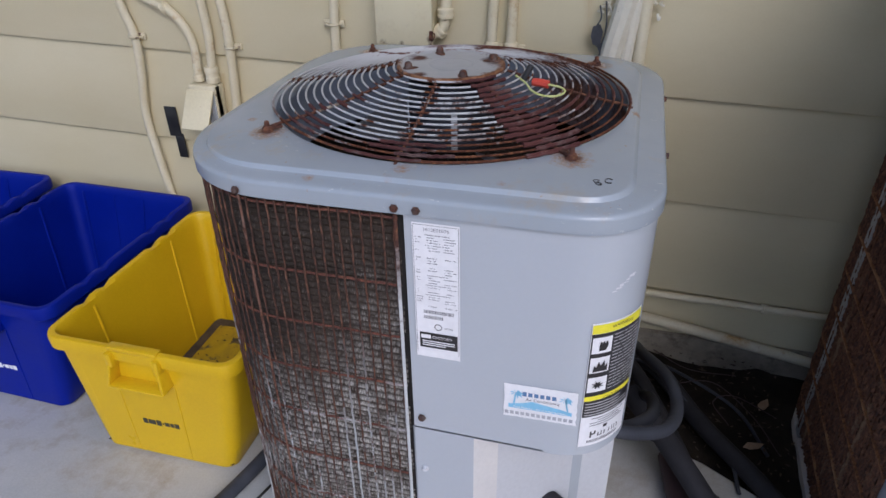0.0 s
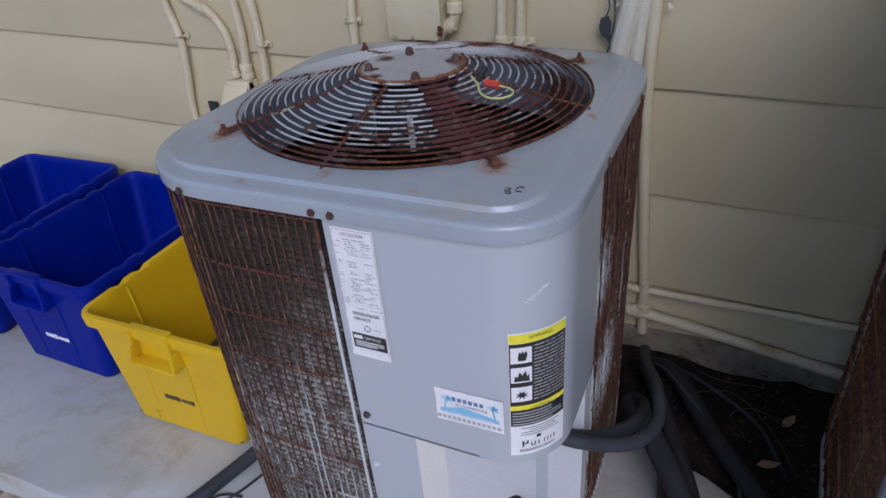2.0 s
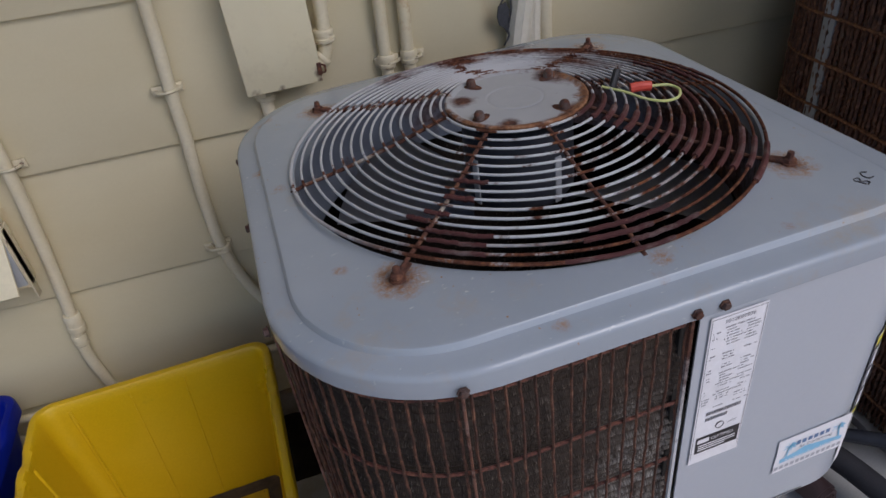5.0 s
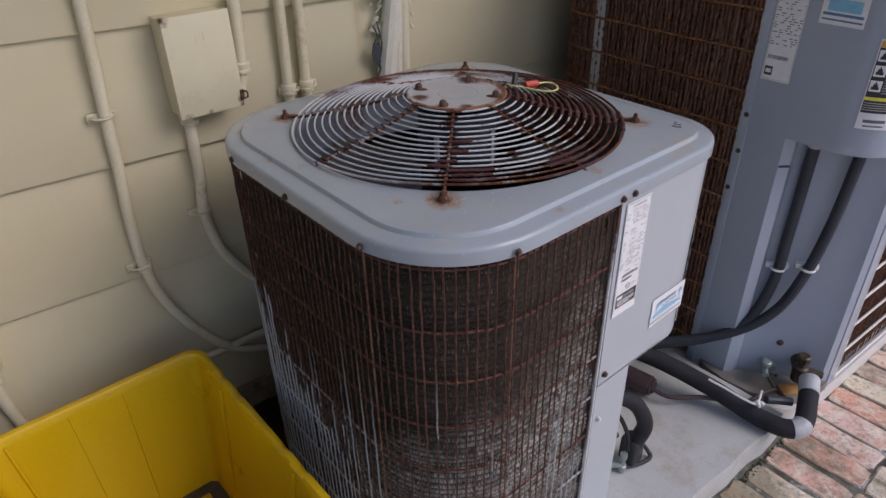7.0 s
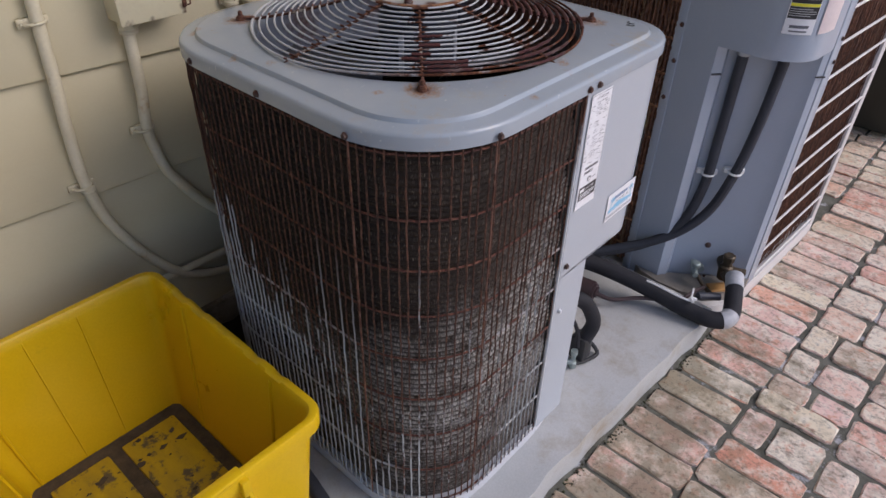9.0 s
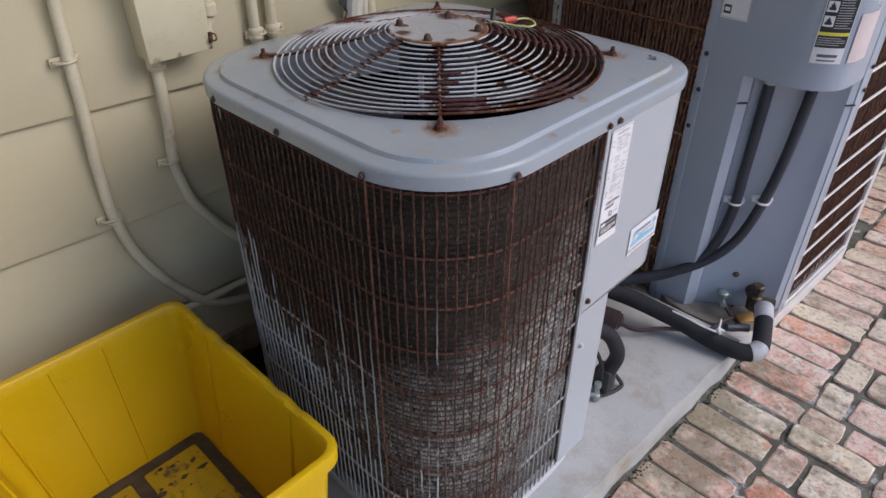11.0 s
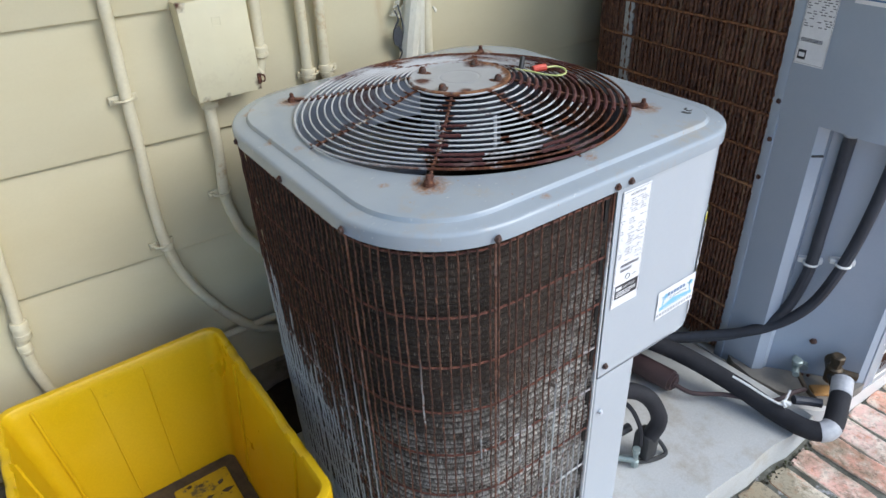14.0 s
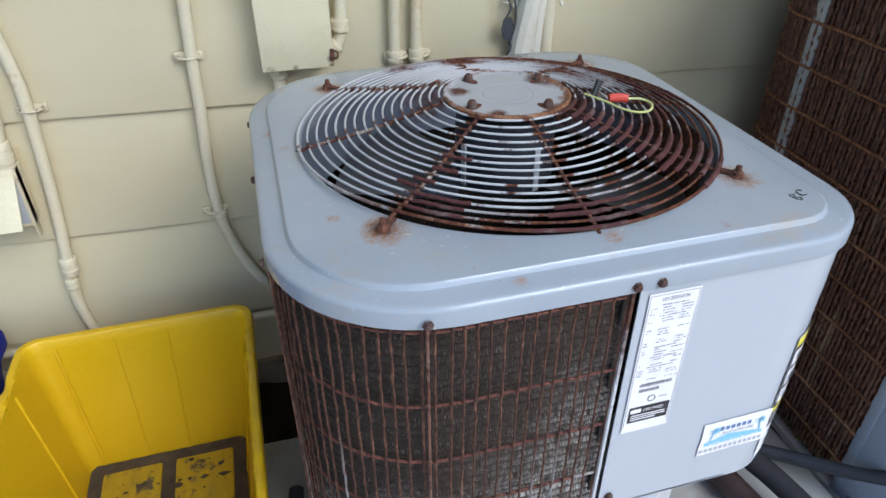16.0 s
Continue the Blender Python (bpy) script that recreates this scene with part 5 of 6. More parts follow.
put("rear_post", bm, M_OLDSTRIP, ac2, "grey upright strip dividing the coil")
bm = bmesh.new()
box(bm, -0.004, 0.012, -0.005, 0.022, 0.06, ZT - 0.03, 0.002)
put("coil_edge_strip", bm, M_PANEL2, ac2)
bm = bmesh.new()
o = rounded_outline(-0.004, X2 + 0.004, Y0 - 0.006, Y2 + 0.004, (0.11, 0.14, 0.14, 0.14))
cut = [p for p in by_angle(o, Vector((X2 / 2, 0.1, 0)), 100)]
loft(bm, [[p + Vector((0, 0, z)) for p in cut] for z in (-0.05, 0.05, 0.058)], True, True, True)
put("base_pan", bm, M_POST2, ac2, "pale base pan")
for p in ((0, 0.004, 0.908), (0, 0.004, 0.806), (0, 0.010, 0.695)):
    screw(ac2, Vector((-0.003, p[1], p[2])), (-1, 0, 0), 0.0055)
for z in (0.90, 0.835):
    screw(ac2, Vector((0.243, Y0 - 0.006, z)), (0, -1, 0), 0.005)
screw(ac2, Vector((0.1190, -0.202, 0.206)), (-0.8, -0.6, 0), 0.008)
# labels
bm = bmesh.new()
on_line(bm, line2, 0.020, 0.094, 1.010, 1.26, 0.0055)
rating2 = put("rating_label", bm, M_LABEL, ac2, "white rating plate with grey print")
rows = []
for i in range(28):
    z = 1.25 - 0.0056 * i
    s = 0.024
    while s < 0.088:
        w = rnd.uniform(0.003, 0.012)
        if rnd.random() < 0.6:
            rows.append((s, min(s + w, 0.09), z - 0.0011, z + 0.0011))
        s += w + rnd.uniform(0.002, 0.012)
rows += [(0.026 + 0.0022 * k, 0.026 + 0.0022 * k + 0.0012, 1.063, 1.072) for k in range(24)]
tagged(printed("rating_text", rating2, line2, rows, 0.006, M_INKGREY), kind="stuff")
printed("certification_block", rating2, line2, [(0.026, 0.046, 1.022, 1.044)], 0.006, M_INK)
printed("certification_mark", rating2, line2, [(0.029, 0.043, 1.028, 1.038)], 0.0064, M_LABEL)
printed("border", rating2, line2, [(0.0215, 0.0222, 1.013, 1.255), (0.0918, 0.0925, 1.013, 1.255), (0.0215, 0.0925, 1.013, 1.0137)], 0.006, M_INKGREY)
bm = bmesh.new()
on_line(bm, line2, 0.125, 0.225, 1.130, 1.215, 0.0055)
tag2 = put("dealer_sticker", bm, M_LABEL, ac2, "white dealer sticker with blue print")
printed("print_band", tag2, line2, [(0.130, 0.220, 1.150, 1.156), (0.130, 0.220, 1.139, 1.143)], 0.006, M_LABNAVY)
printed("picture_block", tag2, line2, [(0.138, 0.212, 1.160, 1.186)], 0.006, M_LABBLUE)
WA, WB = 0.265, 0.335
bm = bmesh.new()
on_line(bm, line2, WA, WB, 0.918, 1.148, 0.0055)
warn2 = put("warning_label", bm, M_LABEL, ac2, "black and orange warning label with pictograms")
printed("orange_band", warn2, line2, [(WA + 0.002, WB - 0.002, 1.128, 1.144)], 0.006, M_LABORG)
printed("yellow_band", warn2, line2, [(WA + 0.002, WB - 0.002, 0.995, 1.003)], 0.006, M_LABYEL)
for q in ((1.0035, 1.1275), (0.962, 0.9945)):
    printed("black_field", warn2, line2, [(WA + 0.002, WB - 0.002, *q)], 0.006, M_INK)
for z in (1.094, 1.056, 1.018):
    printed("pictogram_ground", warn2, line2, [(WA + 0.004, WA + 0.026, z, z + 0.028)], 0.0064, M_LABEL)
    printed("pictogram", warn2, line2, [(WA + 0.008, WA + 0.022, z + 0.005, z + 0.013), (WA + 0.010, WA + 0.019, z + 0.013, z + 0.020), (WA + 0.013, WA + 0.016, z + 0.020, z + 0.025)], 0.0068, M_INK)
tagged(printed("warning_text", warn2, line2, [(WA + 0.029, WB - rnd.uniform(0.004, 0.014), z - 0.001, z + 0.001) for z in [1.121 - 0.0066 * k for k in range(17)]] + [(WA + 0.004, WB - rnd.uniform(0.004, 0.02), z - 0.001, z + 0.001) for z in (0.988, 0.982, 0.976, 0.970)], 0.0064, M_TEXTPALE), kind="stuff")
printed("maker_bars", warn2, line2, [(WA + 0.012, WB - 0.014, 0.936, 0.944), (WA + 0.014 , WB - 0.016, 0.925, 0.929)], 0.006, M_INKGREY)
bm = bmesh.new()
on_line(bm, line2, 0.352, 0.432, 0.948, 1.066, 0.0055)
put("faded_label", bm, M_PINK, ac2, "faded pink paper label")
for ob in [warn2] + list(warn2.children):
    ob.data.transform(Matrix.Translation((0, 0, 1.152)) @ Matrix.Diagonal((1, 1, 0.89, 1)) @ Matrix.Translation((0, 0, -1.148)))
for ob in [tag2] + list(tag2.children):
    ob.data.transform(Matrix.Translation((0, 0, 0.034)))
# conduits down the recess with their straps
for name_, pts in (("conduit", [(0.062, -0.160, 0.874), (0.061, -0.159, 0.80), (0.060, -0.159, 0.60), (0.054, -0.158, 0.44), (0.03, -0.13, 0.30), (-0.02, -0.05, 0.20), (-0.14, 0.09, 0.14), (-0.30, 0.24, 0.10), (-0.40, 0.42, 0.02)]),
                   ("conduit", [(0.121, -0.250, 0.874), (0.119, -0.248, 0.80), (0.108, -0.240, 0.64), (0.090, -0.222, 0.485), (0.055, -0.185, 0.345), (0.0, -0.10, 0.24), (-0.10, 0.03, 0.175), (-0.28, 0.20, 0.13), (-0.36, 0.42, 0.02)])):
    bm = bmesh.new()
    tube(bm, pts, 0.0145, 10, 10, ridge=0.0012, pitch=0.009)
    put(name_, bm, M_FLEX, ac2, "ribbed grey flexible conduit")
for x, y, z in ((0.057, -0.158, 0.482), (0.091, -0.224, 0.498)):
    bm = bmesh.new()
    box(bm, -0.030, 0.030, 0.010, 0.026, -0.008, 0.008, 0.002, Matrix.Translation((x, y, z)) @ Matrix.Rotation(radians(-53), 4, "Z"))
    tube(bm, [Vector((x, y, z)) + 0.0175 * Vector((math.cos(a), math.sin(a), 0)) for a in [k * math.tau / 16 for k in range(16)]], 0.0035, 6, 0, True)
    put("strap", bm, M_TIE, ac2, "white pipe strap")
for (x, y, z) in ((0.062, -0.160, 0.872), (0.121, -0.250, 0.872)):
    bm = bmesh.new()
    lathe(bm, [(0.016, -0.022), (0.019, -0.02), (0.019, -0.004), (0.022, -0.002), (0.022, 0.002)], (x, y, z), 12)
    put("conduit_fitting", bm, M_PANEL, ac2)
for (x, y, z) in ((0.012, -0.119, 0.797), (0.203, -0.327, 0.80)):
    bm = bmesh.new()
    box(bm, -0.014, 0.014, -0.003, 0.003, -0.002, 0.002, 0, Matrix.Translation((x, y, z)) @ Matrix.Rotation(radians(-40), 4, "Z"))
    put("slot", bm, M_INK, ac2)
# service valves low on the recessed panel
bm = bmesh.new()
lathe(bm, [(0.014, -0.040), (0.021, -0.036), (0.023, -0.02), (0.023, 0.012), (0.017, 0.018), (0.015, 0.034), (0.0195, 0.036), (0.0195, 0.054), (0.015, 0.058)], (0.117, -0.281, 0.150), 8)
rod(bm, (0.117, -0.281, 0.152), (0.16, -0.250, 0.152), 0.021, 12)
rod(bm, (0.120, -0.290, 0.152), (0.145, -0.335, 0.150), 0.012, 10)
rod(bm, (0.110, -0.285, 0.140), (0.066, -0.318, 0.152), 0.017, 10)
put("suction_valve", bm, M_BRASS, ac2, "dark tarnished brass service valve")
bm = bmesh.new()
lathe(bm, [(0.006, -0.022), (0.009, -0.018), (0.009, 0.0), (0.006, 0.003), (0.006, 0.010), (0.0145, 0.014), (0.0155, 0.018), (0.0155, 0.027), (0.011, 0.030)], (0.057, -0.205, 0.138), 10)
rod(bm, (0.10, -0.178, 0.135), (0.032, -0.222, 0.135), 0.0095, 8)
rod(bm, (0.100, -0.205, 0.128), (0.085, -0.215, 0.128), 0.012, 8)
put("liquid_valve", bm, M_VERDI, ac2, "greenish corroded service valve")
bm = bmesh.new()
tube(bm, [(0.052, -0.215, 0.130), (0.040, -0.250, 0.110), (0.028, -0.285, 0.102), (0.010, -0.315, 0.112)], 0.0065, 8, 6)
put("valve_tube", bm, M_BRASS, ac2, "dark copper tube")
bm = bmesh.new()
lip = [Vector((x, y, 0)) for x, y in ((0.004, -0.02), (-0.022, -0.06), (-0.030, -0.13), (-0.012, -0.21), (0.030, -0.275), (0.085, -0.318), (0.150, -0.336), (0.21, -0.336), (0.19, -0.305), (0.06, -0.135), (0.006, -0.10))]
loft(bm, [[p + Vector((0, 0, z + 0.006 * math.sin(k * 1.3))) for k, p in enumerate(lip)] for z in (0.055, 0.088)], True, True, True)
put("pan_lip", bm, M_PANLIP, ac2, "rust-brown base pan edge with an orange stain")
bm = bmesh.new()
box(bm, -0.034, 0.034, -0.020, 0.020, 0.0865, 0.0985, 0.005, Matrix.Translation((0.085, -0.285, 0)) @ Matrix.Rotation(radians(-38), 4, "Z"))
put("rusted_corner", bm, M_COPPER, ac2, "orange rust-stained corner of the pan")
for x, y, z in ((0.086, -0.213, 0.106), (0.096, -0.226, 0.106), (0.150, -0.297, 0.110)):
    screw(ac2, Vector((x - 0.004, y - 0.003, z)), (-0.8, -0.6, 0), 0.004)
ac2.matrix_basis = pose(0.858, -0.19, 0.0, 0, 0, -3.0)


# ---------- pipes and cables between the units ----------
def pipe_thing(name, pts, r, material, label, category, ridge=0.0, n=12):
    bm = bmesh.new()
    tube(bm, pts, r, n, 10, ridge=ridge, pitch=0.009)
    return tagged(put(name, bm, material), label, category)


suction = thing("insulated_pipe", (0.72, -0.4, 0.14), "black foam-insulated refrigerant pipe with silver tape bands", "pipe")
SUC = [(0.42, 0.18, 0.25), (0.53, 0.02, 0.225), (0.638, -0.16, 0.186), (0.690, -0.33, 0.152), (0.710, -0.46, 0.126), (0.727, -0.545, 0.122), (0.765, -0.578, 0.130), (0.845, -0.552, 0.152), (0.918, -0.520, 0.168)]
bm = bmesh.new()
tube(bm, SUC, 0.0268, 14, 10)
put("foam_sleeve", bm, M_FOAM, suction)
line = smooth_path(SUC, 10)
for a, b in ((54, 62), (73, 81)):
    bm = bmesh.new()
    tube(bm, line[a:b], 0.0282, 14, 0)
    put("tape_band", bm, M_TAPE, suction, "silver tape band")
bm = bmesh.new()
tube(bm, [(0.672, -0.335, 0.192), (0.680, -0.380, 0.186), (0.690, -0.435, 0.176), (0.706, -0.470, 0.168), (0.735, -0.462, 0.160), (0.790, -0.445, 0.150)], 0.0032, 6, 6)
tube(bm, [(0.700, -0.480, 0.170), (0.712, -0.466, 0.174), (0.722, -0.482, 0.168)], 0.0045, 6, 4)
put("cable_tie", bm, M_TIE, suction, "white plastic tie")

bm = bmesh.new()
tube(bm, [(0.765, -0.470, 0.150), (0.800, -0.495, 0.142), (0.822, -0.520, 0.140)], 0.0125, 10, 4)
put("taped_connector", bm, M_FLEX, suction, "dark grey taped joint")
drier = thing("filter_drier", (0.59, -0.1, 0.13), "brown painted filter drier cylinder with thin liquid line", "pipe")
bm = bmesh.new()
for reach, rr in ((0.0, 0.032), (0.009, 0.027), (0.015, 0.018)):
    tube(bm, [(0.537, 0.10, 0.130), (0.585 + reach * 0.17, -0.205 - reach, 0.128)], rr, 16, 0)
put("shell", bm, M_DRIER, drier)
bm = bmesh.new()
tube(bm, [(0.580, -0.215, 0.128), (0.598, -0.27, 0.122), (0.66, -0.33, 0.125), (0.74, -0.42, 0.12), (0.82, -0.445, 0.125), (0.86, -0.455, 0.12)], 0.0065, 8, 8)
put("liquid_line", bm, M_DRIER, drier)

pipe_thing("flexible_conduit", [(0.30, -0.26, 0.590), (0.335, -0.250, 0.548), (0.395, -0.220, 0.510), (0.468, -0.150, 0.464), (0.500, -0.050, 0.432), (0.485, 0.05, 0.425), (0.44, 0.20, 0.36), (0.42, 0.38, 0.24), (0.42, 0.50, 0.03)], 0.0130, M_FLEX, "ribbed grey flexible conduit leaving the panel's underside", "conduit", 0.0012)
pipe_thing("flexible_conduit", [(0.28, -0.24, 0.590), (0.31, -0.235, 0.535), (0.39, -0.17, 0.470), (0.45, -0.06, 0.41), (0.46, 0.08, 0.33), (0.44, 0.25, 0.18), (0.43, 0.40, 0.03)], 0.0135, M_FLEX, "ribbed grey flexible conduit leaving the panel's underside", "conduit", 0.0012)
for pts, r in (([(0.37, 0.54, 0.03), (0.42, 0.44, 0.13), (0.50, 0.26, 0.14), (0.58, 0.08, 0.115), (0.61, -0.02, 0.112)], 0.020), ([(0.42, 0.57, 0.03), (0.50, 0.46, 0.11), (0.62, 0.27, 0.10), (0.72, 0.12, 0.112), (0.80, 0.02, 0.10)], 0.024)):
    pipe_thing("black_hose", pts, r, M_FOAM, "black insulated hose lying over the soil behind the machine", "hose")
for pts in ([(0.40, 0.55, 0.03), (0.47, 0.45, 0.13), (0.60, 0.30, 0.12), (0.68, 0.18, 0.11), (0.70, 0.05, 0.10)], [(0.46, 0.59, 0.03), (0.56, 0.47, 0.10), (0.72, 0.36, 0.09), (0.80, 0.24, 0.05)]):
    pipe_thing("grey_cable", pts, 0.0048, M_FLEX, "thin grey cable lying over the soil", "cable")
for pts in ([(0.55, 0.42, 0.09), (0.66, 0.42, 0.12), (0.76, 0.33, 0.10), (0.82, 0.22, 0.08)], [(0.70, 0.30, 0.08), (0.66, 0.36, 0.10), (0.72, 0.40, 0.10), (0.83, 0.36, 0.08)], [(0.50, 0.58, 0.08), (0.60, 0.50, 0.09), (0.74, 0.52, 0.075)]):
    pipe_thing("dry_vine", pts, 0.0016, M_DRIER, "thin dry brown vine on the soil", "vine", n=5)

valve = thing("line_set", (0.33, -0.29, 0.09), "black hose and small service valve at the recessed corner", "hose")
bm = bmesh.new()
tube(bm, [(0.255, -0.258, 0.330), (0.295, -0.286, 0.328), (0.326, -0.311, 0.304), (0.345, -0.328, 0.262), (0.350, -0.335, 0.222), (0.335, -0.325, 0.170)], 0.021, 12, 8)
tube(bm, [(0.262, -0.250, 0.30), (0.290, -0.285, 0.275), (0.303, -0.315, 0.22), (0.305, -0.325, 0.16)], 0.006, 8, 6)
put("foam_sleeve", bm, M_FOAM, valve)
bm = bmesh.new()
box(bm, 0.310, 0.358, -0.345, -0.292, 0.100, 0.186, 0.012)
rod(bm, (0.24, -0.27, 0.18), (0.31, -0.28, 0.185), 0.012)
put("taped_joint", bm, M_BLACKTAPE, valve)
bm = bmesh.new()
lathe(bm, [(0.008, 0.0), (0.011, 0.003), (0.011, 0.022), (0.007, 0.025), (0.007, 0.05), (0.010, 0.052), (0.010, 0.066)], (0.290, -0.325, 0.092), 10)
rod(bm, (0.24, -0.27, 0.115), (0.290, -0.325, 0.115), 0.009)
put("valve_body", bm, M_VERDI, valve, "greenish corroded service valve")
bm = bmesh.new()
tube(bm, [(0.298, -0.325, 0.102), (0.33, -0.342, 0.099), (0.38, -0.352, 0.097), (0.385, -0.335, 0.115), (0.372, -0.315, 0.14)], 0.006, 8, 6)
put("small_tube", bm, M_BLACKTAPE, valve)

pipe_thing("drain_hose", [(-0.60, -0.52, 0.108), (-0.555, -0.43, 0.110), (-0.515, -0.31, 0.110), (-0.48, -0.18, 0.110), (-0.45, -0.02, 0.110), (-0.43, 0.15, 0.110)], 0.018, M_FLEX, "dark grey drain hose lying on the concrete pad", "hose")
bm = bmesh.new()
for pts in ([(-0.55, -0.50, 0.095), (-0.50, -0.40, 0.095), (-0.45, -0.30, 0.096), (-0.42, -0.2, 0.095)], [(-0.58, -0.44, 0.095), (-0.50, -0.34, 0.096), (-0.44, -0.32, 0.095)]):
    tube(bm, pts, 0.0035, 6, 6)
tagged(put("black_cable", bm, M_BLACKTAPE), "thin black cables on the concrete beside the machine", "cable")


# ---------- conduits and boxes on the wall ----------
def strap(parent, x, z, y=0.62, w=0.062, material=None):
    bm = bmesh.new()
    box(bm, x - w / 2, x + w / 2, 0.612, 0.621, z - 0.010, z + 0.010, 0.002)
    tube(bm, [(x + 0.0205 * math.cos(a), 0.6085 - 0.0175 * math.sin(a), z) for a in [math.pi * k / 8 for k in range(9)]], 0.0035, 6, 0)
    box(bm, x - w / 2 + 0.004, x - w / 2 + 0.012, 0.607, 0.613, z - 0.004, z + 0.004, 0.001)
    box(bm, x + w / 2 - 0.012, x + w / 2 - 0.004, 0.607, 0.613, z - 0.004, z + 0.004, 0.001)
    return put("strap", bm, material or M_STRAPRUST, parent, "painted strap with rust stains")


def wall_conduit(xz, straps=(), r=0.0135, couplings=(), y=0.6065, ends=None, ridge=0.0):
    th = thing("conduit", (xz[-1][0], y, xz[-1][1]), "cream painted conduit strapped to the siding wall", "conduit", "conduits on the wall")
    bm = bmesh.new()
    pts = [(p[0], p[2] if len(p) > 2 else y, p[1]) for p in xz]
    tube(bm, pts, r, 12, 8, ridge=ridge, pitch=0.008)
    put("pipe", bm, M_CONDUIT, th)
    for x, z in straps:
        strap(th, x, z)
    for x, z, rr, h, dx in couplings:
        bm = bmesh.new()
        lathe(bm, [(rr * 0.9, -h / 2), (rr, -h / 2 + 0.003), (rr, -h * 0.15), (rr * 0.93, -h * 0.12), (rr * 0.93, h * 0.12), (rr, h * 0.15), (rr, h / 2 - 0.003), (rr * 0.9, h / 2)], (0, 0, 0), 14)
        bm.transform(Matrix.Translation((x, y, z)) @ Matrix.Rotation(dx, 4, "Y"))
        put("coupling", bm, M_CONDUIT, th)
        bm = bmesh.new()
        lathe(bm, [(rr * 0.95, -0.0012), (rr * 1.012, -0.001), (rr * 1.012, 0.001), (rr * 0.95, 0.0012)], (0, 0, -h / 2 + 0.003), 14)
        bm.transform(Matrix.Translation((x, y, z)) @ Matrix.Rotation(dx, 4, "Y"))
        put("rusted_collar", bm, M_STRAPRUST, th, "rust line at the coupling")
    return th


wall_conduit([(-1.215, 1.24), (-1.205, 1.185), (-1.194, 1.068), (-1.170, 0.963), (-1.180, 0.852), (-1.202, 0.714), (-1.195, 0.568), (-1.180, 0.42), (-1.15, 0.28), (-1.08, 0.20)], [(-1.168, 0.965)], couplings=[(-1.207, 1.205, 0.020, 0.035, 0)])
wall_conduit([(-1.142, 1.24), (-1.142, 1.18), (-1.120, 1.095), (-1.022, 1.046), (-0.970, 0.965), (-0.972, 0.845)], [], couplings=[(-1.04, 1.056, 0.018, 0.02, 1.05), (-0.972, 0.850, 0.018, 0.02, 0)])
wall_conduit([(-0.939, 1.24), (-0.936, 1.19), (-0.918, 1.113), (-0.909, 0.98), (-0.925, 0.845)], [], couplings=[(-0.923, 0.862, 0.021, 0.05, 0), (-0.938, 1.20, 0.019, 0.03, 0)])
wall_conduit([(-0.872, 1.24), (-0.868, 1.185), (-0.847, 1.063), (-0.844, 0.945), (-0.858, 0.75), (-0.878, 0.569), (-0.888, 0.50), (-0.885, 0.40), (-0.85, 0.26), (-0.74, 0.16)], [(-0.838, 0.950)], couplings=[(-0.879, 0.552, 0.020, 0.05, 0.08), (-0.870, 1.20, 0.019, 0.03, 0), (-0.887, 0.50, 0.0165, 0.03, 0)])
wall_conduit([(-0.470, 1.55), (-0.485, 1.21), (-0.496, 1.036), (-0.501, 0.917), (-0.510, 0.781), (-0.509, 0.644), (-0.478, 0.51), (-0.405, 0.369), (-0.312, 0.268), (-0.15, 0.215), (0.05, 0.20)], [(-0.502, 1.032), (-0.517, 0.648)], couplings=[(-0.508, 0.640, 0.0165, 0.02, 0)])
wall_conduit([(-0.317, 1.0), (-0.319, 0.953), (-0.323, 0.838), (-0.333, 0.735), (-0.321, 0.653), (-0.295, 0.58), (-0.20, 0.44), (-0.06, 0.32), (0.1, 0.27)], [(-0.340, 0.738)], couplings=[(-0.317, 0.985, 0.021, 0.035, 0)], ridge=0.0008)
th = wall_conduit([(-0.158, 1.6, 0.595), (-0.163, 1.21, 0.595), (-0.170, 1.085, 0.595), (-0.176, 1.045, 0.594), (-0.190, 1.026, 0.592), (-0.212, 1.022, 0.59)], [], y=0.595, couplings=[(-0.171, 1.078, 0.022, 0.028, 0), (-0.187, 1.030, 0.020, 0.022, 0.9)], r=0.0145)
for x in (-0.045, 0.007):
    wall_conduit([(x + 0.004, 1.6), (x + 0.003, 1.2), (x - 0.003, 0.99), (x, 0.8), (x, 0.35)], [(x + 0.004, 0.99)], couplings=[(x - 0.002, 0.992, 0.019, 0.03, 0)])
wall_conduit([(0.341, 1.22), (0.337, 1.12), (0.336, 0.86), (0.358, 0.50), (0.377, 0.27), (0.382, 0.12)], [], r=0.0155, couplings=[(0.380, 0.215, 0.021, 0.03, 0)])
wall_conduit([(-2.4, 0.352), (-1.2, 0.318), (0.0, 0.288), (0.4, 0.276), (0.79, 0.272), (1.5, 0.262)], [], r=0.011, couplings=[(0.787, 0.272, 0.0155, 0.016, 1.57), (-0.6, 0.3025, 0.0155, 0.016, 1.57)])
wall_conduit([(0.33, 0.200), (0.36, 0.194), (0.586, 0.162), (0.903, 0.109), (1.4, 0.03)], [], r=0.0165, couplings=[(0.352, 0.195, 0.022, 0.03, 1.45)])


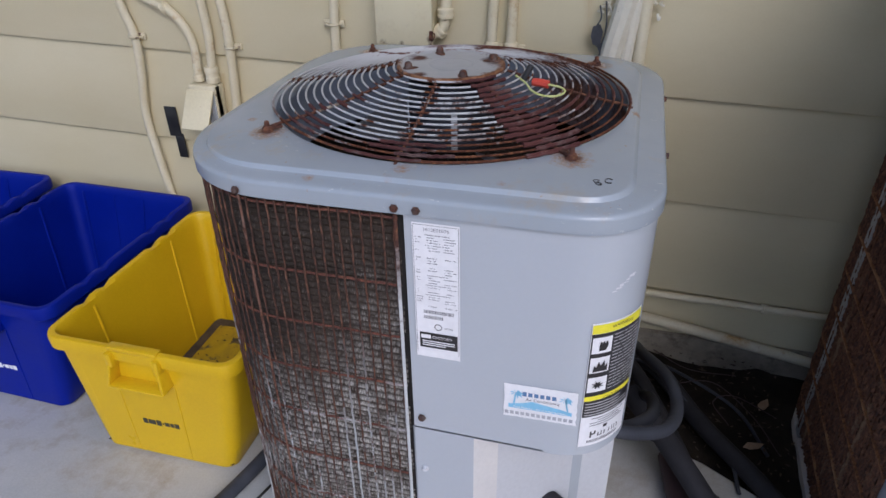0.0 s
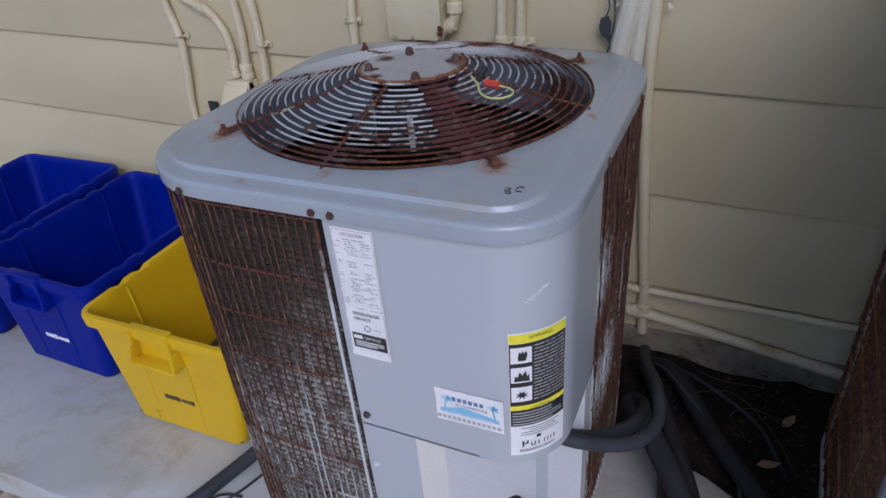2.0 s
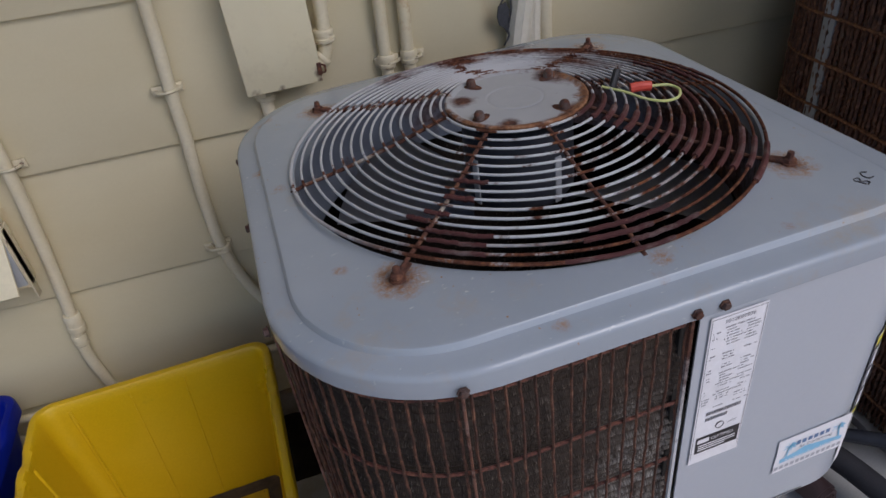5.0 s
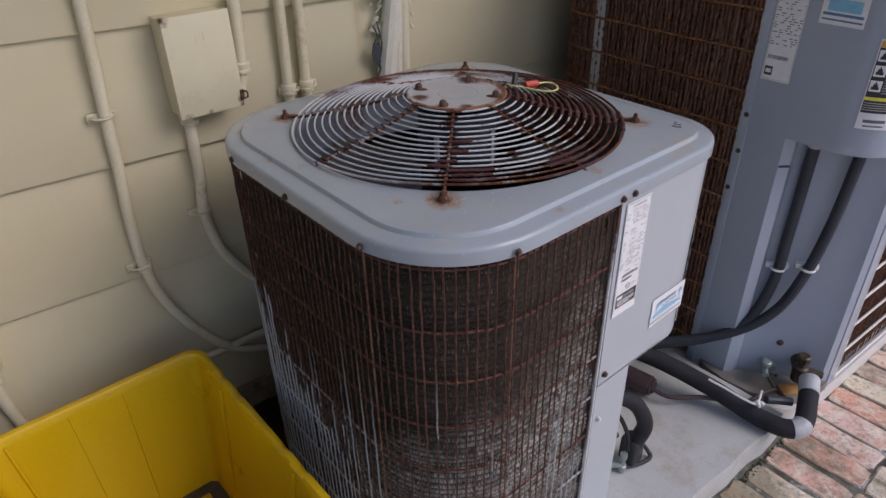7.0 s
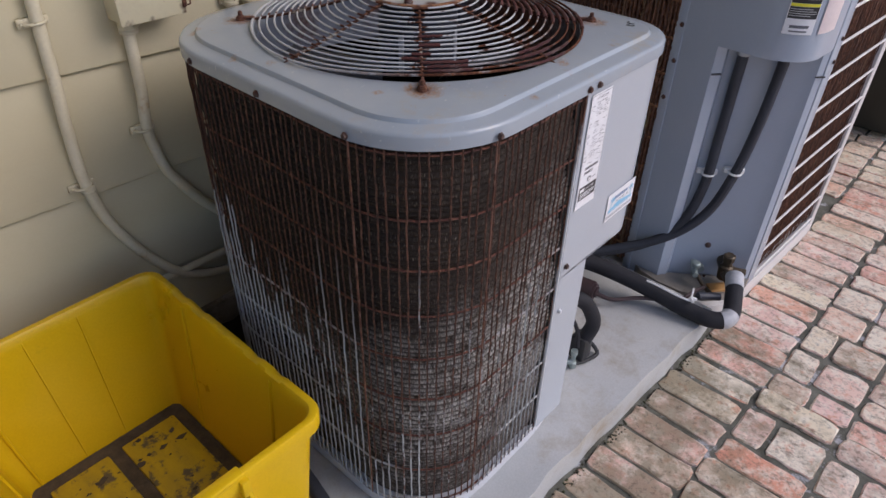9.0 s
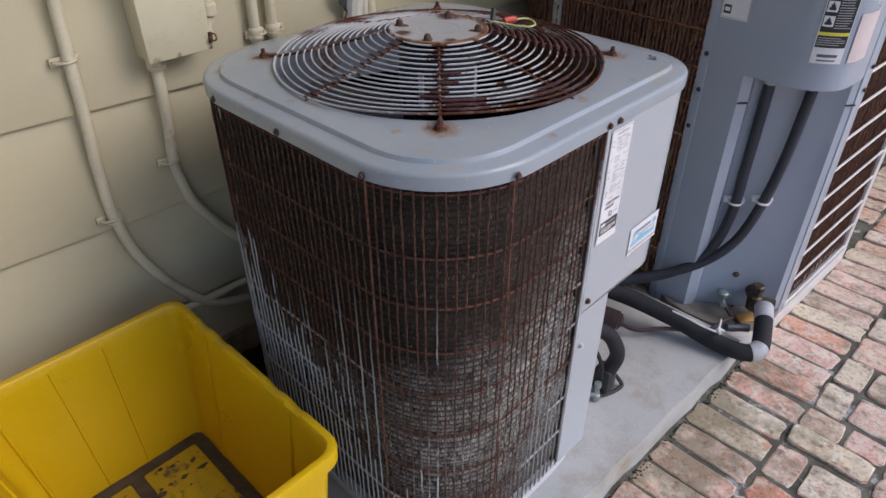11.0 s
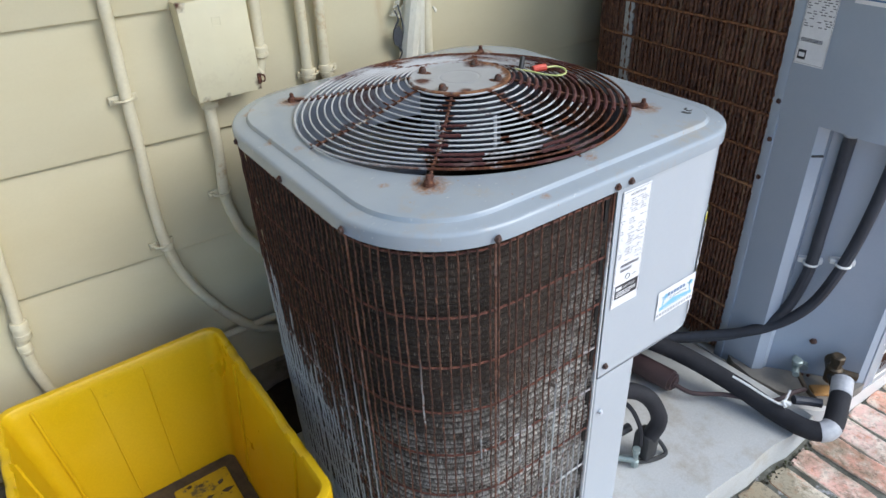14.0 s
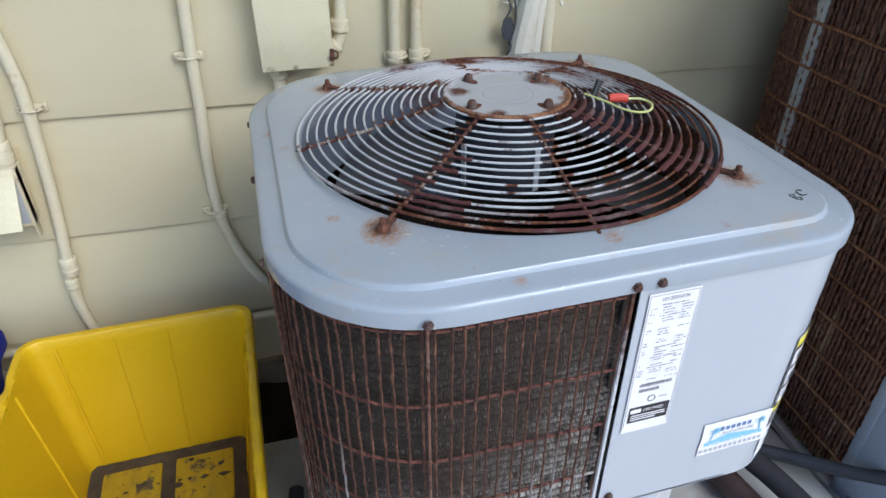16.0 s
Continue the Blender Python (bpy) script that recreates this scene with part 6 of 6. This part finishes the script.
def lidded_box(name, x0, x1, z0, z1, depth, material, label, lid=True, bevel=0.004):
    th = thing(name, ((x0 + x1) / 2, 0.62, z0), label, "electrical box")
    bm = bmesh.new()
    box(bm, x0 + 0.004, x1 - 0.004, 0.622 - depth, 0.624, z0 + 0.003, z1, bevel)
    put("body", bm, material, th)
    if lid:
        bm = bmesh.new()
        box(bm, x0, x1, 0.622 - depth - 0.006, 0.622 - depth + 0.012, z0, z1 + 0.004, 0.003)
        put("lid", bm, material, th)
    return th


lidded_box("junction_box", -1.272, -1.066, 1.212, 1.40, 0.062, M_BOX, "cream painted junction box with conduits below")
jb = lidded_box("junction_box", -1.010, -0.790, 1.222, 1.40, 0.062, M_RUSTBOX, "cream junction box with a badly rusted lower edge", True)
bm = bmesh.new()
for k in range(9):
    box(bm, -1.0 + 0.0225 * k, -1.0 + 0.0225 * k + 0.014, 0.551, 0.556, 1.220, 1.232, 0.002)
put("rusted_lip", bm, M_RUST, jb, "flaking rusted lip")

dis = lidded_box("disconnect_box", -0.353, -0.196, 1.0, 1.222, 0.066, M_DISBOX, "cream painted metal disconnect box with rust specks and a hasp")
bm = bmesh.new()
box(bm, -0.2035, -0.1945, 0.546, 0.551, 1.016, 1.040, 0.001)
tube(bm, [(-0.1945, 0.545, 1.020), (-0.189, 0.542, 1.022), (-0.188, 0.545, 1.033), (-0.1945, 0.548, 1.036)], 0.002, 6, 4)
put("hasp", bm, M_RUST, dis, "rusted hasp")
bm = bmesh.new()
for x0, x1, z0, z1 in ((-0.283, -0.263, 1.183, 1.185), (-0.283, -0.263, 1.164, 1.166), (-0.283, -0.281, 1.164, 1.185), (-0.265, -0.263, 1.164, 1.185), (-0.274, -0.272, 1.168, 1.180)):
    box(bm, x0, x1, 0.5493, 0.551, z0, z1)
put("embossed_mark", bm, M_DISBOX, dis)
for x in (-0.318,):
    bm = bmesh.new()
    lathe(bm, [(0.022, -0.02), (0.024, -0.018), (0.024, -0.006), (0.019, -0.003), (0.019, 0.004)], (x, 0.6, 1.0), 8)
    put("bushing", bm, M_BOX, dis)

outlet = thing("outdoor_outlet", (-0.945, 0.62, 0.69), "cream outdoor outlet box with a flip cover hanging open", "outlet")
bm = bmesh.new()
box(bm, -0.995, -0.902, 0.575, 0.624, 0.690, 0.835, 0.004)
put("body", bm, M_CONDUIT, outlet)
bm = bmesh.new()
box(bm, -0.936, -0.908, 0.571, 0.5765, 0.700, 0.812, 0.001)
put("receptacle", bm, M_PANEL, outlet, "weathered grey receptacle")
bm = bmesh.new()
box(bm, -0.047, 0.047, -0.004, 0.004, -0.125, 0.0, 0.003, Matrix.Translation((-0.952, 0.572, 0.822)) @ Matrix.Rotation(radians(-33), 4, "X"))
put("flip_cover", bm, M_BOX, outlet, "cream flip cover tilted open")
bm = bmesh.new()
box(bm, -0.906, -0.902, 0.574, 0.6, 0.66, 0.835, 0.001)
put("rusted_edge", bm, M_STRAPRUST, outlet)
tape = thing("black_tape", (-1.1, 0.62, 0.57), "strip of black tape stuck on the siding", "tape")
bm = bmesh.new()
box(bm, -1.136, -1.092, 0.6155, 0.6185, 0.640, 0.742, 0.001, Matrix.Rotation(radians(0), 4, "Y"))
box(bm, -1.118, -1.086, 0.617, 0.6198, 0.565, 0.650, 0.001)
put("tape_strip", bm, M_BLACKTAPE, tape)

wrap = thing("wrapped_pipes", (0.28, 0.61, 0.8), "paint-crusted bundle of wrapped pipes below a white bracket", "pipes")
bm = bmesh.new()
tube(bm, [(0.303, 0.600, 1.20), (0.285, 0.598, 1.10), (0.262, 0.597, 0.98), (0.25, 0.598, 0.85), (0.25, 0.60, 0.6)], 0.027, 10, 6)
put("wrapped_pipe", bm, M_RAG, wrap)
bm = bmesh.new()
tube(bm, [(0.315, 0.606, 1.20), (0.310, 0.604, 1.10), (0.302, 0.603, 0.98), (0.300, 0.604, 0.8), (0.30, 0.604, 0.5)], 0.017, 10, 6)
put("wrapped_pipe", bm, M_RAG, wrap)
bm = bmesh.new()
box(bm, 0.238, 0.380, 0.575, 0.624, 1.187, 1.26, 0.004)
put("bracket", bm, M_BOX, wrap, "white painted bracket")
bm = bmesh.new()
for k in range(20):
    a = rnd.uniform(0, math.tau)
    p = Vector((rnd.choice((0.235, 0.37)) + rnd.uniform(-0.02, 0.02), 0.612, 1.15 + rnd.uniform(-0.06, 0.035)))
    tube(bm, [p, p + Vector((rnd.uniform(-0.012, 0.012), -0.006, rnd.uniform(-0.015, 0.015))), p + Vector((rnd.uniform(-0.02, 0.02), 0, rnd.uniform(-0.025, 0.02)))], rnd.uniform(0.0015, 0.004), 5, 3)
tagged(put("crumbling_sealant", bm, M_RAG, wrap, "crumbling sealant and cobweb"), kind="stuff")
bm = bmesh.new()
flap = [(0.214, 1.062), (0.232, 1.068), (0.240, 1.050), (0.236, 1.022), (0.246, 1.000), (0.238, 0.990), (0.228, 1.010), (0.216, 1.018), (0.210, 1.040)]
loft(bm, [[Vector((x + 0.002 * math.sin(9 * z), y + 0.006 * math.sin(40 * z), z)) for x, z in flap] for y in (0.590, 0.5935)], True, True, True)
put("torn_flap", bm, M_TORN, wrap, "torn dark flap")
bm = bmesh.new()
for x, z0, z1 in ((0.226, 1.11, 1.06), (0.240, 1.12, 1.00), (0.231, 1.02, 0.97)):
    tube(bm, [(x, 0.600, z0), (x + 0.006, 0.590, (z0 + z1) / 2), (x - 0.004, 0.596, z1)], 0.0022, 6, 5)
put("loose_wire", bm, M_TORN, wrap, "dangling dark scraps of wire")


# ---------- recycling bins ----------
def rrect(a, b, r, z, shift, seg=6, sub=22):
    """Rounded rectangle with points along the sides too, centre shifted along y."""
    out = []
    cs = ((-a, -b, 180), (a, -b, 270), (a, b, 0), (-a, b, 90))
    for i, (cx, cy, st) in enumerate(cs):
        ox, oy = cx + (r if cx < 0 else -r), cy + (r if cy < 0 else -r)
        arc = [Vector((ox + r * math.cos(radians(st + 90 * k / seg)), oy + r * math.sin(radians(st + 90 * k / seg)), 0)) for k in range(seg + 1)]
        nx_, ny_, ns = cs[(i + 1) % 4]
        qx, qy = nx_ + (r if nx_ < 0 else -r), ny_ + (r if ny_ < 0 else -r)
        nxt = Vector((qx + r * math.cos(radians(ns)), qy + r * math.sin(radians(ns)), 0))
        out += arc + [arc[-1].lerp(nxt, k / sub) for k in range(1, sub)]
    return [p + Vector((0, shift, z)) for p in out]


def recycling_bin(material, label, mark, dirty):
    """Open-topped tapered tub: rolled rim with notches, moulded handle, wall creases, two-panel floor. Front end at -y."""
    H = 0.37
    th = thing("recycling_bin", (0, 0, 0), label, "recycling bin", "recycling bins")
    bm = bmesh.new()

    def wall_at(t, inset=0.0):
        return 0.193 + 0.052 * t - inset, 0.280 + 0.037 * t - inset, -0.0425 * (1 - t)

    def lp(t, extra, z, notch=0.0):
        a, b, s = wall_at(t)
        pts = rrect(a + extra, b + extra, 0.034 + extra * 0.7, z, s)
        for p in pts:
            if notch and abs(abs(p.x) - (a + extra)) < 0.004:
                y = p.y - s
                if 0.09 < abs(y) < 0.12 or 0.17 < abs(y) < 0.20:
                    p.z -= notch
        return pts

    loops = [lp(0, -0.010, 0.0), lp(0, 0, 0.010)] + [lp(k / 5, 0, 0.335 * k / 5) for k in range(1, 6)]
    loops += [lp(1, 0.013, 0.330), lp(1, 0.0165, 0.333), lp(1, 0.0175, 0.360, 0.005), lp(1, 0.0150, 0.3675, 0.010), lp(1, 0.009, H, 0.010), lp(1, 0.001, 0.368, 0.010), lp(1, -0.003, 0.362)]
    loops += [lp(k / 5, -0.0045, max(0.012, 0.335 * k / 5)) for k in range(5, -1, -1)]
    loft(bm, loops, True, True, True)
    put("tub", bm, material, th, smooth=40)
    creases = []
    for sx in (-1, 1):
        for y in (-0.17, 0.17):
            creases.append([(sx * 0.1890, y * 0.9 - 0.0425, 0.014), (sx * 0.2412, y, 0.345)])
    for y0, y1 in ((0.2335, 0.3130), (-0.3185, -0.3130)):
        for x in (-0.19, -0.06, 0.06):
            creases.append([(x * 0.82, y0, 0.014), (x, y1, 0.345)])
    for x in (-0.09, 0.08):
        creases.append([(x * 0.9, -0.3222, 0.012), (x, -0.3192, 0.262)])
    for cr in creases:
        bm = bmesh.new()
        tube(bm, cr, 0.0042 if abs(cr[0][0] - cr[1][0]) > 0.03 else 0.0016, 8, 0)
        put("wall_crease", bm, material, th)
    # moulded bail handle under the rim at the front end, raised rim above it
    for sgn in (-1,):
        bm = bmesh.new()
        yw = -0.316
        box(bm, -0.068, 0.068, -0.3365, -0.312, 0.3605, 0.3740, 0.004)
        for sx in (-1, 1):
            box(bm, sx * 0.064 - 0.009, sx * 0.064 + 0.009, -0.346, -0.315, 0.318, 0.3585, 0.004)
            t = bmesh.new()
            box(t, -0.0045, 0.0045, -0.030, 0.0, -0.072, 0.0, 0.002)
            for v in t.verts:
                if v.co.z < -0.04 and v.co.y < -0.014:
                    v.co.y -= 0.014
            t.transform(Matrix.Translation((sx * 0.064, yw + 0.002, 0.338)) @ Matrix.Rotation(radians(-9 * sx), 4, "Y"))
            add(bm, t)
        box(bm, -0.076, 0.076, -0.360, -0.330, 0.2645, 0.2720, 0.003)
        box(bm, -0.072, 0.072, -0.336, -0.3185, 0.262, 0.2685, 0.002)
        put("handle", bm, material, th, "moulded bail handle under the rim")
    for x in (-0.185, 0.165):
        bm = bmesh.new()
        v = [bm.verts.new(p) for p in ((x - 0.003, -0.308, 0.335), (x - 0.003, -0.330, 0.335), (x - 0.003, -0.310, 0.305), (x + 0.003, -0.308, 0.335), (x + 0.003, -0.330, 0.335), (x + 0.003, -0.310, 0.305))]
        for f in ((0, 1, 2), (3, 5, 4), (0, 3, 4, 1), (1, 4, 5, 2), (2, 5, 3, 0)):
            bm.faces.new([v[k] for k in f])
        put("gusset", bm, material, th)
    bm = bmesh.new()
    x = -0.055
    m_ = Matrix.Translation((0.01, -0.3205, 0.125)) @ Matrix.Rotation(radians(2), 4, "X")
    for w, h in ((0.013, 0.016), (0.020, 0.015), (0.014, 0.018), (0.004, 0.006), (0.013, 0.012), (0.010, 0.012), (0.012, 0.015)):
        box(bm, x, x + w, -0.001, 0.002, -h / 2, h / 2, 0, m_)
        x += w + 0.003
    put("printed_mark", bm, mark, th, "short printed mark on the end")
    # raised floor panels
    for x0, x1 in ((-0.155, -0.016), (0.016, 0.155)):
        bm = bmesh.new()
        box(bm, x0, x1, -0.275, 0.195, 0.010, 0.022, 0.005)
        put("floor_panel", bm, M_DIRTY if dirty else material, th, "scuffed floor panel" if dirty else "")
    if dirty:
        bm = bmesh.new()
        nx_, ny_ = 24, 34
        g = [[bm.verts.new((-0.187 + 0.374 * i / nx_, -0.318 + 0.548 * j / ny_, 0.0165 + 0.0025 * noise.noise((i * 0.7, j * 0.7, 2)))) for j in range(ny_ + 1)] for i in range(nx_ + 1)]
        for i in range(nx_):
            for j in range(ny_):
                bm.faces.new((g[i][j], g[i + 1][j], g[i + 1][j + 1], g[i][j + 1]))
        put("floor_dirt", bm, M_DIRT, th, "dried dirt in the floor channels")
        bm = bmesh.new()
        for k in range(70):
            x, y = rnd.uniform(-0.15, 0.15), rnd.uniform(-0.26, 0.19)
            s = rnd.uniform(0.0015, 0.009) * rnd.random() + 0.0015
            q = [(x + s * rnd.uniform(0.5, 2.2) * math.cos(a), y + s * rnd.uniform(0.4, 1.6) * math.sin(a), 0.0226 + rnd.random() * 0.0012) for a in [j * math.tau / 7 for j in range(7)]]
            bm.faces.new([bm.verts.new(p) for p in q])
        tagged(put("dirt_crumbs", bm, M_DIRT, th, "crumbs of dirt on the floor panels", smooth=0), kind="stuff")
    return th


yb = recycling_bin(M_YELLOW, "yellow plastic recycling bin, empty with dirty floor, on the pad", M_INK, True)
yb.matrix_basis = pose(-0.728, 0.130, 0.091, 0, 0, 0.4)
bb = recycling_bin(M_BLUE, "blue plastic recycling bin, empty, on the concrete pad", M_LABEL, False)
bb.matrix_basis = pose(-1.300, 0.212, 0.091, 0, 0, -1.0)
copy_thing(bb, pose(-1.885, 0.235, 0.091, 0, 0, 1.5))

# dark wheeled bin standing further along
wb = thing("wheeled_bin", (2.9, -0.45, 0), "dark green wheeled rubbish bin on the brick paving", "rubbish bin")
bm = bmesh.new()
loft(bm, [rrect(a, b, 0.05, z, 0) for a, b, z in ((0.20, 0.22, 0.03), (0.215, 0.24, 0.06), (0.26, 0.30, 0.88), (0.285, 0.325, 0.885), (0.285, 0.325, 0.93))], True, True, True)
bm.transform(Matrix.Translation((2.95, -0.42, 0)))
put("body", bm, M_BINDARK, wb)
bm = bmesh.new()
loft(bm, [rrect(a, b, 0.06, z, 0) for a, b, z in ((0.29, 0.335, 0.93), (0.30, 0.345, 0.945), (0.28, 0.32, 0.985), (0.18, 0.2, 1.0))], True, True, True)
bm.transform(Matrix.Translation((2.95, -0.42, 0)))
put("lid", bm, M_BINRIM, wb, "grey-brown lid")
for y in (-0.62, -0.22):
    bm = bmesh.new()
    lathe(bm, [(0.02, -0.022), (0.085, -0.022), (0.09, -0.015), (0.09, 0.015), (0.085, 0.022), (0.02, 0.022)], (3.17, y, 0.09), 24, "y")
    put("wheel", bm, M_BLACKTAPE, wb)

# crumbs of soil and moss along the pad's front edge
bm = bmesh.new()
for k in range(420):
    x = rnd.uniform(-0.2, 0.98)
    y = pad_front(min(x, 0.82)) - 0.012 - 0.020 * rnd.random() ** 1.6
    s = rnd.uniform(0.0015, 0.0048)
    t = bmesh.new()
    bmesh.ops.create_icosphere(t, subdivisions=1, radius=s)
    for v in t.verts:
        v.co *= rnd.uniform(0.6, 1.25)
    t.transform(pose(x, y, -0.006 + s * 0.4, rnd.uniform(0, 90), rnd.uniform(0, 90), rnd.uniform(0, 90)))
    add(bm, t)
tagged(put("soil_crumbs", bm, M_CRUMB, None), "dark crumbs of soil and moss along the pad's edge", "soil", kind="stuff")

# leaf litter
bm = bmesh.new()
for k in range(260):
    x, y, a = rnd.uniform(0.40, 0.86), rnd.uniform(0.08, 0.60), rnd.uniform(0, math.tau)
    w, h = rnd.uniform(0.002, 0.010), rnd.uniform(0.0012, 0.004)
    z = 0.060 + 0.022 * rnd.random()
    bm.faces.new([bm.verts.new((x + p * w * math.cos(a) - q * h * math.sin(a), y + p * w * math.sin(a) + q * h * math.cos(a), z + rnd.uniform(0, 0.004))) for p, q in ((-1, -0.6), (0.2, -1), (1, 0), (0.1, 0.9), (-0.8, 0.7))])
tagged(put("leaf_litter", bm, M_LITTER, None, smooth=0), "small brown leaf fragments scattered on the soil", "litter", kind="stuff")
for x, y, a in ((0.755, 0.235, 20), (0.80, 0.40, 60)):
    bm = bmesh.new()
    v = [(-0.028, 0, 0), (-0.01, 0.012, 0.004), (0.012, 0.011, 0.001), (0.03, 0.0, 0.006), (0.010, -0.012, 0.003), (-0.012, -0.010, 0.0)]
    bm.faces.new([bm.verts.new(p) for p in v])
    bmesh.ops.solidify(bm, geom=bm.faces[:], thickness=0.0012)
    bm.transform(pose(x, y, 0.082, 0, 0, a))
    tagged(put("dry_leaf", bm, M_LEAF), "curled pale dry leaf on the dark soil", "leaf", "dry leaves")

# ---------- brick paving ----------
paving = thing("pavement", (0.9, -0.9, 0), "old reclaimed brick paving with mossy joints", "pavement", kind="structure")
rnd = random.Random(11)


def brick_form(l, w, rnd_):
    """A worn brick: ragged outline with rubbed corners, rounded upper edge, nearly flat top. Long side along y."""
    v, f = [], []
    base = [(-0.74, -1), (-0.1, -1), (0.74, -1), (1, -0.86), (1, -0.45), (1, 0.1), (1, 0.55), (1, 0.88), (0.80, 1), (0.1, 1), (-0.80, 1), (-1, 0.88), (-1, 0.5), (-1, -0.1), (-1, -0.5), (-1, -0.88)]
    n = len(base)
    j = [(x * w / 2 * rnd_.uniform(0.925, 1.075), y * l / 2 * rnd_.uniform(0.965, 1.03)) for x, y in base]
    for z, d in ((-0.014, 0.0), (-0.003, 0.0003), (0.0, 0.0030)):
        for x, y in j:
            e = d * rnd_.uniform(0.4, 2.2)
            v.append((x * (1 - 2 * e / w), y * (1 - 2 * e / l), z + (rnd_.uniform(-0.0008, 0.0008) if z == 0 else 0)))
    v.append((rnd_.uniform(-0.01, 0.01), rnd_.uniform(-0.02, 0.02), rnd_.uniform(-0.001, 0.001)))
    for a in (0, n):
        for k in range(n):
            f.append((a + k, a + (k + 1) % n, a + n + (k + 1) % n, a + n + k))
    for k in range(n):
        f.append((2 * n + k, 2 * n + (k + 1) % n, 3 * n))
    return v, f


FORMS = {}
for size in ((0.090, 0.222), (0.090, 0.190), (0.136, 0.130), (0.136, 0.084), (0.090, 0.107)):
    for k in range(12):
        v, f = brick_form(size[1], size[0], rnd)
        me = bpy.data.meshes.new("brick")
        me.from_pydata(v, [], f)
        me.materials.append(M_BRICK)
        me.polygons.foreach_set("use_smooth", [True] * len(me.polygons))
        me.set_sharp_from_angle(angle=radians(24))
        FORMS.setdefault(size, []).append((me, v, f))

# courses run along the pad; uprights mixed with stacked short pieces
laid = []
PITCH = 0.231
for row in range(-5, 14):
    x = -3.6 + rnd.uniform(0, 0.1)
    while x < 6.0:
        top = -0.492 - PITCH * row - 0.045 * min(max(x, 0), 2.0)
        near_units = x < 1.90
        if near_units and row < 0:
            x += 0.099
            continue
        kind_ = rnd.random()
        if row == 0 or kind_ < 0.42:
            laid.append((x + 0.0475, top - 0.111 + rnd.uniform(-0.005, 0.005), (0.090, 0.222)))
            x += rnd.uniform(0.093, 0.102)
        elif kind_ < 0.56:
            for y in (top - 0.053, top - 0.053 - 0.115):
                laid.append((x + 0.0475, y + rnd.uniform(-0.003, 0.003), (0.090, 0.107)))
            x += rnd.uniform(0.097, 0.102)
        else:
            if rnd.random() < 0.5:
                laid += [(x + 0.072, top - 0.064, (0.136, 0.130)), (x + 0.072, top - 0.140 - 0.041, (0.136, 0.084))]
            else:
                laid += [(x + 0.072, top - 0.041, (0.136, 0.084)), (x + 0.072, top - 0.094 - 0.064, (0.136, 0.130))]
            x += rnd.uniform(0.145, 0.152)
own = sorted(range(len(laid)), key=lambda i: (laid[i][0] - 1.0) ** 2 * 0.5 + (laid[i][1] + 0.9) ** 2)[:300]
own_set = set(own)
av, af = [], []
for i, (bx, by, l) in enumerate(laid):
    me, v, f = rnd.choice(FORMS[l])
    m = pose(bx + rnd.uniform(-0.002, 0.002), by, rnd.uniform(-0.004, 0.004), rnd.uniform(-0.5, 0.5), rnd.uniform(-0.8, 0.8), rnd.uniform(-2.0, 2.0) + rnd.choice((0, 180))) @ Matrix.Diagonal((rnd.uniform(0.93, 1.03), rnd.uniform(0.95, 1.02), 1, 1))
    if i in own_set:
        ob = new("brick", me)
        ob.parent = paving
        ob.matrix_parent_inverse = Matrix.Translation(-paving.location)
        ob.matrix_basis = m
    else:
        k = len(av)
        av += [tuple(m @ Vector(p)) for p in v]
        af += [tuple(k + q for q in face) for face in f]
me = bpy.data.meshes.new("far_bricks")
me.from_pydata(av, [], af)
me.materials.append(M_BRICK)
far = new("far_bricks", me)
far.parent = paving
far.matrix_parent_inverse = Matrix.Translation(-paving.location)
tagged(far, kind="stuff")
